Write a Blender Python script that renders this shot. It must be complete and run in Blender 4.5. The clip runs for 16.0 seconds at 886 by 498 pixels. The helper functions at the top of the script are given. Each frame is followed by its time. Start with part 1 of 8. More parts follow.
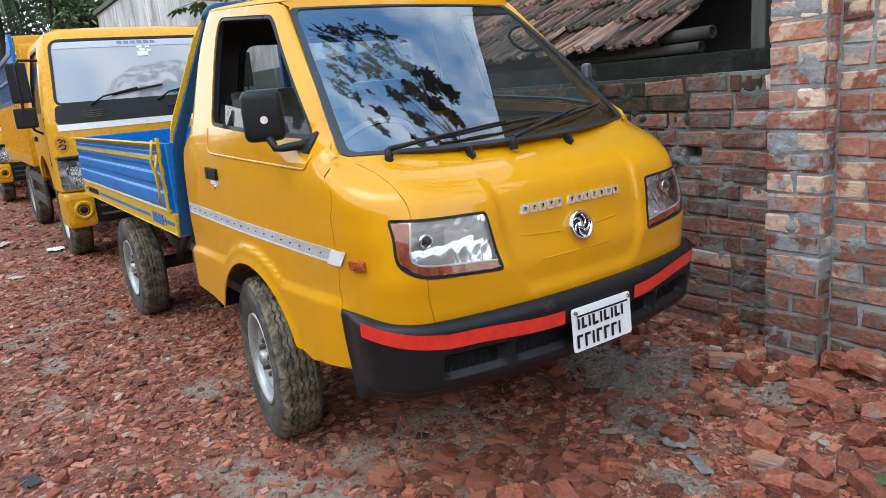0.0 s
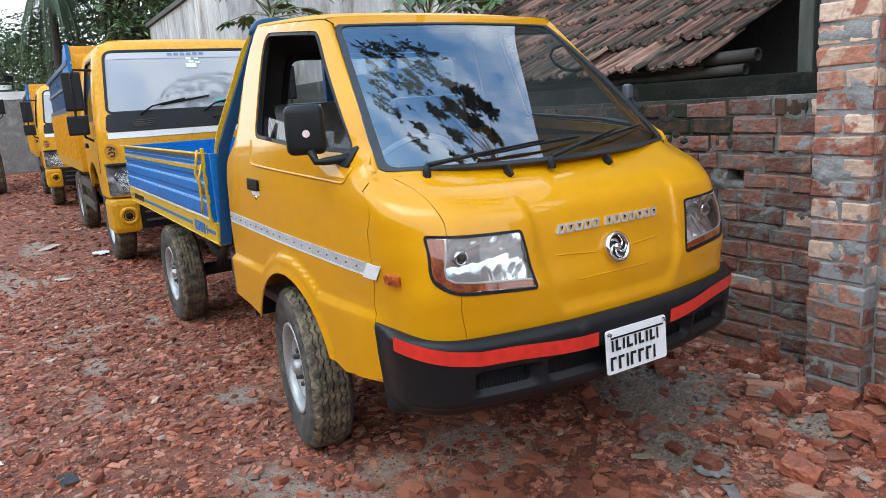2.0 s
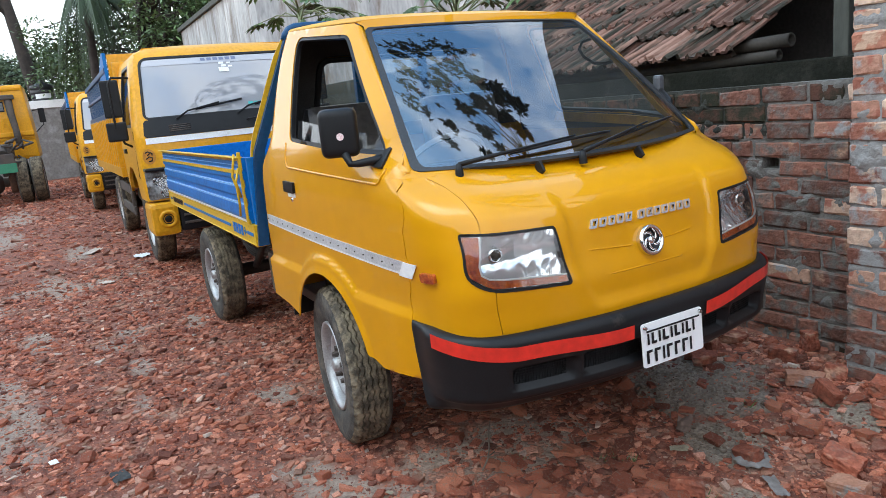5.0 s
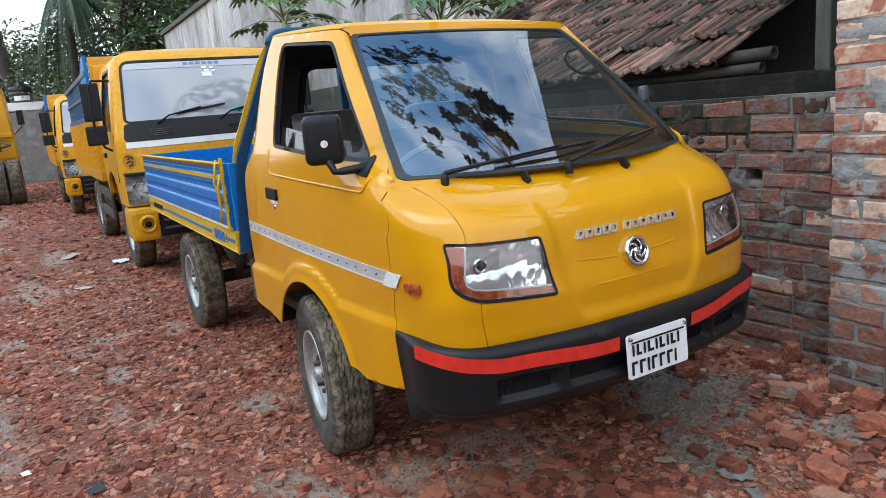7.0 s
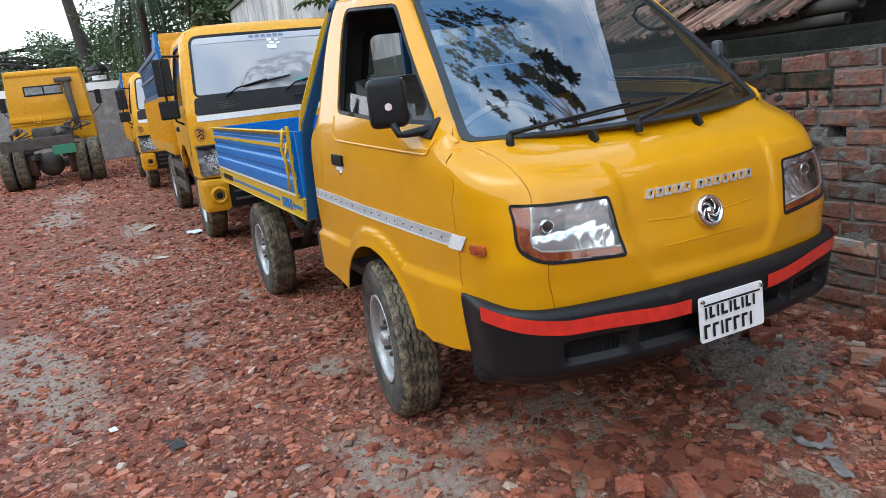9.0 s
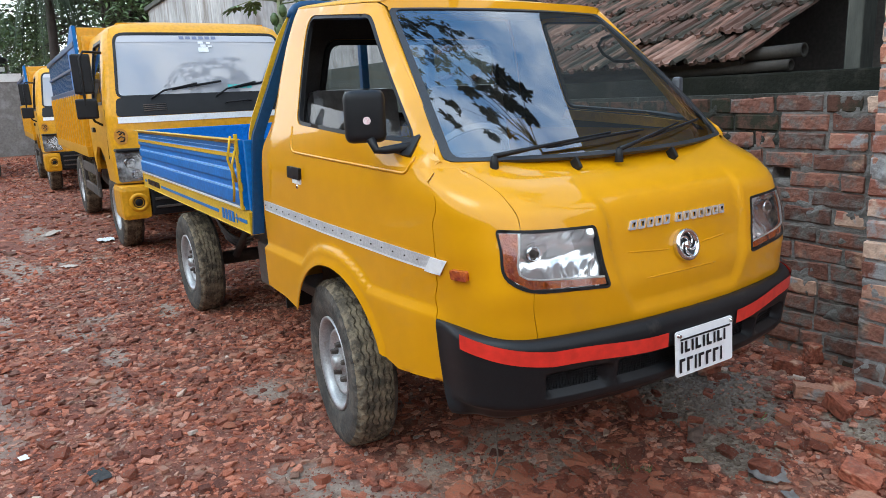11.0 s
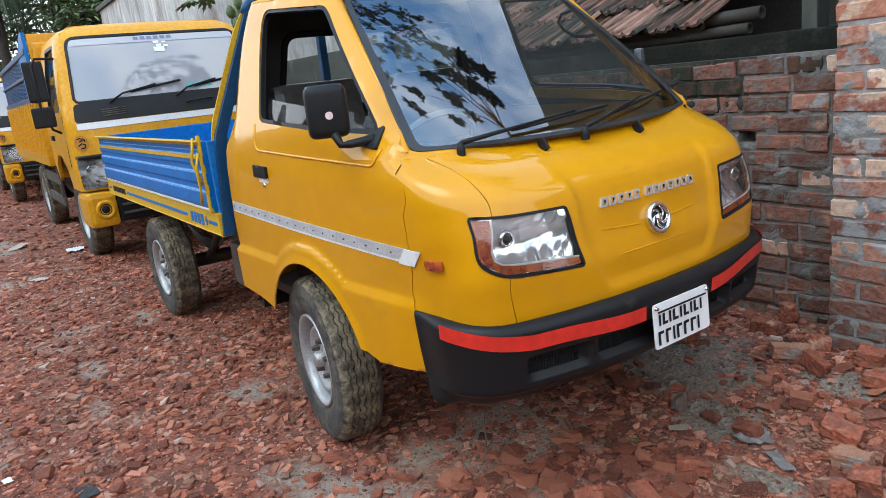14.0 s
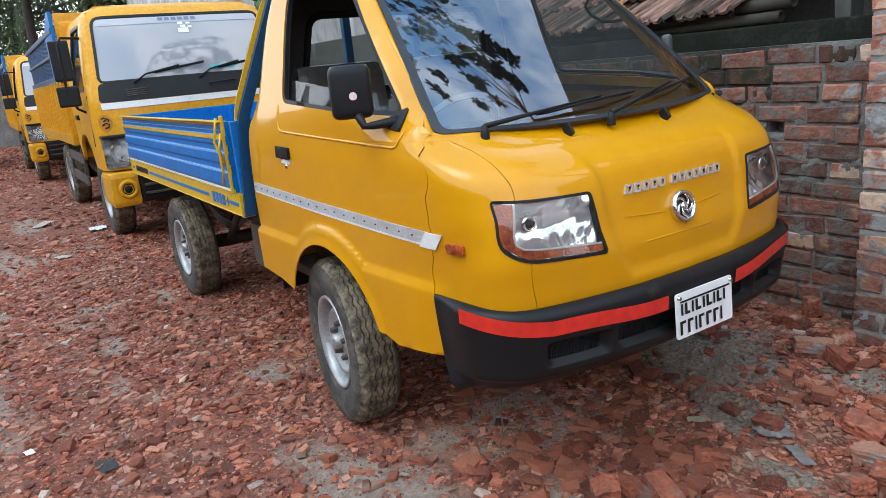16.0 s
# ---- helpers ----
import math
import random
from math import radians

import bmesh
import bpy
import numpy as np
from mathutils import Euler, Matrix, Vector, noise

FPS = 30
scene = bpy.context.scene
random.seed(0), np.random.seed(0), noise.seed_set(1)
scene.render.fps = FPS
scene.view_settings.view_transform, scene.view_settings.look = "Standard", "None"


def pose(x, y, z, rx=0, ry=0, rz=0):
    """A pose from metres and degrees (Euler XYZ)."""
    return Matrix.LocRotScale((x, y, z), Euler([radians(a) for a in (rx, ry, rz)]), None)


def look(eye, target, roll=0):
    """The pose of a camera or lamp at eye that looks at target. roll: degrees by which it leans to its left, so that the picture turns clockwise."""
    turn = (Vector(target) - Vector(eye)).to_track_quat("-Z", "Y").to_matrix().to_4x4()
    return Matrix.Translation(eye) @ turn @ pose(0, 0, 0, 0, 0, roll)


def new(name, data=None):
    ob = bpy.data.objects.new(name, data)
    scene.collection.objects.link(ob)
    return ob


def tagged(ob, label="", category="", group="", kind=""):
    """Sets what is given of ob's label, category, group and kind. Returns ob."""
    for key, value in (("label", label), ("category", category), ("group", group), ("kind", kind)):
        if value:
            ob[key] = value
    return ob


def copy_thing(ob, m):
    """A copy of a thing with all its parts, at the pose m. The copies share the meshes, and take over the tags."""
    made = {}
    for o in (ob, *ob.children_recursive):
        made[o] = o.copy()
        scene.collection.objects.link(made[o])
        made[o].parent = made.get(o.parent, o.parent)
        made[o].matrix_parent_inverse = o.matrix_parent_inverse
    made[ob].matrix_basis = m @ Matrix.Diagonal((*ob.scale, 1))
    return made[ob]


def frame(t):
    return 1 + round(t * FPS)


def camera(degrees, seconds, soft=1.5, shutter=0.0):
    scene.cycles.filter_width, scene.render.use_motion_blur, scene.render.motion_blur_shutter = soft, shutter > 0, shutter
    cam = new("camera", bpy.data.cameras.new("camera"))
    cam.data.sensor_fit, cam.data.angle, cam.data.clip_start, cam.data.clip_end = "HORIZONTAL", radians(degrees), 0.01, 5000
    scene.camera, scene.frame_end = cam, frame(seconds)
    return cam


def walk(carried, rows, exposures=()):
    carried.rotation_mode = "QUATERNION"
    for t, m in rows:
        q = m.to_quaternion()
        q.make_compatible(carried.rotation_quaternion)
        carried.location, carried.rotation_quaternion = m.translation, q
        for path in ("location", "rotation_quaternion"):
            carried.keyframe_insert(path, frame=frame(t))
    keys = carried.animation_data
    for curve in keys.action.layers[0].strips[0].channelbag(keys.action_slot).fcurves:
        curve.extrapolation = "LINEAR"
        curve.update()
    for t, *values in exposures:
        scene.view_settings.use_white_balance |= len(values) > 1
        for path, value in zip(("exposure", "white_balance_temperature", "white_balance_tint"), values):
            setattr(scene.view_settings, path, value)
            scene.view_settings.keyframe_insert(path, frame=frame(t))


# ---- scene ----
cam = camera(64.7, 16.0, 0.5)
PATH = [
    (0, (2.864, -1.698, 1.428), (1.248, -0.611, 0.974), -5.0),
    (0.5, (2.851, -1.691, 1.422), (1.269, -0.573, 0.925), -4.2),
    (1, (2.841, -1.703, 1.418), (1.194, -0.688, 0.909), -4.2),
    (1.5, (2.863, -1.695, 1.426), (1.23, -0.644, 0.949), -4.6),
    (2, (2.871, -1.701, 1.435), (1.193, -0.69, 1.03), -3.8),
    (2.5, (2.869, -1.709, 1.436), (1.176, -0.717, 1.048), -3.6),
    (3, (2.877, -1.718, 1.438), (1.18, -0.74, 1.037), -3.5),
    (3.5, (2.897, -1.721, 1.446), (1.197, -0.754, 1.03), -5.0),
    (3.7, (2.903, -1.724, 1.449), (1.187, -0.783, 1.035), -6.5),
    (5.8, (2.87, -1.715, 1.457), (1.153, -0.777, 1.04), -4.9),
    (6, (2.847, -1.702, 1.456), (1.151, -0.729, 1.037), -4.7),
    (6.5, (2.872, -1.708, 1.473), (1.167, -0.726, 1.116), -6.2),
    (7, (2.869, -1.714, 1.46), (1.169, -0.739, 1.06), -5.0),
    (7.5, (2.879, -1.714, 1.442), (1.147, -0.815, 1.007), -5.2),
    (8, (2.873, -1.697, 1.435), (1.128, -0.846, 0.955), -6.6),
    (8.5, (2.87, -1.698, 1.43), (1.109, -0.874, 0.962), -6.4),
    (8.7, (2.872, -1.703, 1.429), (1.098, -0.903, 0.967), -6.6),
    (10.8, (2.658, -1.857, 1.436), (0.974, -0.871, 0.996), -3.6),
    (11, (2.664, -1.857, 1.435), (1.005, -0.825, 1.007), -2.6),
    (11.5, (2.669, -1.853, 1.437), (1.01, -0.821, 1.006), -4.0),
    (12, (2.653, -1.833, 1.455), (1.024, -0.747, 1.048), -5.4),
    (12.5, (2.654, -1.83, 1.484), (1.047, -0.689, 1.145), -6.3),
    (13, (2.649, -1.836, 1.485), (1.037, -0.711, 1.115), -6.2),
    (13.5, (2.648, -1.834, 1.472), (1.037, -0.727, 1.046), -5.7),
    (14, (2.656, -1.834, 1.457), (1.041, -0.759, 0.973), -6.4),
    (14.5, (2.656, -1.831, 1.45), (1.026, -0.787, 0.95), -6.4),
    (15, (2.654, -1.83, 1.448), (1.034, -0.774, 0.938), -6.5),
    (15.5, (2.646, -1.836, 1.444), (1.03, -0.78, 0.92), -5.9),
    (16, (2.642, -1.841, 1.442), (1.004, -0.814, 0.93), -5.5),
]
walk(cam, [(t, look(eye, target, roll)) for t, eye, target, roll in PATH], [(0.0, -0.03), (1.0, -0.03), (3.0, -0.08), (6.0, -0.10), (6.8, -0.18), (7.5, -0.19), (8.5, -0.18), (11.0, -0.12), (13.5, -0.14), (16.0, -0.13)])

# ---- light ----
SUN_HEIGHT, SUN_TURN = 62.0, 178.0
world = bpy.data.worlds.new("sky")
scene.world = world
world.use_nodes = True
wn = world.node_tree
wn.nodes.clear()
sky = wn.nodes.new("ShaderNodeTexSky")
sky.sky_type, sky.sun_disc = "NISHITA", False
sky.sun_elevation, sky.sun_rotation = radians(SUN_HEIGHT), radians(SUN_TURN)
sky.air_density, sky.dust_density = 1.0, 1.5
coord = wn.nodes.new("ShaderNodeTexCoord")
puffs = wn.nodes.new("ShaderNodeTexNoise")
puffs.inputs["Scale"].default_value, puffs.inputs["Detail"].default_value = 1.7, 7.0
puffs.inputs["Roughness"].default_value = 0.6
ramp = wn.nodes.new("ShaderNodeValToRGB")
ramp.color_ramp.elements[0].position, ramp.color_ramp.elements[1].position = 0.47, 0.68
cloud = wn.nodes.new("ShaderNodeMix")
cloud.data_type = "RGBA"
cloud.inputs["B"].default_value = (17.4, 18.7, 19.9, 1)
back = wn.nodes.new("ShaderNodeBackground")
back.inputs["Strength"].default_value = 0.15
wout = wn.nodes.new("ShaderNodeOutputWorld")
drift = wn.nodes.new("ShaderNodeVectorMath")
drift.inputs[1].default_value = (0.4, 2.3, 5.1)
wn.links.new(coord.outputs["Generated"], drift.inputs[0])
wn.links.new(drift.outputs["Vector"], puffs.inputs["Vector"])
# haze whitens the low sky
parts_of = wn.nodes.new("ShaderNodeSeparateXYZ")
wn.links.new(coord.outputs["Generated"], parts_of.inputs["Vector"])
low = wn.nodes.new("ShaderNodeMapRange")
low.inputs["From Min"].default_value, low.inputs["From Max"].default_value = 0.15, 0.9
low.inputs["To Min"].default_value, low.inputs["To Max"].default_value = 0.26, 0.0
wn.links.new(parts_of.outputs["Z"], low.inputs["Value"])
hazy = wn.nodes.new("ShaderNodeMath")
wn.links.new(low.outputs["Result"], hazy.inputs[0])
wn.links.new(puffs.outputs["Fac"], hazy.inputs[1])
wn.links.new(hazy.outputs["Value"], ramp.inputs["Fac"])
wn.links.new(ramp.outputs["Color"], cloud.inputs["Factor"])
lift = wn.nodes.new("ShaderNodeVectorMath")
lift.operation = "MULTIPLY"
lift.inputs[1].default_value = (1.85, 2.95, 3.4)
wn.links.new(sky.outputs["Color"], lift.inputs[0])
wn.links.new(lift.outputs["Vector"], cloud.inputs["A"])
wn.links.new(cloud.outputs["Result"], back.inputs["Color"])
wn.links.new(back.outputs["Background"], wout.inputs["Surface"])
sun = new("sun", bpy.data.lights.new("sun", "SUN"))
sun.data.energy, sun.data.angle, sun.data.color = 0.75, radians(30), (1.0, 0.97, 0.95)
a = radians(SUN_TURN)
sun.matrix_world = look((0, 0, 30), Vector((0, 0, 30)) - Vector((math.sin(a), math.cos(a), math.tan(radians(SUN_HEIGHT)))))


# ---- materials ----
def surface(name, colour, rough=0.6, metal=0.0, other=None, scale=6.0, amount=0.5, fine=60.0, bump=0.15, depth=0.004,
            coat=0.0, random=0.0, spots=None, spot_scale=3.0, spot_at=0.62, spot_soft=0.12, island=False,
            ramp=None, flakes=None, flake_scale=11.0, flake_at=0.6, flake_soft=0.02, place=False, shine=0.5, streak=1.0, run_along=1.0):
    """A weathered surface: two colours mixed by coarse noise, fine grain, relief, and a layer of stains."""
    m = bpy.data.materials.new(name)
    m.use_nodes = True
    n, l = m.node_tree.nodes, m.node_tree.links
    b = n["Principled BSDF"]
    tc = n.new("ShaderNodeTexCoord")
    big, small = n.new("ShaderNodeTexNoise"), n.new("ShaderNodeTexNoise")
    big.inputs["Scale"].default_value, big.inputs["Detail"].default_value = scale, 6.0
    small.inputs["Scale"].default_value, small.inputs["Detail"].default_value = fine, 4.0
    spot = tc.outputs["Object"]
    if place:
        # alike pieces get grain of their own
        add = n.new("ShaderNodeVectorMath")
        l.new(spot, add.inputs[0])
        l.new(n.new("ShaderNodeObjectInfo").outputs["Location"], add.inputs[1])
        spot = add.outputs["Vector"]
    if streak != 1.0 or run_along != 1.0:
        # stains that run down
        run = n.new("ShaderNodeVectorMath")
        run.operation = "MULTIPLY"
        run.inputs[1].default_value = (1.0, run_along, streak)
        l.new(spot, run.inputs[0])
        spot = run.outputs["Vector"]
    l.new(spot, big.inputs["Vector"])
    l.new(spot, small.inputs["Vector"])
    if other is None:
        other = tuple(c * 0.75 for c in colour)
    r = n.new("ShaderNodeValToRGB")
    r.color_ramp.elements[0].position, r.color_ramp.elements[1].position = 0.5 - 0.25, 0.5 + 0.25
    l.new(big.outputs["Fac"], r.inputs["Fac"])
    mx = n.new("ShaderNodeMix")
    mx.data_type = "RGBA"
    mx.inputs["A"].default_value, mx.inputs["B"].default_value = (*colour, 1), (*[c + (o - c) * amount * 2 for c, o in zip(colour, other)], 1)
    l.new(r.outputs["Color"], mx.inputs["Factor"])
    hsv = n.new("ShaderNodeHueSaturation")
    base = mx.outputs["Result"]
    if ramp:
        cr = n.new("ShaderNodeValToRGB")
        while len(cr.color_ramp.elements) < len(ramp):
            cr.color_ramp.elements.new(0.5)
        for e, (at, c) in zip(cr.color_ramp.elements, ramp):
            e.position, e.color = at, (*c, 1)
        l.new(n.new("ShaderNodeNewGeometry").outputs["Random Per Island"] if island else n.new("ShaderNodeObjectInfo").outputs["Random"], cr.inputs["Fac"])
        both = n.new("ShaderNodeMix")
        both.data_type = "RGBA"
        both.inputs["Factor"].default_value = 0.7
        l.new(base, both.inputs["A"])
        l.new(cr.outputs["Color"], both.inputs["B"])
        base = both.outputs["Result"]
    l.new(base, hsv.inputs["Color"])
    val = n.new("ShaderNodeMapRange")
    val.inputs["From Min"].default_value, val.inputs["From Max"].default_value = 0.3, 0.7
    val.inputs["To Min"].default_value, val.inputs["To Max"].default_value = 1 - amount * 0.35, 1 + amount * 0.35
    l.new(small.outputs["Fac"], val.inputs["Value"])
    last = val.outputs["Result"]
    if random or island:
        src = n.new("ShaderNodeNewGeometry").outputs["Random Per Island"] if island else n.new("ShaderNodeObjectInfo").outputs["Random"]
        rr = n.new("ShaderNodeMapRange")
        rr.inputs["To Min"].default_value, rr.inputs["To Max"].default_value = 1 - random, 1 + random
        l.new(src, rr.inputs["Value"])
        mul = n.new("ShaderNodeMath")
        mul.operation = "MULTIPLY"
        l.new(last, mul.inputs[0])
        l.new(rr.outputs["Result"], mul.inputs[1])
        last = mul.outputs["Value"]
    l.new(last, hsv.inputs["Value"])
    col = hsv.outputs["Color"]
    b.inputs["Specular IOR Level"].default_value = shine
    if flakes:
        fl = n.new("ShaderNodeTexNoise")
        fl.inputs["Scale"].default_value, fl.inputs["Detail"].default_value = flake_scale, 5.0
        shift = n.new("ShaderNodeVectorMath")
        shift.inputs[1].default_value = (7.3, 2.1, 4.4)
        l.new(spot, shift.inputs[0])
        l.new(shift.outputs["Vector"], fl.inputs["Vector"])
        fm = n.new("ShaderNodeMapRange")
        fm.inputs["From Min"].default_value, fm.inputs["From Max"].default_value = flake_at - flake_soft, flake_at + flake_soft
        l.new(fl.outputs["Fac"], fm.inputs["Value"])
        fx = n.new("ShaderNodeMix")
        fx.data_type = "RGBA"
        fx.inputs["B"].default_value = (*flakes, 1)
        l.new(col, fx.inputs["A"])
        l.new(fm.outputs["Result"], fx.inputs["Factor"])
        col = fx.outputs["Result"]
    b.inputs["Roughness"].default_value = rough
    if spots:
        st = n.new("ShaderNodeTexNoise")
        st.inputs["Scale"].default_value, st.inputs["Detail"].default_value = spot_scale, 8.0
        st.inputs["Roughness"].default_value = 0.65
        l.new(spot, st.inputs["Vector"])
        sr = n.new("ShaderNodeMapRange")
        sr.inputs["From Min"].default_value, sr.inputs["From Max"].default_value = spot_at - spot_soft, spot_at + spot_soft
        l.new(st.outputs["Fac"], sr.inputs["Value"])
        sm = n.new("ShaderNodeMix")
        sm.data_type = "RGBA"
        sm.inputs["B"].default_value = (*spots, 1)
        l.new(col, sm.inputs["A"])
        l.new(sr.outputs["Result"], sm.inputs["Factor"])
        col = sm.outputs["Result"]
        ro = n.new("ShaderNodeMapRange")
        ro.inputs["To Min"].default_value, ro.inputs["To Max"].default_value = rough, min(0.95, rough + 0.3)
        l.new(sr.outputs["Result"], ro.inputs["Value"])
        l.new(ro.outputs["Result"], b.inputs["Roughness"])
    l.new(col, b.inputs["Base Color"])
    b.inputs["Metallic"].default_value = metal
    b.inputs["Coat Weight"].default_value = coat
    b.inputs["Coat Roughness"].default_value = 0.035
    if bump:
        bp = n.new("ShaderNodeBump")
        bp.inputs["Strength"].default_value, bp.inputs["Distance"].default_value = bump, depth
        l.new(small.outputs["Fac"], bp.inputs["Height"])
        l.new(bp.outputs["Normal"], b.inputs["Normal"])
    return m


def pane_material(name, tint, ior=1.9, dust=0.0):
    """A thin pane: clear, with a mirror share that grows at grazing angles."""
    m = bpy.data.materials.new(name)
    m.use_nodes = True
    n, l = m.node_tree.nodes, m.node_tree.links
    n.clear()
    out, mix = n.new("ShaderNodeOutputMaterial"), n.new("ShaderNodeMixShader")
    clear, gloss, fr = n.new("ShaderNodeBsdfTransparent"), n.new("ShaderNodeBsdfGlossy"), n.new("ShaderNodeFresnel")
    clear.inputs["Color"].default_value = (*tint, 1)
    gloss.inputs["Roughness"].default_value = 0.012
    fr.inputs["IOR"].default_value = ior
    l.new(fr.outputs["Fac"], mix.inputs["Fac"])
    l.new(clear.outputs[0], mix.inputs[1])
    l.new(gloss.outputs[0], mix.inputs[2])
    # dull pale share: film and dust, and on truck windscreens painted sky glare
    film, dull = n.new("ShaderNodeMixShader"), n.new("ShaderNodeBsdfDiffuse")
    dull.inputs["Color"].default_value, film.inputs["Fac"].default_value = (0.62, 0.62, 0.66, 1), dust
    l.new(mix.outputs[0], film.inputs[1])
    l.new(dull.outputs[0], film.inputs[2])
    l.new(film.outputs[0], out.inputs["Surface"])
    return m


YELLOW = surface("yellow_paint", (0.635, 0.278, 0.0015), 0.40, other=(0.605, 0.260, 0.0015), scale=1.2, amount=0.1, fine=9, bump=0.10, depth=0.003, coat=0.72, shine=0.1,
                 spots=(0.45, 0.24, 0.06), spot_scale=9, spot_at=0.90, spot_soft=0.1)
YELLOW_DUSTY = surface("dusty_yellow_roof_paint", (0.62, 0.305, 0.02), 0.55, other=(0.60, 0.31, 0.05), scale=2, amount=0.4, fine=30, bump=0.03, coat=0.06, shine=0.12)
YELLOW_OLD = surface("worn_yellow_paint", (0.66, 0.310, 0.010), 0.42, other=(0.60, 0.27, 0.012), scale=2, amount=0.35, fine=30, bump=0.03, coat=0.25, shine=0.2,
                     spots=(0.24, 0.13, 0.06), spot_scale=7, spot_at=0.76, spot_soft=0.06)
BLUE = surface("blue_paint", (0.003, 0.160, 0.50), 0.45, other=(0.004, 0.120, 0.35), scale=3, amount=0.5, fine=45, bump=0.03, coat=0.12, shine=0.15,
               spots=(0.12, 0.18, 0.28), spot_scale=8, spot_at=0.74, spot_soft=0.06)
BLUE_DARK = surface("dark_blue_paint", (0.005, 0.060, 0.155), 0.4, other=(0.006, 0.046, 0.12), scale=3, amount=0.4, fine=45, bump=0.02, coat=0.15, shine=0.2)
STRIPE_BLUE = surface("pale_blue_stripe_paint", (0.16, 0.40, 0.70), 0.5, scale=8, amount=0.4, fine=80, bump=0.02, spots=(0.05, 0.15, 0.40), spot_scale=14, spot_at=0.66, spot_soft=0.05)
BLACK_PLASTIC = surface("black_plastic", (0.009, 0.009, 0.010), 0.45, other=(0.015, 0.015, 0.016), scale=5, amount=0.5, fine=300, bump=0.06, depth=0.001, shine=0.22)
BUMPER_GREY = surface("dusty_black_plastic", (0.009, 0.0095, 0.011), 0.42, other=(0.015, 0.015, 0.016), scale=4, amount=0.5, fine=220, bump=0.06, depth=0.001, shine=0.22,
                      spots=(0.08, 0.07, 0.06), spot_scale=7, spot_at=0.76, spot_soft=0.12)
RUBBER = surface("muddy_tyre_rubber", (0.040, 0.036, 0.030), 0.9, other=(0.125, 0.100, 0.072), scale=12, amount=0.5, fine=60, bump=1.0, depth=0.007, shine=0.15,
                 spots=(0.25, 0.20, 0.135), spot_scale=20, spot_at=0.53, spot_soft=0.10)
SIDEWALL = surface("dusty_tyre_sidewall", (0.030, 0.029, 0.028), 0.78, other=(0.075, 0.068, 0.060), scale=11, amount=0.7, fine=70, bump=0.7, depth=0.004, shine=0.25,
                   spots=(0.15, 0.125, 0.10), spot_scale=16, spot_at=0.58, spot_soft=0.12)
RIM = surface("silver_wheel_paint", (0.44, 0.44, 0.45), 0.38, metal=0.4, other=(0.34, 0.33, 0.32), scale=9, amount=0.5, fine=100, bump=0.05,
              spots=(0.26, 0.20, 0.15), spot_scale=11, spot_at=0.66, spot_soft=0.1)
STEEL = surface("dark_chassis_steel", (0.035, 0.033, 0.032), 0.7, other=(0.09, 0.065, 0.05), scale=6, amount=0.5, fine=70, bump=0.2, depth=0.003)
RUST = surface("rusty_steel", (0.16, 0.075, 0.04), 0.85, other=(0.08, 0.05, 0.04), scale=5, amount=0.5, fine=60, bump=0.3)
SILVER = surface("bright_silver_lettering", (0.74, 0.74, 0.74), 0.25, metal=0.7, scale=10, amount=0.1, bump=0.0)
REFLECTOR = surface("lamp_reflector", (0.93, 0.94, 0.95), 0.10, metal=0.72, scale=30, amount=0.1, fine=45, bump=0.05, depth=0.002)
CHROME = surface("chrome", (0.78, 0.78, 0.78), 0.16, metal=1.0, scale=10, amount=0.1, bump=0.0)
ALUMINIUM = surface("dull_aluminium_strip", (0.62, 0.62, 0.62), 0.5, metal=0.35, other=(0.48, 0.48, 0.48), scale=12, amount=0.5, fine=120, bump=0.05,
                    spots=(0.30, 0.27, 0.24), spot_scale=30, spot_at=0.68, spot_soft=0.06)
WHITE_TAPE = surface("white_tape", (0.80, 0.80, 0.79), 0.45, scale=14, amount=0.15, bump=0.02, spots=(0.5, 0.48, 0.45), spot_scale=20, spot_at=0.68)
RED_TAPE = surface("red_tape", (0.72, 0.035, 0.02), 0.32, other=(0.60, 0.025, 0.018), scale=6, amount=0.4, fine=30, bump=0.12, depth=0.003, coat=0.3)
AMBER = surface("amber_lens", (0.66, 0.165, 0.025), 0.22, other=(0.34, 0.060, 0.018), scale=34, amount=0.7, fine=110, bump=0.8, depth=0.004, coat=0.5)
PLATE_WHITE = surface("clean_plate_paint", (0.87, 0.87, 0.87), 0.4, scale=8, amount=0.08, bump=0.0, spots=(0.6, 0.58, 0.54), spot_scale=25, spot_at=0.74)
SEAL_RUBBER = surface("dull_seal_rubber", (0.022, 0.023, 0.027), 0.5, other=(0.035, 0.035, 0.038), scale=6, amount=0.5, fine=120, bump=0.05, shine=0.4)
GREY_TRIM = surface("dull_grey_trim", (0.11, 0.115, 0.13), 0.5, scale=10, amount=0.3, bump=0.02)
WHITE_PAINT = surface("white_paint", (0.78, 0.78, 0.76), 0.4, scale=4, amount=0.2, bump=0.02, coat=0.3, spots=(0.45, 0.42, 0.36), spot_scale=8, spot_at=0.7)
INTERIOR = surface("grey_cab_trim", (0.10, 0.105, 0.11), 0.75, other=(0.16, 0.16, 0.155), scale=5, amount=0.5, fine=150, bump=0.1)
DASH = surface("pale_grey_dash_plastic", (0.30, 0.315, 0.315), 0.6, other=(0.24, 0.25, 0.25), scale=5, amount=0.5, fine=150, bump=0.08)
LINING = surface("dark_cab_lining", (0.035, 0.033, 0.031), 0.85, other=(0.06, 0.055, 0.05), scale=6, amount=0.5, fine=120, bump=0.1)
SEAT = surface("brown_seat_vinyl", (0.12, 0.085, 0.06), 0.6, scale=6, amount=0.4, fine=120, bump=0.1)
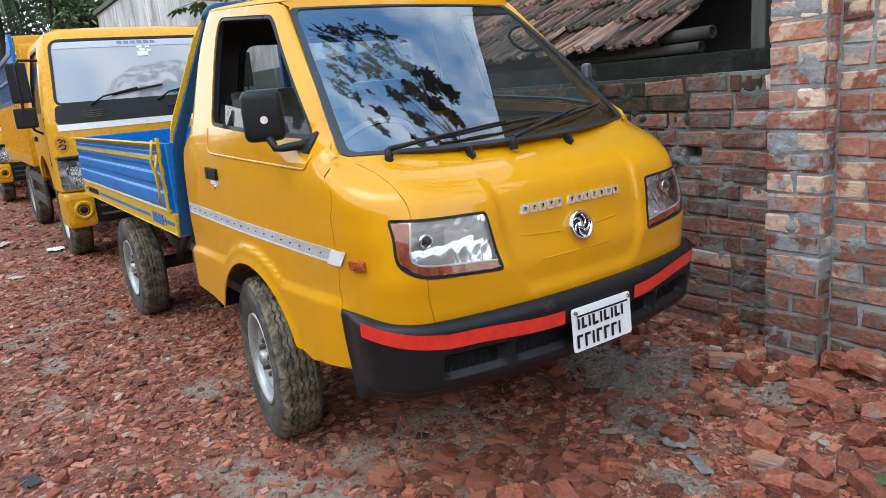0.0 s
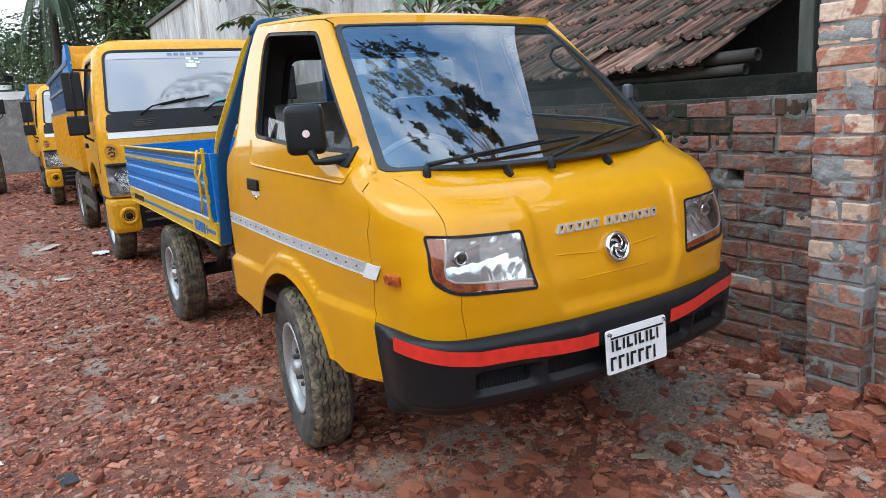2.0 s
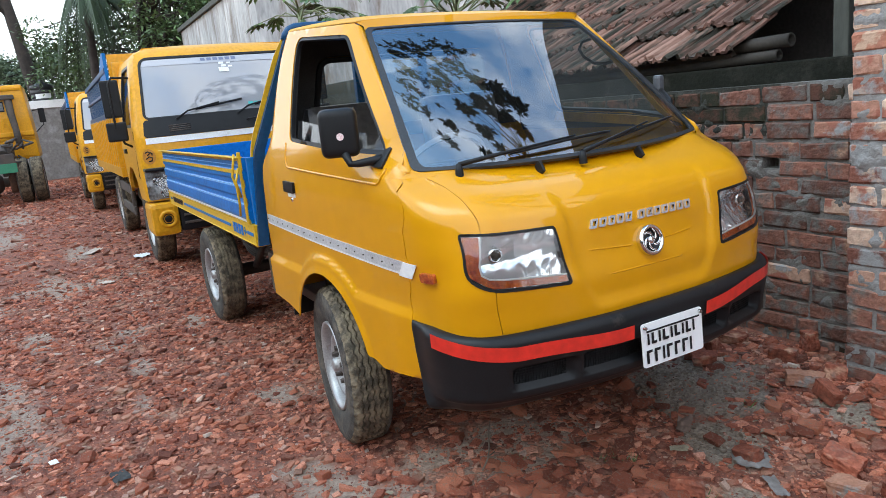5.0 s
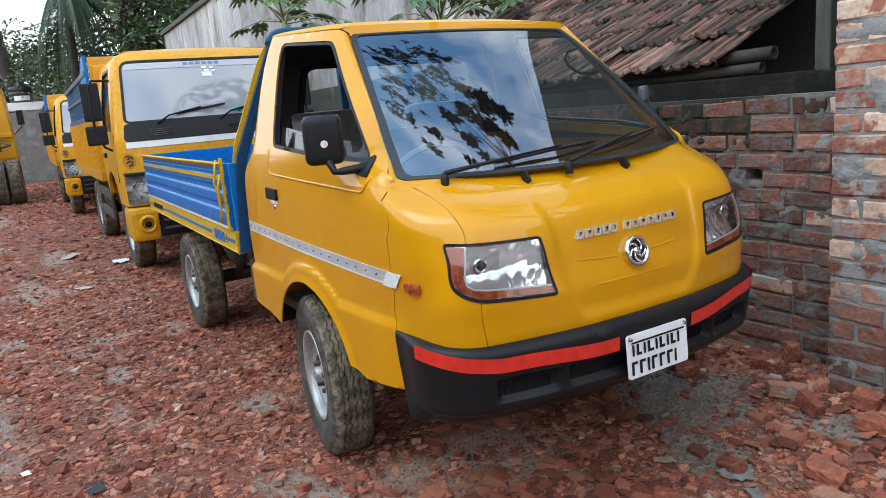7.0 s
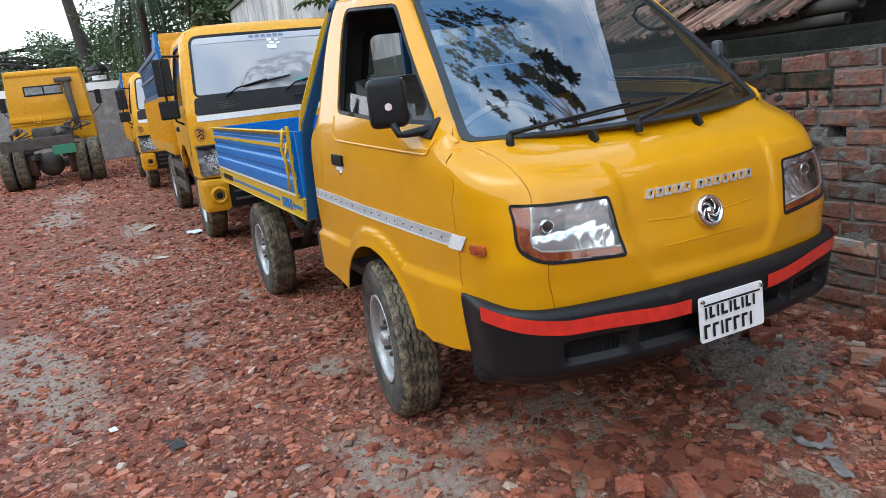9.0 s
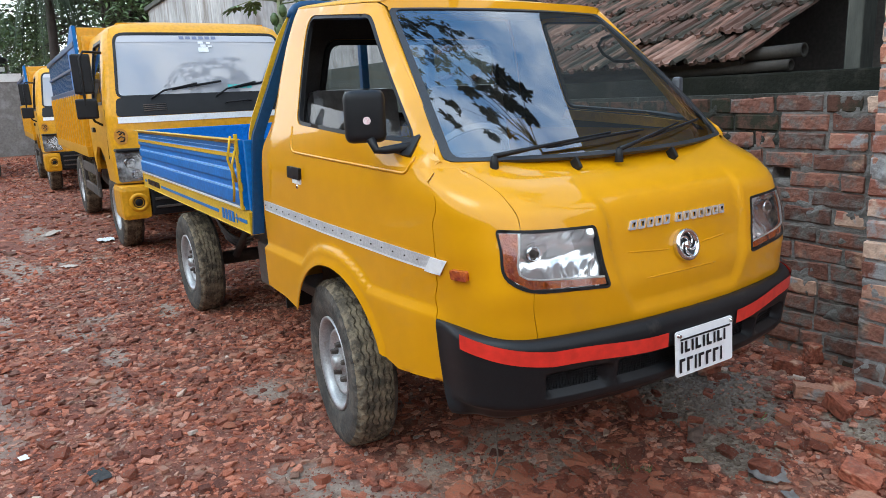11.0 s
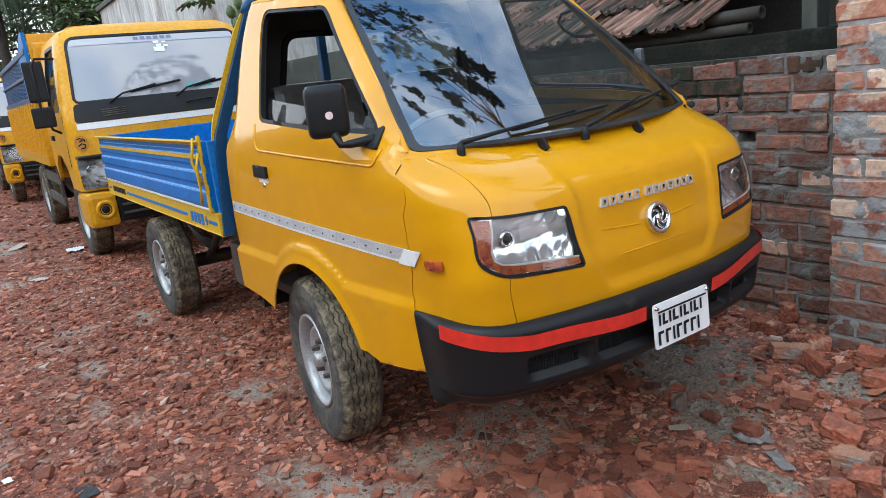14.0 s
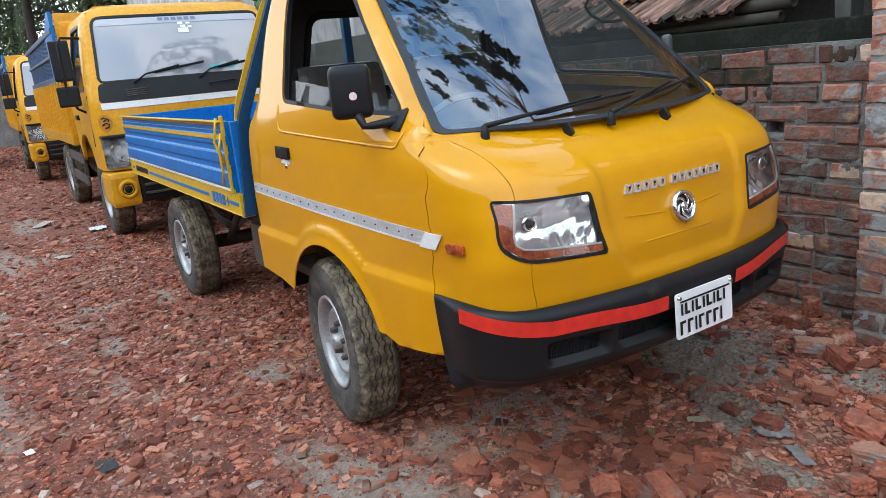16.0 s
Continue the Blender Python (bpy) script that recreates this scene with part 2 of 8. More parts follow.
WRAP = surface("clear_plastic_wrap", (0.16, 0.15, 0.145), 0.34, scale=14, amount=0.6, fine=22, bump=0.7, depth=0.012, coat=0.2)
RED_RAMP = [(0.0, (0.14, 0.062, 0.050)), (0.3, (0.23, 0.088, 0.064)), (0.6, (0.30, 0.118, 0.084)), (0.85, (0.36, 0.160, 0.108)), (1.0, (0.27, 0.15, 0.115))]
BRICK = surface("red_brick", (0.25, 0.088, 0.058), 0.9, other=(0.34, 0.145, 0.095), scale=18, amount=0.6, fine=48, bump=0.9, depth=0.009, random=0.18, ramp=RED_RAMP, place=True,
                flakes=(0.50, 0.34, 0.245), flake_scale=7.5, flake_at=0.575, spots=(0.27, 0.262, 0.258), spot_scale=6, spot_at=0.555, spot_soft=0.04, shine=0.2)
BRICK_PALE = surface("pale_fresh_brick", (0.40, 0.165, 0.105), 0.88, other=(0.50, 0.30, 0.21), scale=16, amount=0.6, fine=48, bump=0.9, depth=0.008, random=0.15, place=True,
                     ramp=[(0.0, (0.32, 0.125, 0.090)), (0.3, (0.40, 0.20, 0.145)), (0.55, (0.50, 0.36, 0.27)), (1.0, (0.56, 0.44, 0.35))],
                     flakes=(0.34, 0.135, 0.095), flake_scale=7, flake_at=0.58, spots=(0.30, 0.292, 0.288), spot_scale=6, spot_at=0.58, spot_soft=0.03, shine=0.2)
BRICK_OLD = surface("old_red_brick", (0.19, 0.072, 0.050), 0.92, other=(0.29, 0.125, 0.085), scale=22, amount=0.7, fine=42, bump=1.0, depth=0.012, random=0.2, place=True,
                    ramp=[(0.0, (0.095, 0.054, 0.046)), (0.4, (0.155, 0.074, 0.057)), (0.8, (0.215, 0.098, 0.072)), (1.0, (0.28, 0.155, 0.115))],
                    flakes=(0.38, 0.22, 0.15), flake_scale=8, flake_at=0.66, flake_soft=0.05, spots=(0.150, 0.135, 0.122), spot_scale=10, spot_at=0.545, spot_soft=0.07, shine=0.15)
BRICK_MOSS = surface("mossy_weathered_brick", (0.135, 0.060, 0.043), 0.92, other=(0.060, 0.044, 0.033), scale=9, amount=0.5, fine=90, bump=0.6, depth=0.006, random=0.35, place=True,
                     spots=(0.030, 0.031, 0.021), spot_scale=10, spot_at=0.50, spot_soft=0.06, shine=0.15)
MORTAR = surface("grey_cement_mortar", (0.205, 0.192, 0.180), 0.93, other=(0.125, 0.115, 0.106), scale=7, amount=0.5, fine=70, bump=0.8, depth=0.010,
                 spots=(0.10, 0.095, 0.085), spot_scale=3.5, spot_at=0.60, spot_soft=0.14)
GRIMY = surface("grimy_rough_wall", (0.24, 0.225, 0.21), 0.93, other=(0.14, 0.13, 0.12), scale=3, amount=0.5, fine=14, bump=0.6, depth=0.03, spots=(0.34, 0.33, 0.32), spot_scale=3, spot_at=0.6)
MORTAR_NEW = surface("pale_fresh_mortar", (0.265, 0.257, 0.252), 0.93, other=(0.17, 0.16, 0.152), scale=8, amount=0.5, fine=70, bump=0.8, depth=0.008, spots=(0.33, 0.325, 0.32), spot_scale=5, spot_at=0.6)
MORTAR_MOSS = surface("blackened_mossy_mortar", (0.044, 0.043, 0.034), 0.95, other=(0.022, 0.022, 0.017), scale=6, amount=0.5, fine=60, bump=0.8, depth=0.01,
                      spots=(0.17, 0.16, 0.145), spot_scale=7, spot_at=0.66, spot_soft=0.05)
PLASTER = surface("stained_grey_plaster", (0.50, 0.49, 0.48), 0.9, other=(0.27, 0.265, 0.265), scale=2.6, amount=0.5, fine=20, bump=0.2, depth=0.01, streak=0.22,
                  flakes=(0.60, 0.59, 0.58), flake_scale=2.2, flake_at=0.60, flake_soft=0.05, spots=(0.17, 0.125, 0.095), spot_scale=3.5, spot_at=0.60, spot_soft=0.10)
MOSSY = surface("mossy_black_plaster", (0.095, 0.095, 0.080), 0.93, other=(0.045, 0.046, 0.037), scale=5, amount=0.5, fine=35, bump=0.4, depth=0.01, streak=0.25,
                spots=(0.20, 0.20, 0.185), spot_scale=5, spot_at=0.66)
TILE = surface("clay_roof_tile", (0.26, 0.130, 0.098), 0.9, other=(0.145, 0.092, 0.074), scale=14, amount=0.6, fine=60, bump=0.8, depth=0.008, random=0.25, place=True, shine=0.2, run_along=0.22,
               ramp=[(0.0, (0.10, 0.068, 0.058)), (0.5, (0.21, 0.106, 0.080)), (1.0, (0.31, 0.19, 0.148))], spots=(0.055, 0.051, 0.041), spot_scale=9, spot_at=0.51, spot_soft=0.06)
DARK_WOOD = surface("old_dark_timber", (0.055, 0.042, 0.034), 0.9, other=(0.10, 0.08, 0.065), scale=9, amount=0.5, fine=80, bump=0.4)
BAMBOO = surface("old_bamboo", (0.050, 0.040, 0.031), 0.8, other=(0.026, 0.022, 0.018), scale=8, amount=0.5, fine=60, bump=0.2)
BARK = surface("dark_bark", (0.060, 0.046, 0.038), 0.95, other=(0.032, 0.027, 0.024), scale=6, amount=0.5, fine=40, bump=0.9, depth=0.02)
LEAF = surface("green_leaf", (0.100, 0.152, 0.056), 0.5, other=(0.062, 0.105, 0.038), scale=1.3, amount=0.5, fine=20, bump=0.0, random=0.45, island=True)
# far leaves: distance haze is mixed into the green itself
LEAF_FAR = surface("haze_tinted_leaf", (0.17, 0.22, 0.12), 0.6, other=(0.10, 0.145, 0.075), scale=1.1, amount=0.5, fine=20, bump=0.0, random=0.45, island=True)
LEAF_LIGHT = surface("pale_green_leaf", (0.14, 0.22, 0.065), 0.5, other=(0.085, 0.15, 0.045), scale=1.5, amount=0.5, fine=20, bump=0.0, random=0.35, island=True)
STALK = surface("papaya_stalk", (0.22, 0.24, 0.12), 0.6, scale=8, amount=0.4, fine=60, bump=0.1)
FRUIT = surface("unripe_papaya_skin", (0.055, 0.105, 0.03), 0.45, other=(0.09, 0.13, 0.04), scale=12, amount=0.5, fine=60, bump=0.05)
TANK = surface("black_tank_plastic", (0.02, 0.021, 0.024), 0.4, scale=4, amount=0.3, bump=0.02)
PAPER = surface("crumpled_white_paper", (0.75, 0.75, 0.73), 0.7, scale=20, amount=0.2, fine=60, bump=0.3)
DARK = surface("old_timber_wall", (0.21, 0.195, 0.175), 0.95, scale=4, amount=0.5, fine=40, bump=0.2)
GREEN_PLATE = surface("green_plate_paint", (0.03, 0.22, 0.12), 0.5, scale=5, amount=0.3, bump=0.02)
GLASS = pane_material("windscreen_glass", (0.82, 0.89, 0.86), 3.6, 0.004)
FILM = pane_material("clear_plastic_film", (0.75, 0.78, 0.78), 1.6, 0.85)
SIDE_GLASS = pane_material("clear_window_glass", (0.82, 0.87, 0.86), 1.5, 0.015)
LENS = pane_material("clear_lamp_lens", (0.95, 0.95, 0.95), 1.6)
# near-black so that the mirrored right side of the windscreen stays dark
REFLECTED_DARK = surface("dark_wall_for_reflection", (0.052, 0.058, 0.060), 0.9, other=(0.035, 0.039, 0.040), scale=0.8, amount=0.5, fine=20, bump=0.15, depth=0.01,
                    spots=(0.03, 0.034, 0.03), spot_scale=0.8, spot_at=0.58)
BEIGE = surface("beige_plaster", (0.50, 0.44, 0.35), 0.9, scale=0.5, amount=0.4, fine=12, bump=0.1)
BROWN_TRIM = surface("brown_painted_band", (0.13, 0.085, 0.06), 0.8, scale=1, amount=0.4, fine=12, bump=0.1)
# leaf green darkened so that sprays and fronds read as silhouettes
DARK_LEAF = surface("dark_silhouette_leaf", (0.030, 0.055, 0.020), 0.55, other=(0.020, 0.040, 0.015), scale=1.3, amount=0.5, fine=20, bump=0.0, random=0.3, island=True)
# mossy concrete, blackened further to carry the shade under the eave
SILL = surface("mossy_concrete_with_eave_shade", (0.022, 0.022, 0.018), 0.95, other=(0.012, 0.013, 0.009), scale=6, amount=0.5, fine=50, bump=0.6, depth=0.008, spots=(0.050, 0.046, 0.038), spot_scale=9, spot_at=0.66, shine=0.08)
OCHRE = surface("ochre_disc_paint", (0.50, 0.20, 0.01), 0.5, scale=8, amount=0.4, bump=0)
SUN_FILM = pane_material("pale_sun_film", (0.70, 0.73, 0.76), 1.8, 0.70)
# dusty film thickened until the screen looks pale with mirrored sky
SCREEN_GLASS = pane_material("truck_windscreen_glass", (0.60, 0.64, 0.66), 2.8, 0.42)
LAMP_FACE = surface("clear_cluster_lens", (0.40, 0.41, 0.43), 0.25, metal=0.3, other=(0.18, 0.17, 0.17), scale=13, amount=0.8, fine=60, bump=0.1)
HAZED = surface("hazy_scratched_glass", (0.30, 0.31, 0.32), 0.3, other=(0.16, 0.165, 0.17), scale=7, amount=0.8, fine=40, bump=0.05)
YELLOW_TRIM = surface("lemon_trim_paint", (0.66, 0.40, 0.015), 0.45, other=(0.55, 0.31, 0.02), scale=5, amount=0.4, fine=60, bump=0.03, coat=0.2, shine=0.2, spots=(0.22, 0.15, 0.07), spot_scale=14, spot_at=0.70, spot_soft=0.06)


# ---- mesh helpers ----
import itertools
from mathutils import geometry


def mesh(name, bm, material=None, smooth=False):
    me = bpy.data.meshes.new(name)
    bm.to_mesh(me)
    bm.free()
    if material:
        me.materials.append(material)
    if smooth:
        me.polygons.foreach_set("use_smooth", [True] * len(me.polygons))
    return me


def part(name, bm, material, parent=None, label="", smooth=False, at=None):
    """Links a bmesh as one mesh object, under its thing or part."""
    ob = new(name, mesh(name, bm, material, smooth))
    if parent is not None:
        ob.parent = parent
    if at is not None:
        ob.matrix_basis = at
    if label:
        ob["label"] = label
    return ob


def thing(name, label, category, group="", kind="", at=None):
    ob = new(name)
    ob.empty_display_size = 0.2
    if at is not None:
        ob.matrix_basis = at
    return tagged(ob, label, category, group, kind)


def add_box(bm, x0, x1, y0, y1, z0, z1, bevel=0.0, m=None, taper=None):
    """A box, bevelled, into bm."""
    b = bmesh.new()
    bmesh.ops.create_cube(b, size=1.0)
    for v in b.verts:
        v.co = Vector(((x0 + x1) / 2 + v.co.x * (x1 - x0), (y0 + y1) / 2 + v.co.y * (y1 - y0), (z0 + z1) / 2 + v.co.z * (z1 - z0)))
    if bevel > 0:
        bmesh.ops.bevel(b, geom=b.edges[:], offset=bevel, segments=2, profile=0.6, affect="EDGES", clamp_overlap=True)
    if m is not None:
        bmesh.ops.transform(b, matrix=m, verts=b.verts)
    merge(bm, b)
    return bm


def merge(bm, b):
    vs = [bm.verts.new(v.co) for v in b.verts]
    b.verts.index_update()
    for f in b.faces:
        try:
            nf = bm.faces.new([vs[v.index] for v in f.verts])
            nf.smooth = f.smooth
        except ValueError:
            pass
    b.free()


def box(x0, x1, y0, y1, z0, z1, bevel=0.0, m=None):
    return add_box(bmesh.new(), x0, x1, y0, y1, z0, z1, bevel, m)


def add_tube(bm, pts, radius, sides=8, cap=True):
    """A tube along points; radius is a number or one for each point."""
    pts = [Vector(p) for p in pts]
    rad = radius if isinstance(radius, (list, tuple)) else [radius] * len(pts)
    rings = []
    ref = None
    for i, p in enumerate(pts):
        d = (pts[min(i + 1, len(pts) - 1)] - pts[max(i - 1, 0)]).normalized()
        if ref is None:
            ref = d.orthogonal().normalized()
        ref = (ref - d * ref.dot(d)).normalized()
        s = d.cross(ref)
        rings.append([bm.verts.new(p + (ref * math.cos(2 * math.pi * k / sides) + s * math.sin(2 * math.pi * k / sides)) * rad[i]) for k in range(sides)])
    for a, b in zip(rings, rings[1:]):
        for k in range(sides):
            f = bm.faces.new([a[k], a[(k + 1) % sides], b[(k + 1) % sides], b[k]])
            f.smooth = True
    if cap:
        bm.faces.new(rings[0][::-1])
        bm.faces.new(rings[-1])
    return bm


def tube(pts, radius, sides=8):
    return add_tube(bmesh.new(), pts, radius, sides)


def add_lathe(bm, profile, axis="y", steps=32, centre=(0, 0, 0)):
    """Turns (radius, along) pairs about an axis through centre."""
    c = Vector(centre)
    rings = []
    for k in range(steps):
        a = 2 * math.pi * k / steps
        ring = []
        for r, h in profile:
            p = {"y": (r * math.cos(a), h, r * math.sin(a)), "x": (h, r * math.cos(a), r * math.sin(a)), "z": (r * math.cos(a), r * math.sin(a), h)}[axis]
            ring.append(bm.verts.new(c + Vector(p)))
        rings.append(ring)
    for k in range(steps):
        a, b = rings[k], rings[(k + 1) % steps]
        for i in range(len(profile) - 1):
            f = bm.faces.new([a[i], a[i + 1], b[i + 1], b[i]])
            f.smooth = True
    bmesh.ops.remove_doubles(bm, verts=bm.verts[:], dist=1e-5)
    bmesh.ops.recalc_face_normals(bm, faces=bm.faces[:])
    return bm


def lathe(profile, axis="y", steps=32, centre=(0, 0, 0)):
    return add_lathe(bmesh.new(), profile, axis, steps, centre)


def inside(p, poly):
    x, y = p
    c = False
    for (x0, y0), (x1, y1) in zip(poly, poly[1:] + poly[:1]):
        if (y0 > y) != (y1 > y) and x < (x1 - x0) * (y - y0) / (y1 - y0) + x0:
            c = not c
    return c


def resample(poly, step, closed=True):
    out = []
    pairs = list(zip(poly, poly[1:] + poly[:1])) if closed else list(zip(poly, poly[1:]))
    for (x0, y0), (x1, y1) in pairs:
        k = max(1, round(math.hypot(x1 - x0, y1 - y0) / step))
        out += [(x0 + (x1 - x0) * i / k, y0 + (y1 - y0) * i / k) for i in range(k)]
    return out if closed else out + [poly[-1]]


def rounded(poly, radius, steps=5):
    """A polygon with its corners rounded; radius is a number or one for each corner."""
    out = []
    n = len(poly)
    rads = radius if isinstance(radius, (list, tuple)) else [radius] * n
    for i in range(n):
        p, a, b = Vector(poly[i]), Vector(poly[i - 1]), Vector(poly[(i + 1) % n])
        da, db = (a - p), (b - p)
        r = min(rads[i], da.length * 0.48, db.length * 0.48)
        if r < 1e-5:
            out.append(tuple(p))
            continue
        s, e = p + da.normalized() * r, p + db.normalized() * r
        for k in range(steps + 1):
            t = k / steps
            out.append(tuple(s * (1 - t) ** 2 + p * 2 * t * (1 - t) + e * t * t))
    return out


def shrink(poly, d):
    """Moves a polygon's outline inwards by d."""
    n = len(poly)
    area = sum(poly[i][0] * poly[(i + 1) % n][1] - poly[(i + 1) % n][0] * poly[i][1] for i in range(n))
    s = 1 if area > 0 else -1
    out = []
    for i in range(n):
        p, a, b = Vector(poly[i]), Vector(poly[i - 1]), Vector(poly[(i + 1) % n])
        e = ((p - a).normalized() if (p - a).length > 1e-7 else Vector((0, 0))) + ((b - p).normalized() if (b - p).length > 1e-7 else Vector((0, 0)))
        if e.length < 1e-6:
            out.append(tuple(p))
            continue
        e.normalize()
        out.append((p.x - e.y * d * s, p.y + e.x * d * s))
    return out


def patch(outline, holes, step, fn, centre=(0, 0, 1.0), smooth=True):
    """A sheet over a flat region (with holes), laid onto the surface fn."""
    loops = [resample(outline, step)] + [resample(h, step) for h in holes]
    pts, edges = [], []
    for lp in loops:
        o = len(pts)
        pts += lp
        edges += [(o + i, o + (i + 1) % len(lp)) for i in range(len(lp))]
    border = np.array(pts)
    x0, y0 = border.min(0)
    x1, y1 = border.max(0)
    for i in range(1, int((x1 - x0) / step) + 1):
        for j in range(1, int((y1 - y0) / step) + 1):
            p = (x0 + i * step + (0.31 * step if j % 2 else 0), y0 + j * step)
            if inside(p, loops[0]) and not any(inside(p, h) for h in loops[1:]) and np.min(np.abs(border - p).max(1)) > step * 0.45:
                pts.append(p)
    vs, _, fs, _, _, _ = geometry.delaunay_2d_cdt([Vector(p) for p in pts], edges, [], 0, 1e-6)
    bm = bmesh.new()
    verts = [bm.verts.new(fn(v.x, v.y)) for v in vs]
    for f in fs:
        c = (sum(vs[i].x for i in f) / len(f), sum(vs[i].y for i in f) / len(f))
        if inside(c, loops[0]) and not any(inside(c, h) for h in loops[1:]):
            try:
                bm.faces.new([verts[i] for i in f]).smooth = smooth
            except ValueError:
                pass
    bmesh.ops.delete(bm, geom=[v for v in bm.verts if not v.link_faces], context="VERTS")
    bmesh.ops.recalc_face_normals(bm, faces=bm.faces[:])
    c = Vector(centre)
    if sum(f.normal.dot(f.calc_center_median() - c) * f.calc_area() for f in bm.faces) < 0:
        bmesh.ops.reverse_faces(bm, faces=bm.faces[:])
    return bm


def thicken(ob, t, offset=-1.0):
    """Gives a sheet its thickness, with crisp rims; offset -1 grows inwards, 0 both ways."""
    bm = bmesh.new()
    bm.from_mesh(ob.data)
    bm.normal_update()
    rims = [e for e in bm.edges if len(e.link_faces) == 1]
    loops = [next(l for l in e.link_loops) for e in rims]
    pairs = [(l.vert, l.link_loop_next.vert) for l in loops]
    old = list(bm.faces)
    inner = {}
    for v in list(bm.verts):
        n = v.normal.copy()
        inner[v] = bm.verts.new(v.co - n * t * (0.5 - 0.5 * offset))
        v.co += n * t * (0.5 + 0.5 * offset)
    for f in old:
        bm.faces.new([inner[v] for v in reversed(f.verts)]).smooth = f.smooth
    for e in rims:
        e.smooth = False
    for a, b in pairs:
        f = bm.faces.new([b, a, inner[a], inner[b]])
        f.smooth = True
        for e in f.edges:
            if e.verts[0] in (inner[a], inner[b]) and e.verts[1] in (inner[a], inner[b]):
                e.smooth = False
    bm.to_mesh(ob.data)
    bm.free()
    return ob


def strip(pts, width, fn, lift, step=0.03):
    """A flat band along a line drawn in a surface's own coordinates."""
    line = resample(pts, step, closed=False)
    bm = bmesh.new()
    prev = None
    for i, p in enumerate(line):
        a, b = Vector(line[max(i - 1, 0)]), Vector(line[min(i + 1, len(line) - 1)])
        d = (b - a).normalized()
        nrm = Vector((-d.y, d.x)) * width / 2
        row = [bm.verts.new(fn(p[0] + nrm.x * s, p[1] + nrm.y * s, lift)) for s in (-1, 1)]
        if prev:
            bm.faces.new([prev[0], row[0], row[1], prev[1]]).smooth = True
        prev = row
    return bm


def smooth01(a, b, v):
    t = min(1.0, max(0.0, (v - a) / (b - a)))
    return t * t * (3 - 2 * t)


def straight(tab, v):
    if v <= tab[0][0]:
        return tab[0][1]
    for (a, p), (b, q) in zip(tab, tab[1:]):
        if v <= b:
            return p + (q - p) * (v - a) / (b - a)
    return tab[-1][1]


def curved(tab, v):
    """A monotone cubic through a table of pairs."""
    n = len(tab)
    if v <= tab[0][0]:
        return tab[0][1]
    if v >= tab[-1][0]:
        return tab[-1][1]
    d = [(tab[i + 1][1] - tab[i][1]) / (tab[i + 1][0] - tab[i][0]) for i in range(n - 1)]
    m = [d[0]] + [0 if d[i - 1] * d[i] <= 0 else 2 * d[i - 1] * d[i] / (d[i - 1] + d[i]) for i in range(1, n - 1)] + [d[-1]]
    for i in range(n - 1):
        (xa, ya), (xb, yb) = tab[i], tab[i + 1]
        if v <= xb:
            h = xb - xa
            t = (v - xa) / h
            return (1 + 2 * t) * (1 - t) ** 2 * ya + t * (1 - t) ** 2 * h * m[i] + t * t * (3 - 2 * t) * yb + t * t * (t - 1) * h * m[i + 1]


def mesh_arrays(name, verts, faces, material, smooth=False):
    me = bpy.data.meshes.new(name)
    me.from_pydata(verts, [], faces)
    if material:
        me.materials.append(material)
    if smooth:
        me.polygons.foreach_set("use_smooth", [True] * len(me.polygons))
    me.update()
    return me


# ---- ground and walls ----
def ground_height(x, y):
    """The yard: flat with small bumps, rising to the rubble at the wall's foot."""
    h = 0.016 * noise.noise((x * 1.3, y * 1.3, 0.3)) + 0.010 * noise.noise((x * 5.1, y * 5.1, 2.7)) - 0.006
    near = smooth01(6.0, 3.0, math.hypot(x - 1, y))
    h += 0.085 * smooth01(0.35, 1.35, y) * smooth01(-1.2, 0.4, x) * smooth01(6, 3, x)
    h -= 0.045 * smooth01(0.9, 1.6, x) * smooth01(-0.8, 0.2, y) * smooth01(1.25, 0.7, y)
    if 0 < x < 2.2 and -1 < y < 1.45:
        m = min(1.0, muddy(x, y) * 1.5)
        h += m * (0.026 * noise.noise((x * 6, y * 6, 5.0)) + 0.032 * abs(noise.noise((x * 17, y * 17, 6.0))) + 0.012 * noise.noise((x * 43, y * 43, 7.0)))
    return h * (0.35 + 0.65 * near) if math.hypot(x, y) < 60 else 0.0


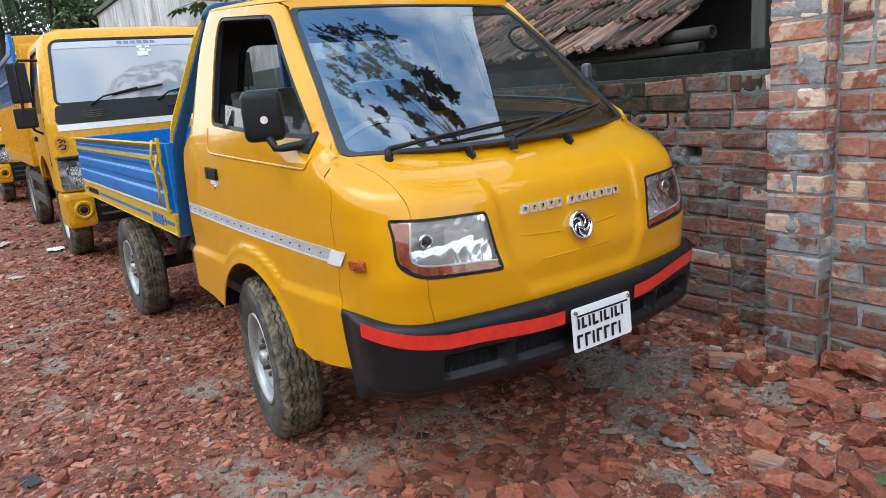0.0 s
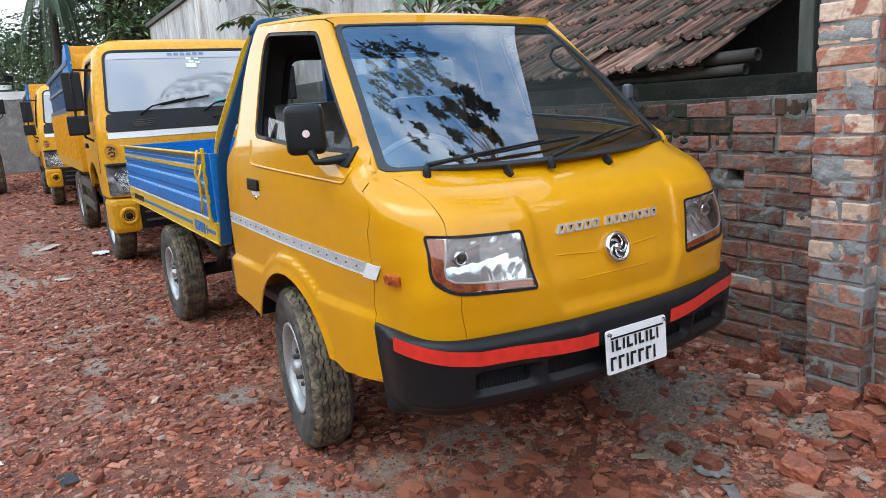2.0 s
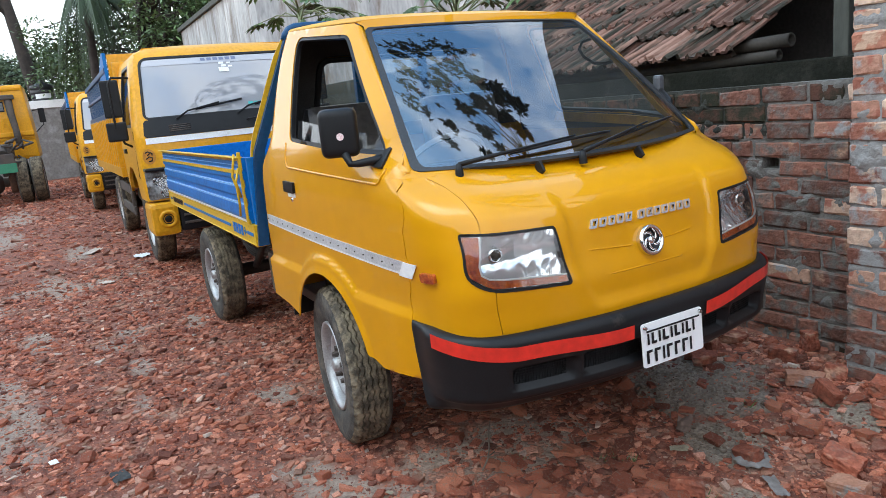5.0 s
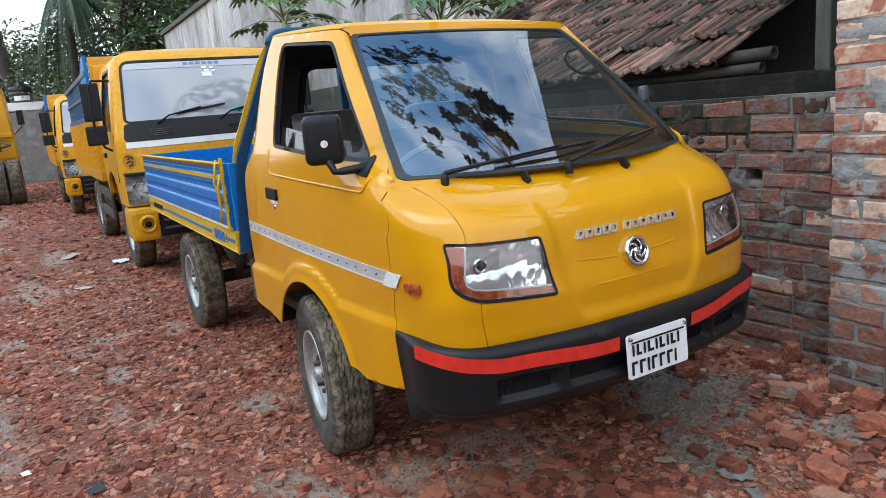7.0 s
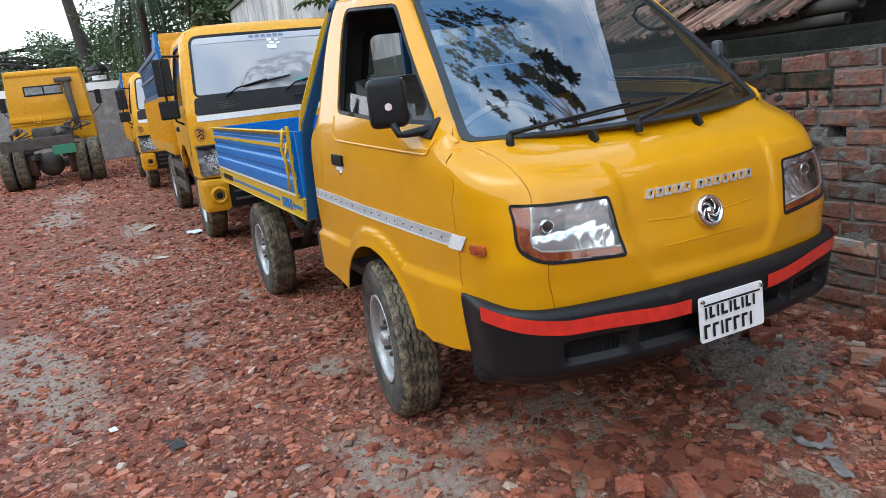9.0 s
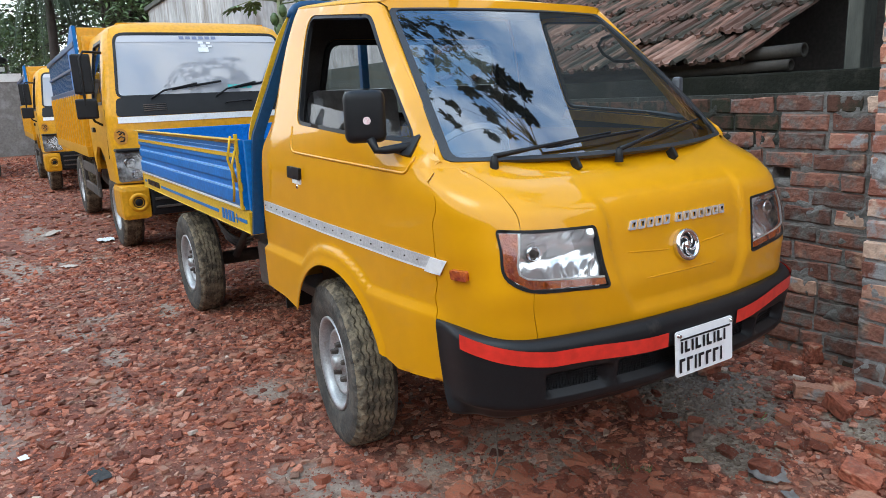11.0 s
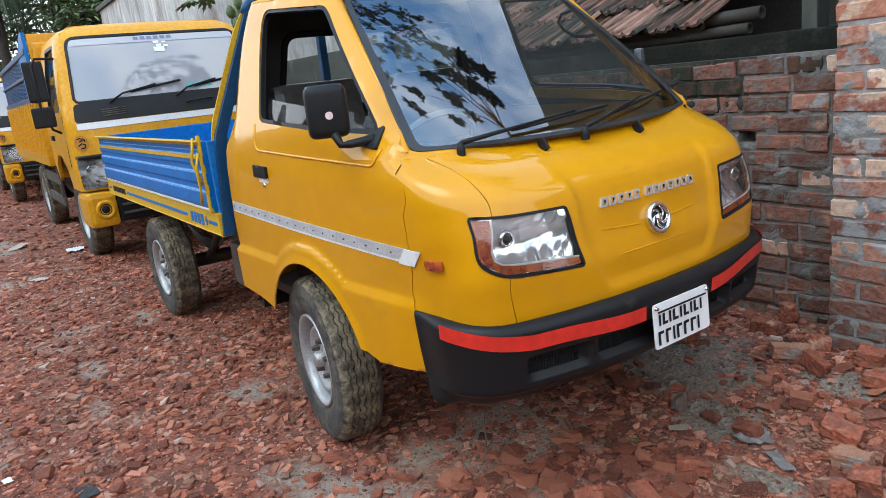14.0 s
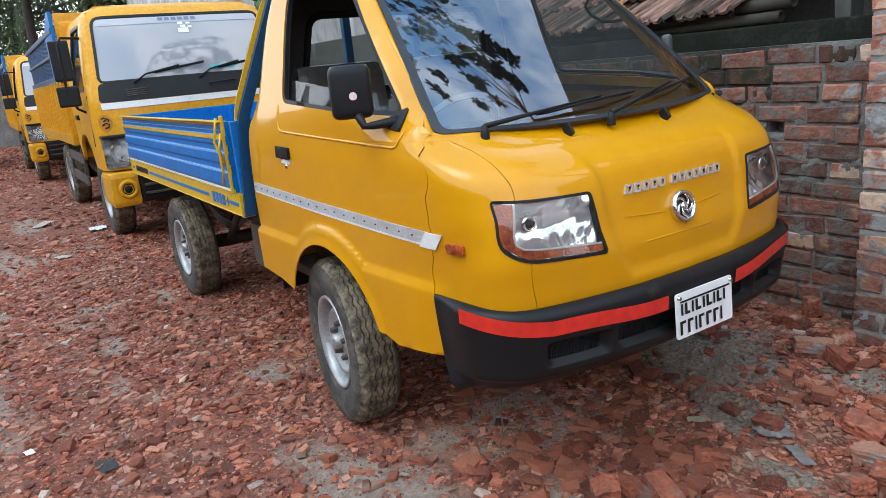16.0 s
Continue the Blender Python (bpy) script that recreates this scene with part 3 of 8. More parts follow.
def ground_material():
    m = bpy.data.materials.new("brick_dust_ground")
    m.use_nodes = True
    n, l = m.node_tree.nodes, m.node_tree.links
    b = n["Principled BSDF"]
    tc = n.new("ShaderNodeTexCoord")

    def tex(scale, detail, rough=0.6):
        t = n.new("ShaderNodeTexNoise")
        t.inputs["Scale"].default_value, t.inputs["Detail"].default_value, t.inputs["Roughness"].default_value = scale, detail, rough
        l.new(tc.outputs["Object"], t.inputs["Vector"])
        return t

    def mixed(fac, a, c, lo, hi):
        r = n.new("ShaderNodeMapRange")
        r.inputs["From Min"].default_value, r.inputs["From Max"].default_value = lo, hi
        l.new(fac, r.inputs["Value"])
        x = n.new("ShaderNodeMix")
        x.data_type = "RGBA"
        for key, v in (("A", a), ("B", c)):
            if isinstance(v, tuple):
                x.inputs[key].default_value = (*v, 1)
            else:
                l.new(v, x.inputs[key])
        l.new(r.outputs["Result"], x.inputs["Factor"])
        return x.outputs["Result"]
    red = mixed(tex(11, 8, 0.7).outputs["Fac"], (0.105, 0.037, 0.025), (0.34, 0.110, 0.064), 0.35, 0.65)
    grit = mixed(tex(120, 3).outputs["Fac"], red, (0.30, 0.15, 0.105), 0.55, 0.75)
    sand = mixed(tex(36, 7, 0.7).outputs["Fac"], (0.22, 0.140, 0.104), (0.43, 0.335, 0.265), 0.32, 0.68)
    attr = n.new("ShaderNodeAttribute")
    attr.attribute_name = "sand"
    blur = n.new("ShaderNodeMath")
    blur.operation = "MULTIPLY_ADD"
    blur.inputs[1].default_value = 0.55
    l.new(tex(7, 7, 0.65).outputs["Fac"], blur.inputs[0])
    l.new(attr.outputs["Fac"], blur.inputs[2])
    col = mixed(blur.outputs["Value"], grit, sand, 0.42, 0.90)
    wet = n.new("ShaderNodeAttribute")
    wet.attribute_name = "mud"
    rag = n.new("ShaderNodeMath")
    rag.operation = "MULTIPLY_ADD"
    rag.inputs[1].default_value = 0.6
    l.new(tex(9, 7, 0.65).outputs["Fac"], rag.inputs[0])
    l.new(wet.outputs["Fac"], rag.inputs[2])
    cement = mixed(tex(60, 5).outputs["Fac"], (0.19, 0.142, 0.108), (0.37, 0.300, 0.235), 0.35, 0.65)
    col = mixed(rag.outputs["Value"], col, cement, 0.55, 0.80)
    damp = mixed(tex(0.9, 5).outputs["Fac"], col, (0.085, 0.046, 0.034), 0.70, 0.98)
    l.new(damp, b.inputs["Base Color"])
    b.inputs["Roughness"].default_value = 0.92
    bp = n.new("ShaderNodeBump")
    bp.inputs["Strength"].default_value, bp.inputs["Distance"].default_value = 1.0, 0.03
    l.new(tex(30, 8, 0.7).outputs["Fac"], bp.inputs["Height"])
    l.new(bp.outputs["Normal"], b.inputs["Normal"])
    return m


# trodden patches of grey sand: place, half lengths and turn
SAND = ((-1.6, -2.28, 1.05, 0.30, 0.28), (-2.5, -2.5, 0.5, 0.25, 0.2), (-2.9, -2.05, 0.34, 0.13, 0.1), (-1.02, -1.51, 0.24, 0.07, 0.0), (-9.8, -2.62, 1.4, 0.35, 0.0), (-13.0, -2.5, 1.5, 0.4, 0.0),
        (-7.2, -1.6, 0.8, 0.2, 0.0), (0.62, -0.92, 0.34, 0.20, 0.5), (0.28, -1.02, 0.30, 0.12, 0.2), (-1.82, -1.45, 0.28, 0.10, 0.1), (-2.36, -1.57, 0.26, 0.10, 0.2), (-2.6, -0.98, 0.26, 0.09, 0.0), (-5.2, -1.9, 0.9, 0.16, 0.1))


def sandy(x, y):
    """How far loose grey sand and mud cover the ground at a place."""
    rag = noise.noise((x * 2.3, y * 2.3, 4.0)) + 0.6 * noise.noise((x * 6.1, y * 6.1, 1.0))
    s = noise.noise((x * 0.75 + 3.1, y * 1.1, 0.0)) + 0.5 * rag
    worn = 0.0
    for cx, cy, rx, ry, turn in SAND:
        c, d = math.cos(turn), math.sin(turn)
        px, py = (x - cx) * c + (y - cy) * d, (y - cy) * c - (x - cx) * d
        worn = max(worn, smooth01(1.25, 0.55, math.hypot(px / rx, py / ry) + 0.45 * rag))
    return min(0.9, max(smooth01(0.22, 0.80, s) * 0.7, worn * 0.62))


def muddy(x, y):
    """Where wet grey cement mud lies near the wall."""
    mud = max(smooth01(0.95, 0.35, math.hypot((x - a) / b, (y - c) / d)) for a, b, c, d in ((0.72, 0.55, 0.74, 0.46), (1.12, 0.30, 0.44, 0.22), (1.35, 0.28, 0.95, 0.17), (1.44, 0.22, 0.22, 0.10)))
    return mud * (0.5 + 0.9 * abs(noise.noise((x * 4.5, y * 4.5, 8.0))))


GROUND = ground_material()
gx = np.concatenate([-np.geomspace(400, 14, 24), np.arange(-13, -7, 0.2), np.arange(-7, 0.2, 0.05), np.arange(0.2, 2.1, 0.02), np.arange(2.1, 3.2, 0.05), np.geomspace(3.3, 300, 24)])
gy = np.concatenate([-np.geomspace(400, 4.2, 24), np.arange(-4, -0.9, 0.05), np.arange(-0.9, 1.4, 0.02), np.arange(1.4, 2.2, 0.05), np.geomspace(2.4, 300, 24)])
gv = [(float(x), float(y), ground_height(float(x), float(y))) for y in gy for x in gx]
W = len(gx)
gf = [(j * W + i, j * W + i + 1, (j + 1) * W + i + 1, (j + 1) * W + i) for j in range(len(gy) - 1) for i in range(W - 1)]
ground = tagged(new("ground", mesh_arrays("ground", gv, gf, GROUND, True)), "damp red brick dust and grey sand yard", "ground", kind="structure")

ground.data.attributes.new("sand", "FLOAT", "POINT").data.foreach_set("value", [sandy(x, y) if abs(x) < 30 and abs(y) < 30 else 0.3 for x, y, z in gv])
ground.data.attributes.new("mud", "FLOAT", "POINT").data.foreach_set("value", [muddy(x, y) if abs(x) < 4 and abs(y) < 4 else 0.0 for x, y, z in gv])

WALL_Y, PILLAR_Y, RIGHT_Y, COURSE = 1.415, 1.195, 1.285, 0.089


def slab(name, label, category, material, x0, x1, y0, y1, z0, z1, bevel=0.01, kind="structure"):
    return tagged(new(name, mesh(name, box(x0, x1, y0, y1, z0, z1, bevel), material)), label, category, kind=kind)



GAP = (0.568, 0.660, 0.956, 1.036)


def mortared(name, label, category, x0, x1, y0, y1, z0, z1, lump, seed, shift, moss=None, gap=None):
    """A wall of mortar whose lumpy face stands proud of the bricks here and there."""
    if gap:
        # a hole left where a brick is missing
        gx0, gx1, gz0, gz1 = gap
        b = box(x0, gx0, y0, y1, z0, z1, 0.004)
        for q in ((gx1, x1, y0, y1, z0, z1), (gx0, gx1, y0, y1, z0, gz0), (gx0, gx1, y0, y1, gz1, z1), (gx0, gx1, y1 - 0.02, y1, gz0, gz1)):
            add_box(b, *q, 0.0)
    else:
        b = box(x0, x1, y0, y1, z0, z1, 0.01)
    step = 0.014
    nx, nz = int((x1 - x0 - 0.004) / step) + 1, int((z1 - 0.0) / step)
    rows = []
    for j in range(nz + 1):
        z = z1 * j / nz
        row = []
        for i in range(nx + 1):
            x = x0 + 0.002 + (x1 - x0 - 0.004) * i / nx
            h = noise.noise((x * 7 + seed, z * 9, seed)) + 0.6 * noise.noise((x * 21, z * 24, seed + 5))
            d = -0.002 + lump * max(0.0, h + shift) + 0.003 * noise.noise((x * 60, z * 60, 1.0))
            row.append(b.verts.new((x, y0 - max(0.0005, d), z)))
        rows.append(row)
    for p, q in zip(rows, rows[1:]):
        for i in range(nx):
            c = (p[i].co + q[i + 1].co) / 2
            if not gap or not (gx0 < c.x < gx1 and gz0 < c.z < gz1):
                b.faces.new([p[i], p[i + 1], q[i + 1], q[i]]).smooth = True
    me = mesh(name, b, MORTAR if moss else MORTAR_NEW)
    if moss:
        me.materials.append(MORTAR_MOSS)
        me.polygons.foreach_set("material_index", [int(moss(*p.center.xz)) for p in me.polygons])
    return tagged(new(name, me), label, category, kind="structure")


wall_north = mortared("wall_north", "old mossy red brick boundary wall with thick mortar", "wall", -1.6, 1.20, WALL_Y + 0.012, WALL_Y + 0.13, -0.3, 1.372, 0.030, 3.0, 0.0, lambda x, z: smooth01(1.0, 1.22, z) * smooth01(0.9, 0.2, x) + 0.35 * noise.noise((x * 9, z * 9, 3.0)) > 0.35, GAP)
brick_pillar = mortared("pillar", "fresh red and buff brick pillar smeared with cement", "pillar", 1.153, 1.387, PILLAR_Y + 0.008, 1.52, -0.3, 2.75, 0.027, 8.0, -0.06)
wall_east = mortared("wall_east", "new red brick wall with wet grey mortar beside the pillar", "wall", 1.38, 4.6, RIGHT_Y + 0.008, RIGHT_Y + 0.14, -0.3, 2.75, 0.026, 13.0, -0.14)
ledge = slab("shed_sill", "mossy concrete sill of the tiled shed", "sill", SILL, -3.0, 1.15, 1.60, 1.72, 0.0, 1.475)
slab("shed_wall", "dark back wall inside the tiled shed", "wall", DARK, -4.2, 1.0, 3.30, 3.38, 0, 2.4)
slab("shed_end_wall", "dark end wall of the tiled shed", "wall", DARK, 1.62, 1.70, 1.52, 3.1, 0, 2.75)
slab("shed_column", "bare concrete column of the tiled shed", "column", MOSSY, 0.595, 0.68, 1.95, 2.08, 0, 2.35)
# unseen tall block, added for its dark edge in the windscreen
reflected_block = slab("reflected_block", "tall unseen block behind the shed, darkened for the windscreen reflection", "house", REFLECTED_DARK, 0.0, 5.0, 0.0, 4.0, -0.3, 6.4)
reflected_block.matrix_basis = pose(-2.35, 4.80, 0, 0, 0, -17.4)
slab("wall_mossy", "long boundary wall of blackened mossy plaster", "wall", MOSSY, -9.8, -1.6, 1.62, 1.78, -0.3, 1.80)
slab("plaster_house", "stained grey plastered house with a corner", "house", PLASTER, -17.8, -10.3, 2.05, 8.0, -0.3, 3.95)
# plain unseen walls behind the camera, added to hold back low sky light
slab("unseen_wall_south", "plain added wall, out of view along the yard's other side", "wall", MOSSY, -20.0, 10.0, -8.2, -8.0, -0.3, 3.4)
slab("unseen_wall_near", "plain added wall, out of view across the yard's near end", "wall", MOSSY, 9.8, 10.0, -8.0, 1.3, -0.3, 3.0)


# ---- the yellow pickup ----
PLAN = [(0, 0), (0.006, 0.2), (0.024, 0.36), (0.048, 0.5), (0.073, 0.6), (0.105, 0.665), (0.155, 0.705), (0.25, 0.73), (0.4, 0.75), (0.7, 0.777), (1.2, 0.80), (1.9, 0.812)]
NOSE = [(0.3, 1.15), (0.5, 1.19), (0.74, 1.207), (0.83, 1.208), (0.92, 1.188), (1.02, 1.170), (1.08, 1.149), (1.14, 1.077), (1.21, 0.911), (1.25, 0.866)]
FOLD = [(0.70, 0.24), (0.76, 0.27), (0.83, 0.31), (0.97, 0.37), (1.03, 0.38), (1.11, 0.405), (1.2, 0.42)]
BELT = 1.215
ARCH = (0.12, 0.395, 0.395)


def outline_table():
    out, s, px, py = [(0.0, 0.0, 0.0)], 0.0, 0.0, 0.0
    swapped = [(y, x) for x, y in PLAN]
    pts = [(curved(swapped, 0.665 * i / 59), 0.665 * i / 59) for i in range(1, 60)]
    pts += [(0.105 + (1.9 - 0.105) * i / 79, curved(PLAN, 0.105 + (1.9 - 0.105) * i / 79)) for i in range(1, 80)]
    for x, y in pts:
        s += math.hypot(x - px, y - py)
        px, py = x, y
        out.append((s, x, y))
    return np.array(out)


OUTLINE = outline_table()


def shell(u, z, off=0.0):
    """The cab's lower skin: u runs round it from the middle of the nose, z is the height."""
    dx, y = np.interp(abs(u), OUTLINE[:, 0], OUTLINE[:, 1]), np.interp(abs(u), OUTLINE[:, 0], OUTLINE[:, 2])
    c = 1.0 - 0.4546 * smooth01(0.78, 1.0, z) - 0.1988 * smooth01(0.98, 1.24, z)
    back = smooth01(0.25, 0.85, dx)
    c = c + (1 - c) * back
    x = curved(NOSE, z) * (1 - back) + 1.195 * back - dx * c
    wide = curved([(0.3, 0.985), (0.7, 0.992), (0.95, 1.0), (1.12, 1.0), (1.25, 0.988)], z)
    wide -= 0.128 * smooth01(0.8, 1.1, z) * (1 - smooth01(0.08, 0.45, dx))
    front, side = 1 - smooth01(0.2, 0.5, dx), smooth01(0.05, 0.3, dx)
    # sill flare and wheel arch lip on the sides, sunk middle panel on the nose
    r = math.hypot(x - ARCH[0], z - ARCH[1])
    flare = 0.020 * max(smooth01(0.766, 0.748, z), smooth01(ARCH[2] + 0.082, ARCH[2] + 0.066, r)) * smooth01(0.25, 0.5, dx)
    flare += 0.010 * smooth01(ARCH[2] + 0.028, ARCH[2] + 0.010, r) * smooth01(0.35, 0.6, dx)
    edge = straight(FOLD, z)
    sunk = smooth01(edge, edge - 0.034, abs(u)) * smooth01(0.738, 0.778, z)
    x += (0.005 - 0.014 * sunk) * smooth01(1.165, 1.07, z) * smooth01(0.70, 0.735, z) * (1 - smooth01(0.05, 0.2, dx))
    return Vector((x + off * front, math.copysign(y * wide + off * side + flare, u), z))


def su(x, z):
    """How far round the skin a place x on the flank lies, at the height z."""
    us = np.arange(0.55, 2.6, 0.02)
    return float(np.interp(-x, [-shell(u, z).x for u in us], us))


def flank(pts):
    return [(su(x, z), z) for x, z in pts]


def pillar_x(z):
    return 0.797 + (0.240 - 0.797) * (z - 1.235) / (1.762 - 1.235)


BELT_XY = [(shell(u, BELT).x, shell(u, BELT).y) for u in np.arange(0.3, 2.5, 0.02)][::-1]


def rear_x(z):
    """The cab's rear edge, leaning forward above the belt."""
    return straight([(0.9, -0.645), (1.215, -0.605), (1.83, -0.515), (1.9, -0.515)], z)


def roof_edge(x):
    """Height of the roof's side edge, rising towards the back."""
    return 1.787 + 0.058 * min(1.0, max(0.0, (0.26 - x) / 0.78))


def upper(x, z, side=-1, off=0.0):
    """The cab's upper side skin (window frame, roof pillars)."""
    z0, z = z, z - (roof_edge(x) - 1.776) * smooth01(1.38, 1.76, z)
    w = curved([(1.2, 0.795), (1.3, 0.785), (1.37, 0.768), (1.5, 0.732), (1.7, 0.663), (1.77, 0.634), (1.80, 0.61), (1.835, 0.56)], z)
    k = straight([(1.235, 0.145), (1.76, 0.055)], z)
    y = w * (1 - k * (1 - smooth01(0.0, 0.4, pillar_x(z) - x)))
    y -= 0.034 * smooth01(0.075, 0.0, pillar_x(z) - x)
    low = straight(BELT_XY, x) - 0.075 * (z - BELT)
    y = low + (y - low) * smooth01(BELT, BELT + 0.11, z)
    y -= 0.035 * smooth01(0.10, 0.0, x - rear_x(z)) ** 1.5 * smooth01(BELT, BELT + 0.15, z)
    return Vector((x, side * (y + off), z0))


def screen(a, b, off=0.0):
    """The windscreen: a across (-1..1), b up (0..1)."""
    bottom = Vector((0.962 - 0.164 * abs(a) ** 2.2, 0.6795 * a, 1.216 + 0.013 * a * a))
    top = Vector((0.246 - 0.021 * a * a, 0.538 * a, 1.774 - 0.008 * a * a))
    p = bottom.lerp(top, b)
    p.y *= 1 + 0.05 * b * (1 - b)
    bulge = 0.014 * 4 * b * (1 - b)
    return p + Vector((0.72, 0, 0.69)) * (bulge + off)


def roof_point(a, b, off=0.0):
    """The roof: a across (-1..1), b from the windscreen back (0..1)."""
    x = 0.212 - b * 0.727
    t = (1 - abs(a)) * math.pi / 2
    w = abs(upper(x, roof_edge(x)).y)
    high = 0.014 + 0.026 * smooth01(0.0, 0.35, b) * (1 - 0.12 * smooth01(0.7, 1.0, b))
    return Vector((x + 0.025 * math.sin(t) * (1 - b), math.copysign(w * max(0.0, math.cos(t)) ** 0.72, a), roof_edge(x) + high * math.sin(t) ** 0.85 + off))



LAMP = rounded([(0.814, 1.043), (0.430, 1.032), (0.355, 0.849), (0.635, 0.866), (0.745, 0.915)], [0.012, 0.012, 0.012, 0.05, 0.06])


def flip(poly, s):
    return [(s * u, z) for u, z in poly]


def wheel(parent, x, y, z, side, steer=0.0, k=1.0):
    """A steel wheel with a ribbed truck tyre; side -1 faces -y."""
    m = pose(x, y, z, 0, 0, steer) @ Matrix.Diagonal((k, -side * k, k, 1))
    # outer side towards -y before mirroring
    disc = lathe([(0.0, -0.045), (0.042, -0.045), (0.054, -0.034), (0.098, -0.030), (0.118, -0.036), (0.130, -0.052), (0.138, -0.054), (0.145, -0.044), (0.152, -0.008), (0.160, 0.030), (0.172, 0.034)], steps=48)
    w = part("wheel", disc, RIM, parent, smooth=True, at=m)
    part("rim", lathe([(0.172, 0.034), (0.182, -0.030), (0.178, -0.062), (0.192, -0.080), (0.203, -0.083), (0.205, -0.074), (0.196, -0.066), (0.192, -0.03), (0.186, 0.06), (0.200, 0.085)], steps=48), RIM, w, smooth=True)
    for k in range(5):
        a = 2 * math.pi * k / 5 + 0.3
        nut = bmesh.new()
        bmesh.ops.create_cone(nut, cap_ends=True, segments=6, radius1=0.016, radius2=0.011, depth=0.030, matrix=pose(0.078 * math.cos(a), -0.050, 0.078 * math.sin(a), 90))
        part("wheel_nut", nut, STEEL, w)
    hub = lathe([(0.0, -0.082), (0.024, -0.082), (0.032, -0.075), (0.034, -0.04)], steps=20)
    part("hub_cap", hub, RIM, w, smooth=True)
    for k in range(8):
        a = 2 * math.pi * k / 8
        slot = bmesh.new()
        bmesh.ops.create_cone(slot, cap_ends=True, segments=10, radius1=0.014, radius2=0.014, depth=0.004, matrix=pose(0.158 * math.cos(a), 0.027, 0.158 * math.sin(a), 90))
        part("rim_hole", slot, STEEL, w)
    # tyre: sidewalls and a tread of zigzag ribs
    R = 0.362
    steps = 176
    bm = bmesh.new()
    grooves = [-0.056, -0.030, 0.0, 0.030, 0.056]
    rings = []
    for k in range(steps):
        a = 2 * math.pi * k / steps
        zig = 0.0042 * (1 if (k // 2) % 2 else -1) + 0.003 * noise.noise((a * 14, 3.0, x))
        lug = 0.006 if k % 4 < 2 else 0.0
        prof = [(0.196, -0.070), (0.205, -0.084), (0.225, -0.096), (0.268, -0.1055), (0.280, -0.104), (0.285, -0.1065), (0.312, -0.104), (R - 0.024 - lug * 0.3, -0.0975 + lug * 0.5), (R - 0.009 - lug, -0.084), (R - 0.004, -0.072)]
        for g in grooves:
            c = g + zig
            d = 0.010
            prof += [(R - 0.5 * g * g, c - 0.0042), (R - d, c - 0.0026), (R - d, c + 0.0026), (R - 0.5 * g * g, c + 0.0042)]
        prof += [(R - 0.004, 0.072), (R - 0.008 - lug, 0.083), (R - 0.021, 0.096), (0.312, 0.104), (0.268, 0.1055), (0.225, 0.096), (0.200, 0.080)]
        prof = [(r, h * 0.88) for r, h in prof]
        jit = 0.0012 * noise.noise((a * 9, 0, x))
        rings.append([bm.verts.new(((r + jit) * math.cos(a), h, (r + jit) * math.sin(a))) for r, h in prof])
    n = len(rings[0])
    for k in range(steps):
        p, q = rings[k], rings[(k + 1) % steps]
        for i in range(n - 1):
            bm.faces.new([p[i], p[i + 1], q[i + 1], q[i]]).smooth = i < 6 or i > n - 7
    bmesh.ops.recalc_face_normals(bm, faces=bm.faces[:])
    me = mesh("tyre", bm, RUBBER)
    me.materials.append(SIDEWALL)
    me.polygons.foreach_set("material_index", [1 if i % (n - 1) < 7 or i % (n - 1) > n - 8 else 0 for i in range(len(me.polygons))])
    t = new("tyre", me)
    t.parent = w
    t["label"] = "muddy ribbed tyre"
    return w


def bars(count, x, y, z0, height, width, gap, fn, material, parent, name):
    """Plain raised bars in place of lettering, one after another along a surface."""
    for k in range(count):
        a = x + k * (width + gap)
        b = bmesh.new()
        rows = [[b.verts.new(fn(a + width * i, z0 + height * j, y)) for i in (0, 0.5, 1)] for j in (0, 1)]
        for i in range(2):
            b.faces.new([rows[0][i], rows[0][i + 1], rows[1][i + 1], rows[1][i]])
        thicken(part(name, b, material, parent), 0.005, 0.0)


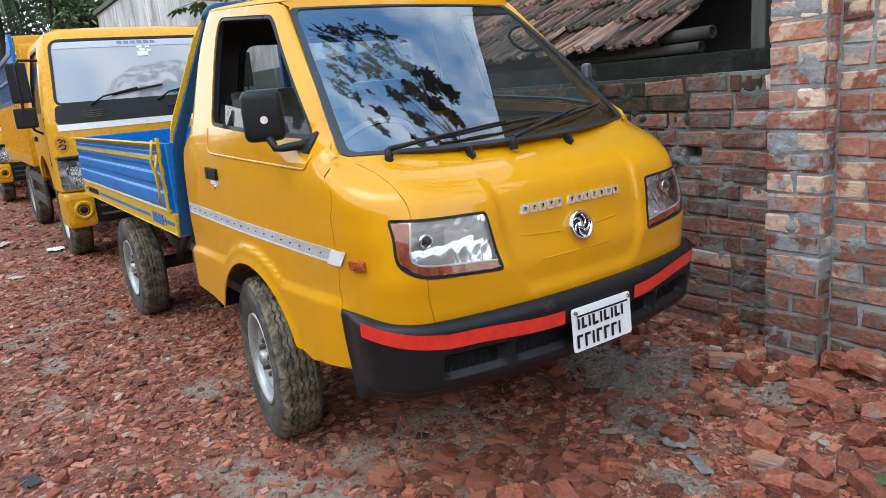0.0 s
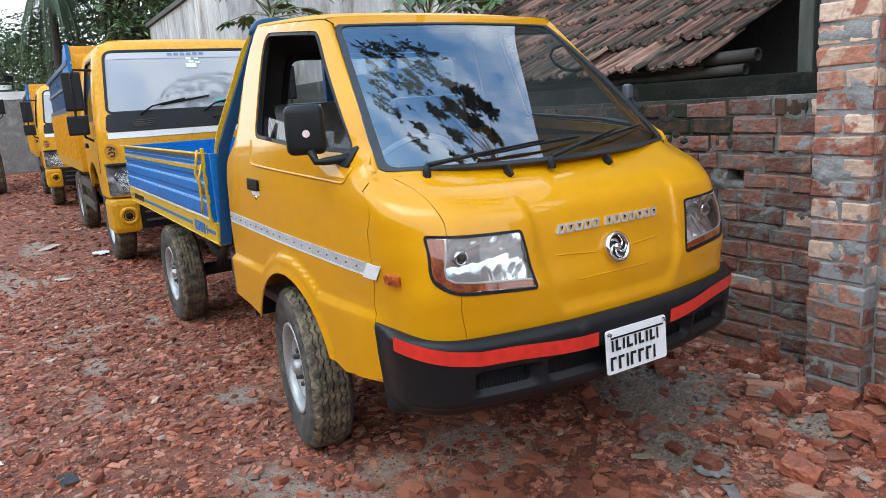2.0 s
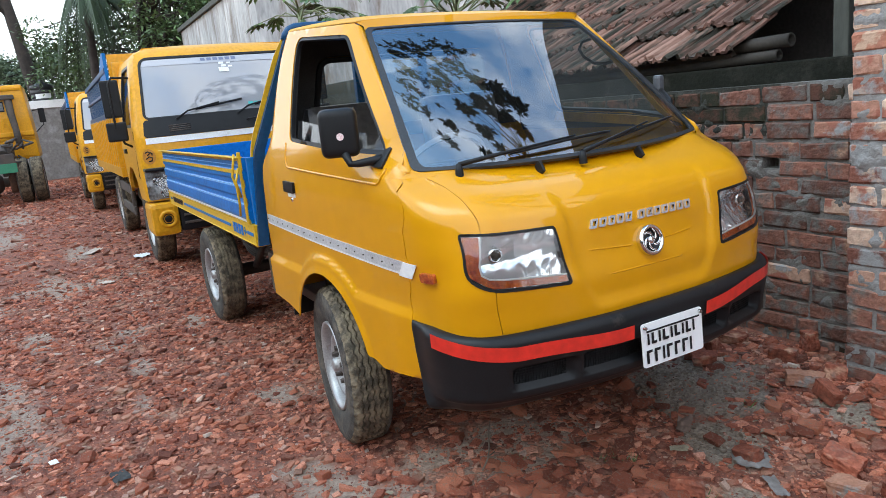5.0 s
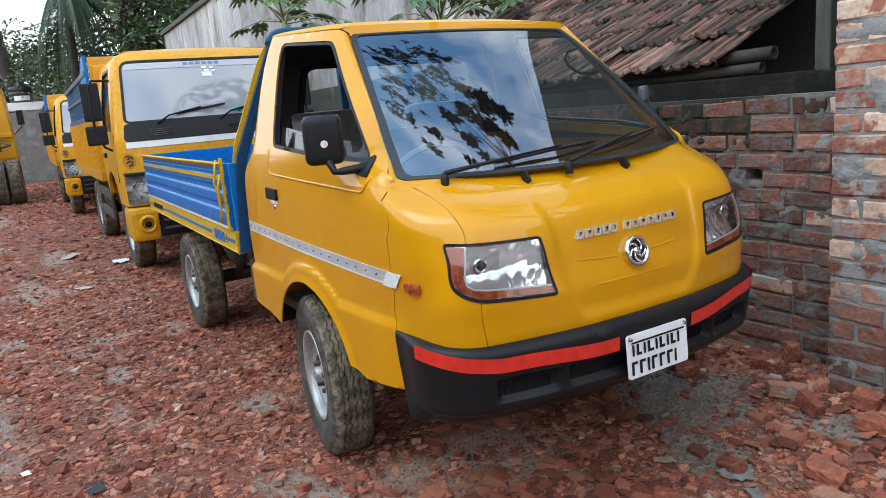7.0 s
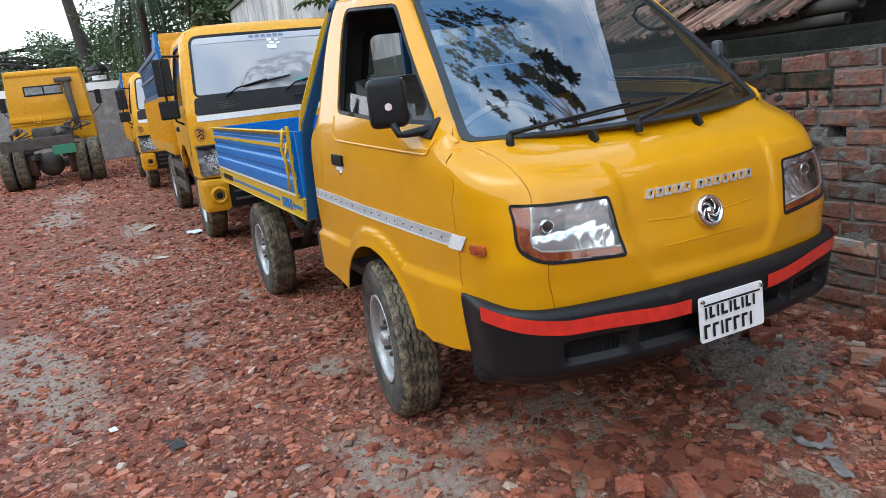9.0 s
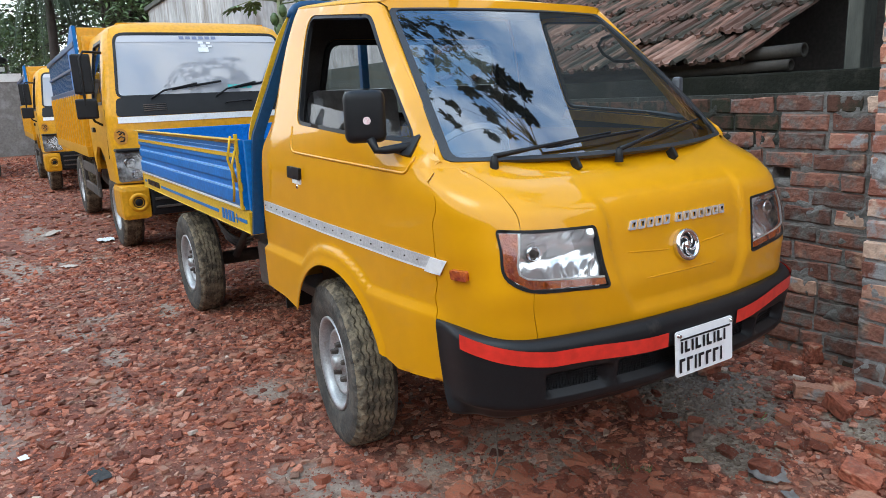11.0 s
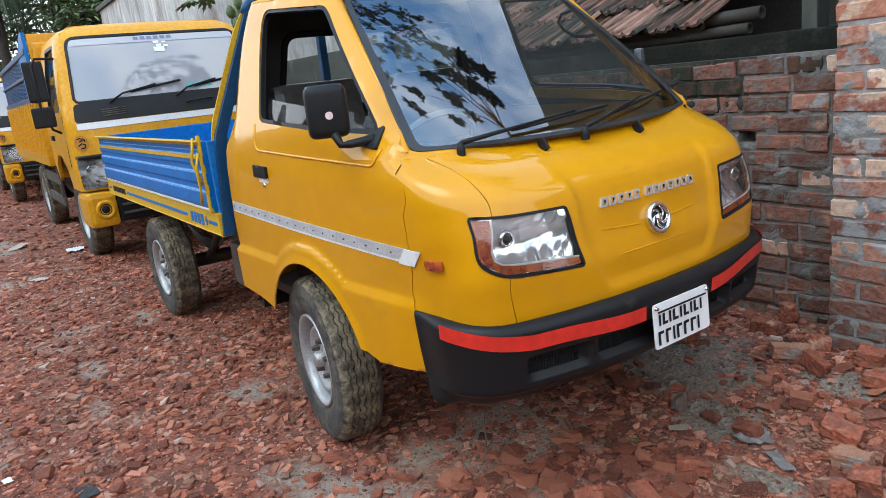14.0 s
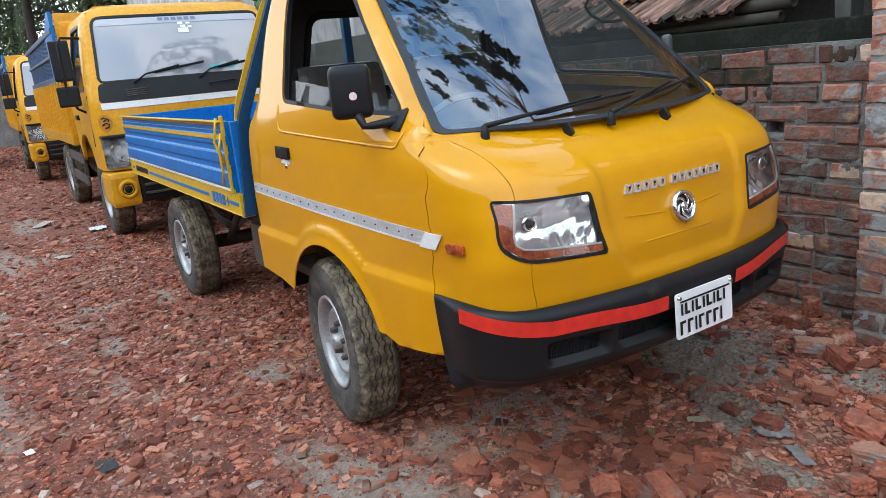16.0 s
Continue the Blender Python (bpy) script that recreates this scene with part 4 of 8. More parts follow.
def build_cab(truck):
    T = 0.006
    g = 0.0024
    lamps = {s: flip(LAMP, s) for s in (-1, 1)}
    # nose panel between the lamps, with the bonnet's shut line
    shut = [(0.81, 1.214), (0.775, 1.197), (0.752, 1.180), (0.738, 1.145), (0.731, 1.105), (0.722, 1.06), (0.718, 1.0395)]
    half = [(0, 1.222), (0.40, 1.226), (0.66, 1.222)] + shut
    under = LAMP[6:18] + [(0.622, 0.8652), (0.600, 0.70), (0, 0.70)]
    full = half + under
    nose = full + [(-u, z) for u, z in full[::-1] if u > 0]
    thicken(part("nose_panel", patch(shrink(nose, 0.0014), [], 0.017, shell), YELLOW, truck, smooth=True), T)
    backing = [(-0.97, 0.74), (0.97, 0.74), (0.97, 1.0), (0.80, 1.20), (0.0, 1.212), (-0.80, 1.20), (-0.97, 1.0)]
    part("inner_nose_panel", patch(backing, [shrink(lamps[-1], -0.005), shrink(lamps[1], -0.005)], 0.04, lambda u, z: shell(u, z, -0.010)), YELLOW, truck, smooth=True)
    for s in (-1, 1):
        # corner wing between lamp and door
        seam = flank([(0.808, 1.20), (0.815, 1.175), (0.843, 1.05), (0.846, 0.97), (0.838, 0.85), (0.831, 0.745), (0.833, 0.69)])
        wing = shut[::-1] + [(seam[0][0], BELT)] + seam + [(0.600, 0.70), (0.622, 0.8652)] + LAMP[18:] + LAMP[:6]
        thicken(part("front_wing", patch(flip(shrink(wing, 0.0014), s), [], 0.022, shell), YELLOW, truck, smooth=True), T)
        # door and rear corner, cut round the wheel
        turns = np.linspace(math.pi * 0.11, math.pi * 0.885, 24)
        rim_line = [(ARCH[0] + ARCH[2] * math.cos(t), ARCH[1] + ARCH[2] * math.sin(t)) for t in turns]
        door = [(seam[0][0], BELT)] + seam[:-1] + flank([(0.860, 0.545), (0.860, 0.525), (0.60, 0.50)] + rim_line + [(-0.268, 0.518), (-0.42, 0.545), (-0.645, 0.56), (-0.645, 0.9)]) + [(su(rear_x(BELT), BELT), BELT)]
        door = [(u, BELT if z > BELT - 0.006 else z) for u, z in shrink(door, g)]
        thicken(part("door_skin", patch(flip(door, s), [], 0.0165, shell), YELLOW, truck, smooth=True), T)
        # upper side with the door window
        side_outline = [(0.787, BELT), (0.80, 1.235), (0.236, 1.762), (0.211, 1.787), (-0.515, 1.8445), (rear_x(BELT), BELT)]
        hole = rounded([(-0.205, 1.345), (0.665, 1.288), (0.251, 1.715), (0.216, 1.746), (-0.280, 1.795)], [0.05, 0.02, 0.03, 0.04, 0.07])
        up = lambda x, z, o=0.0, s=s: upper(x, z, s, o)
        thicken(part("window_frame_panel", patch(side_outline, [hole], 0.035, up), YELLOW, truck, smooth=True), 0.022)
        seal = part("window_seal", patch(hole, [shrink(hole, 0.014)], 0.02, lambda x, z, s=s: upper(x, z, s, -0.004)), BLACK_PLASTIC, truck, "black rubber window seal")
        thicken(seal, 0.016)
        lining = part("inner_trim", patch(shrink(side_outline, 0.035), [shrink(hole, -0.006)], 0.06, lambda x, z, s=s: upper(x, z, s, -0.030)), LINING, truck, "dark trim inside the door frame")
        thicken(lining, 0.006, 0.0)
        # pressed line under the window
        line = rounded([(-0.245, 1.335), (-0.235, 1.230), (0.70, 1.195), (0.72, 1.25)], [0.0, 0.04, 0.05, 0.0], 6)
        skin = lambda x, z, s=s: upper(x, z, s, 0.0) if z > BELT else shell(s * su(x, z), z)
        part("pressed_line", tube([skin(x, z) for x, z in resample(line, 0.03, False)], 0.005, 6), YELLOW, truck)
        # painted inner pillar and door sill
        inner_pillar = [(0.772, 1.245), (0.255, 1.740), (0.226, 1.722), (0.650, 1.278)]
        inner_sill = [(0.640, 1.278), (0.66, 1.238), (-0.24, 1.285), (-0.20, 1.334)]
        for nm, band in (("inner_pillar", inner_pillar), ("inner_sill", inner_sill)):
            thicken(part(nm, patch(band, [], 0.05, lambda x, z, s=s: upper(x, z, s, -0.040)), YELLOW_DUSTY, truck, "yellow painted inside of the door frame"), 0.005, 0.0)
        if s > 0:
            part("grab_handle", tube([(0.255, 0.615, 1.672), (0.215, 0.587, 1.660), (0.199, 0.580, 1.628), (0.230, 0.582, 1.590), (0.293, 0.588, 1.555), (0.360, 0.600, 1.548), (0.395, 0.630, 1.556)], 0.008, 8), BLACK_PLASTIC, truck, "black grab handle on the inner pillar", smooth=True)
            continue
        # half-lowered pane at the foot of the opening
        pane = [(-0.18, 1.350), (0.60, 1.300), (0.56, 1.355), (-0.185, 1.432)]
        p = part("door_glass", patch(pane, [], 0.05, lambda x, z, s=s: upper(x, z, s, -0.03)), SIDE_GLASS, truck, "lowered door glass")
        p.visible_shadow = False
    # roof and screen
    grid = bmesh.new()
    rows = [[grid.verts.new(roof_point(a, b)) for a in np.linspace(-1, 1, 49)] for b in np.linspace(0, 1, 25)]
    for p, q in zip(rows, rows[1:]):
        for i in range(48):
            grid.faces.new([p[i], p[i + 1], q[i + 1], q[i]])
    bmesh.ops.recalc_face_normals(grid, faces=grid.faces[:])
    if sum(f.normal.z for f in grid.faces) < 0:
        bmesh.ops.reverse_faces(grid, faces=grid.faces[:])
    thicken(part("roof", grid, YELLOW_DUSTY, truck, smooth=True), 0.006)
    cloth = bmesh.new()
    rows = [[cloth.verts.new(roof_point(a, b, -0.035)) for a in np.linspace(-0.85, 0.85, 13)] for b in np.linspace(0.08, 0.97, 9)]
    for p, q in zip(rows, rows[1:]):
        for i in range(12):
            cloth.faces.new([p[i], p[i + 1], q[i + 1], q[i]])
    bmesh.ops.recalc_face_normals(cloth, faces=cloth.faces[:])
    thicken(part("roof_lining", cloth, LINING, truck, "dark roof lining", smooth=True), 0.006, 0.0)
    rim = rounded([(-1, 0), (1, 0), (1, 1), (-1, 1)], [0.05, 0.05, 0.06, 0.06])
    glass = part("windscreen", patch(rim, [], 0.07, screen), GLASS, truck, "clear windscreen reflecting sky and branches", smooth=True)
    glass.visible_shadow = False
    inner = [(a * 0.958, 0.5 + (b - 0.5) * 0.962) for a, b in rim]
    thicken(part("windscreen_seal", patch(rim, [inner], 0.05, lambda a, b: screen(a, b, 0.004)), SEAL_RUBBER, truck, "dull black rubber windscreen seal", smooth=True), 0.014)
    # scuttle panel that closes nose, screen and pillars
    for s in (-1, 1):
        rows = []
        b = bmesh.new()
        for t in np.linspace(0, 1, 14):
            e = screen(s * 0.985, t, -0.004)
            z = 1.235 + (1.786 - 1.235) * t
            f = upper(pillar_x(z) - 0.004, z, s, 0.0)
            f2 = upper(pillar_x(z) - 0.05, z, s, -0.03)
            rows.append([b.verts.new(p) for p in (e, e.lerp(f, 0.5) + Vector((0.006, s * 0.006, 0.003)), f, f2)])
        for p, q in zip(rows, rows[1:]):
            for i in range(4):
                j = (i + 1) % 4
                b.faces.new([p[i], p[j], q[j], q[i]])
        bmesh.ops.recalc_face_normals(b, faces=b.faces[:])
        part("windscreen_pillar", b, YELLOW, truck, smooth=True)
    # foot of each pillar, down to the wing
    for s in (-1, 1):
        b = bmesh.new()
        rows = []
        for t in np.linspace(0, 1, 9):
            low = shell(s * (0.74 + 0.30 * t), BELT - 0.002)
            top = screen(s * 0.975, 0.0, 0.0).lerp(upper(pillar_x(1.262) - 0.012, 1.262, s, 0.001), t)
            mid = low.lerp(top, 0.5) + Vector((0.004, s * 0.003, 0.004))
            rows.append([b.verts.new(p) for p in (shell(s * (0.74 + 0.30 * t), BELT - 0.02, -0.008), low, mid, top)])
        for p, q in zip(rows, rows[1:]):
            for i in range(3):
                b.faces.new([p[i], p[i + 1], q[i + 1], q[i]])
        bmesh.ops.recalc_face_normals(b, faces=b.faces[:])
        part("pillar_foot", b, YELLOW, truck, smooth=True)
    b = bmesh.new()
    rows = []
    for a in np.linspace(-1, 1, 31):
        u = 0.80 * a
        rows.append([b.verts.new(p) for p in (shell(u, 1.200) - Vector((0.004, 0, 0.006)), shell(u, 1.222) + Vector((-0.004, 0, 0.0)), screen(a, 0.0, 0.001), screen(a, 0.012, -0.01))])
    for p, q in zip(rows, rows[1:]):
        for i in range(3):
            b.faces.new([p[i], q[i], q[i + 1], p[i + 1]])
    bmesh.ops.recalc_face_normals(b, faces=b.faces[:])
    part("scuttle", b, YELLOW, truck, smooth=True)
    b = bmesh.new()
    rows = [[b.verts.new(p) for p in (screen(a, 0.985, 0.0), screen(a, 1.0, 0.006), roof_point(math.copysign(1 - math.acos(min(1.0, abs(a)) ** 1.39) * 2 / math.pi, a), 0.0, 0.0))] for a in np.linspace(-1, 1, 25)]
    for p, q in zip(rows, rows[1:]):
        for i in range(2):
            b.faces.new([p[i], q[i], q[i + 1], p[i + 1]])
    part("roof_front_rail", b, YELLOW, truck, smooth=True)
    # rear wall with its window
    wall = [(-0.79, 0.57), (0.79, 0.57), (0.79, 1.22), (0.728, 1.37), (0.622, 1.74), (0.575, 1.838), (0.52, 1.862), (0, 1.872), (-0.52, 1.862), (-0.575, 1.838), (-0.622, 1.74), (-0.728, 1.37), (-0.79, 1.22)]
    rear_hole = rounded([(-0.55, 1.34), (0.55, 1.34), (0.49, 1.715), (-0.49, 1.715)], 0.07)
    thicken(part("rear_panel", patch(wall, [rear_hole], 0.08, lambda y, z: Vector((rear_x(z) + 0.008, y, z))), YELLOW, truck), 0.03)
    thicken(part("rear_window_seal", patch(rear_hole, [shrink(rear_hole, 0.025)], 0.05, lambda y, z: Vector((rear_x(z) + 0.043, y, z))), BLACK_PLASTIC, truck), 0.02)
    trim = [(-0.74, 1.29), (0.74, 1.29), (0.70, 1.40), (0.60, 1.72), (0.55, 1.81), (-0.55, 1.81), (-0.60, 1.72), (-0.70, 1.40)]
    thicken(part("rear_trim", patch(trim, [shrink(rear_hole, -0.002)], 0.08, lambda y, z: Vector((rear_x(z) + 0.046, y, z))), LINING, truck, "dark trim round the rear window"), 0.004)
    p = part("rear_glass", patch(shrink(rear_hole, 0.02), [], 0.1, lambda y, z: Vector((rear_x(z) + 0.028, y, z))), SIDE_GLASS, truck)
    p.visible_shadow = False
    # floor, inner fire wall, dashboard, seats, wheel
    part("cab_floor", box(-0.63, 0.80, -0.70, 0.70, 0.53, 0.58, 0.01), INTERIOR, truck)
    part("inner_wheel_box", box(-0.46, 0.46, -0.62, 0.62, 0.42, 0.79, 0.03), STEEL, truck)
    # added plate that keeps light off the ground under the cab
    part("underbody_shade_pan", box(-0.55, 0.80, -0.58, 0.58, 0.44, 0.50, 0.02), STEEL, truck)
    part("fire_wall", box(0.95, 0.99, -0.60, 0.60, 0.50, 1.05, 0.01), STEEL, truck)
    part("dashboard", box(0.52, 0.83, -0.60, 0.60, 1.00, 1.18, 0.05), DASH, truck, "pale grey plastic dashboard")
    for y in (-0.36, 0.30):
        part("seat", box(-0.42, 0.12, y - 0.24, y + 0.24, 0.80, 0.95, 0.05), SEAT, truck)
        part("seat_back", box(-0.10, 0.02, y - 0.23, y + 0.23, 0.0, 0.62, 0.05, pose(-0.38, 0, 0.88, 0, -10)), WRAP, truck, "seat back still in clear plastic wrap")
    ring = bmesh.new()
    add_tube(ring, [(0.19 * math.cos(t), 0.19 * math.sin(t), 0) for t in np.linspace(0, 2 * math.pi, 29)], 0.013, 8, False)
    sw = part("steering_wheel", ring, BLACK_PLASTIC, truck, at=pose(0.42, -0.355, 1.17, 0, -52))
    part("wheel_film", lathe([(0.0, 0.012), (0.10, 0.016), (0.185, 0.016), (0.207, 0.0), (0.195, -0.016)], "z", 36), FILM, sw, "pale clear film still wrapped round the steering wheel", smooth=True)
    part("steering_hub", box(-0.06, 0.06, -0.18, 0.18, -0.03, 0.005, 0.01), BLACK_PLASTIC, sw)
    part("dash_paper", box(0.55, 0.72, 0.05, 0.24, 1.182, 1.186, 0.0), PAPER, truck, "sheet of white paper on the dashboard")
    # thin chassis parts under the cab
    for s in (-1, 1):
        part("chassis_rail", box(-3.6, 1.0, s * 0.40 - 0.03, s * 0.40 + 0.03, 0.52, 0.64, 0.008), STEEL, truck)
    part("front_axle", tube([(0, -0.66, 0.33), (0, 0.66, 0.33)], 0.035, 10), STEEL, truck)
    part("rear_axle", tube([(-2.51, -0.66, 0.33), (-2.51, 0.66, 0.33)], 0.05, 10), STEEL, truck)
    ball = bmesh.new()
    bmesh.ops.create_uvsphere(ball, u_segments=16, v_segments=10, radius=0.13, matrix=pose(-2.51, 0, 0.33))
    part("differential", ball, STEEL, truck, smooth=True)


def lamp_depth(u, z):
    """The reflector's bowl behind the lens, with upright flutes and a step over the amber part."""
    d = -0.066 + 0.048 * min(1.0, ((u - 0.60) / 0.19) ** 2 + ((z - 0.955) / 0.088) ** 2)
    d += 0.006 * smooth01(0.02, 0.05, abs(z - 0.957)) * math.sin(u * 150) * smooth01(0.56, 0.50, u)
    return d + 0.010 * smooth01(0.985, 1.0, z) + 0.003 * noise.noise((u * 30, z * 40, 2.0))


def build_lamps(truck):
    for s in (-1, 1):
        L = flip(LAMP, s)
        bowl = part("headlamp", patch(L, [], 0.008, lambda u, z: shell(u, z, lamp_depth(abs(u), z)), smooth=True), REFLECTOR, truck, "clear headlamp with an amber corner")
        frame_ring = shrink(L, -0.0048)
        thicken(part("lamp_gasket", patch(frame_ring, [shrink(L, 0.0035)], 0.03, lambda u, z: shell(u, z, 0.003)), BLACK_PLASTIC, bowl, smooth=True), 0.05)
        lens = part("lamp_lens", patch(shrink(L, 0.006), [], 0.03, lambda u, z: shell(u, z, 0.006)), LENS, bowl, smooth=True)
        lens.visible_shadow = False
        edge = [(0.722, 1.033), (0.711, 0.985), (0.699, 0.945), (0.680, 0.918), (0.650, 0.904), (0.60, 0.897), (0.50, 0.889), (0.372, 0.879)]
        amber = [(0.803, 1.036)] + edge + [(0.364, 0.856), (0.632, 0.873), (0.736, 0.920), (0.775, 0.975)]
        thicken(part("amber_lens", patch(flip(rounded(amber, 0.006), s), [], 0.025, lambda u, z: shell(u, z, -0.003)), AMBER, bowl, "amber turn-signal lens", smooth=True), 0.01)
        part("lamp_bezel", tube([shell(u, z, -0.003) for u, z in resample(flip(edge, s), 0.012, False)], 0.0035, 6), WHITE_PAINT, bowl, "bright rim between bowl and amber lens")
        # reflector with one deep bowl and a dark bulb holder
        q = shell(s * 0.625, 0.968, -0.022)
        part("bulb_shield", lathe([(0.026, -0.020), (0.021, -0.012), (0.016, -0.018)], "x", 22, q), CHROME, bowl, smooth=True)
        part("bulb", lathe([(0.0, 0.000), (0.010, -0.004), (0.013, -0.03)], "x", 14, q), STEEL, bowl, smooth=True)
        # side repeater
        rep = flip(rounded(flank([(0.917, 0.886), (0.978, 0.889), (0.978, 0.919), (0.917, 0.917)]), 0.008), s)
        thicken(part("side_repeater", patch(rep, [], 0.012, lambda u, z: shell(u, z, 0.012), smooth=True), AMBER, truck, "amber side repeater lamp"), 0.014)


def build_bumper(truck):
    """The black bumper: a lip on top, a bulged face, a dark air slot and the lower apron."""
    prof = [(0.720, 0.000), (0.724, 0.016), (0.716, 0.034), (0.704, 0.045), (0.695, 0.048), (0.67, 0.048), (0.64, 0.047), (0.622, 0.046), (0.612, 0.045), (0.605, 0.044), (0.590, 0.043), (0.570, 0.042), (0.550, 0.041), (0.536, 0.040),
            (0.530, 0.040), (0.516, 0.040), (0.504, 0.034), (0.495, 0.018), (0.480, -0.004), (0.462, -0.018), (0.446, -0.040), (0.440, -0.08)]

    def end_u(z):
        return su(straight([(0.44, 0.890), (0.49, 0.864), (0.53, 0.848), (0.735, 0.833)], z), z)
    ends = [end_u(z) for z, o in prof]
    b = bmesh.new()
    rows = []
    for t in np.linspace(-1, 1, 121):
        row = []
        for (z, o), e in zip(prof, ends):
            u = t * e
            a = abs(u)
            corner = smooth01(0.62, 0.95, a)
            lift = 0.018 * smooth01(0.60, 0.98, a) * smooth01(0.62, 0.70, z)
            open_ = smooth01(0.60, 0.575, a) * smooth01(0.535, 0.55, z) * smooth01(0.615, 0.605, z) * smooth01(0.012, 0.028, abs(a - 0.36))
            solid = 0.045 * corner * smooth01(0.53, 0.45, z)
            row.append(b.verts.new(shell(u, z + lift, o * (1 - 0.72 * smooth01(0.86, 1.0, abs(t))) + solid - 0.055 * open_)))
        rows.append(row)
    for p, q in zip(rows, rows[1:]):
        for i in range(len(prof) - 1):
            b.faces.new([p[i], q[i], q[i + 1], p[i + 1]])
    bmesh.ops.recalc_face_normals(b, faces=b.faces[:])
    bumper = part("front_bumper", b, BUMPER_GREY, truck, "black plastic bumper with red tape strips", smooth=True)
    thicken(bumper, 0.006)
    onto = lambda u, z, o=0.0: shell(u, z, 0.049 + o)
    for a, z0, e, z1 in ((-0.852, 0.712, -0.150, 0.648), (0.20, 0.650, 0.80, 0.700)):
        tb = bmesh.new()
        rows = []
        for t in np.linspace(0, 1, 30):
            u = a + (e - a) * t
            z = z0 + (z1 - z0) * (t if a > 0 else min(1, t * 2.6) * 0.6 + t * 0.4)
            z -= 0.004 * math.sin(t * 9)
            rows.append([tb.verts.new(onto(u, z + d, 0.0025)) for d in (-0.024, 0.0, 0.024)])
        for p, q in zip(rows, rows[1:]):
            for i in range(2):
                tb.faces.new([p[i], q[i], q[i + 1], p[i + 1]])
        part("red_tape", tb, RED_TAPE, bumper, "strip of glossy red tape", smooth=True)
    # mesh of the air slots
    for s in (-1, 1):
        for a, e in ((0.06, 0.335), (0.385, 0.585)):
            slats = bmesh.new()
            for z in np.arange(0.548, 0.612, 0.009):
                add_tube(slats, [shell(s * u, z, 0.004) for u in np.linspace(a, e, 6)], 0.0016, 4)
            for u in np.arange(a, e, 0.010):
                add_tube(slats, [shell(s * u, 0.545, 0.004), shell(s * u, 0.614, 0.004)], 0.0016, 4)
            part("air_grille", slats, BLACK_PLASTIC, bumper)
    # plate with plain bars in place of the number
    pm = pose(1.262, 0.016, 0.59, 0, -3, 0)
    o = rounded([(-0.143, -0.076), (0.143, -0.076), (0.143, 0.076), (-0.143, 0.076)], 0.012)
    plate = part("number_plate", patch(o, [], 0.06, lambda y, z: Vector((0, y, z)), centre=(-1, 0, 0), smooth=False), PLATE_WHITE, bumper, "white painted plate with black bars", at=pm)
    thicken(plate, 0.004)
    part("plate_line", box(0.0035, 0.005, -0.125, 0.125, 0.045, 0.051, 0.0), BLACK_PLASTIC, plate)
    for row, (z, hgt, widths) in enumerate(((0.022, 0.038, (0.008, 0.022, 0.008, 0.026, 0.008, 0.024, 0.008, 0.022, 0.008)), (-0.039, 0.046, (0.026, 0.026, 0.008, 0.026, 0.026, 0.026, 0.008)))):
        y = -0.122 if row == 0 else -0.130
        for w in widths:
            if w < 0.01:
                part("plate_bar", box(0.0035, 0.005, y, y + w, z - hgt / 2, z + hgt / 2, 0.0), BLACK_PLASTIC, plate)
            else:
                part("plate_bar", box(0.0035, 0.005, y, y + 0.010, z - hgt / 2, z + hgt / 2, 0.0), BLACK_PLASTIC, plate)
                part("plate_bar", box(0.0035, 0.005, y + 0.010, y + w, z + (hgt / 2 - 0.009 if row else -hgt / 2), z + (hgt / 2 if row else -hgt / 2 + 0.009), 0.0), BLACK_PLASTIC, plate)
            y += w + 0.011
    for y in (-0.130, 0.130):
        sc = bmesh.new()
        bmesh.ops.create_cone(sc, cap_ends=True, segments=12, radius1=0.008, radius2=0.006, depth=0.008, matrix=pose(0.006, y, 0.062, 0, 90))
        part("plate_screw", sc, CHROME, plate)


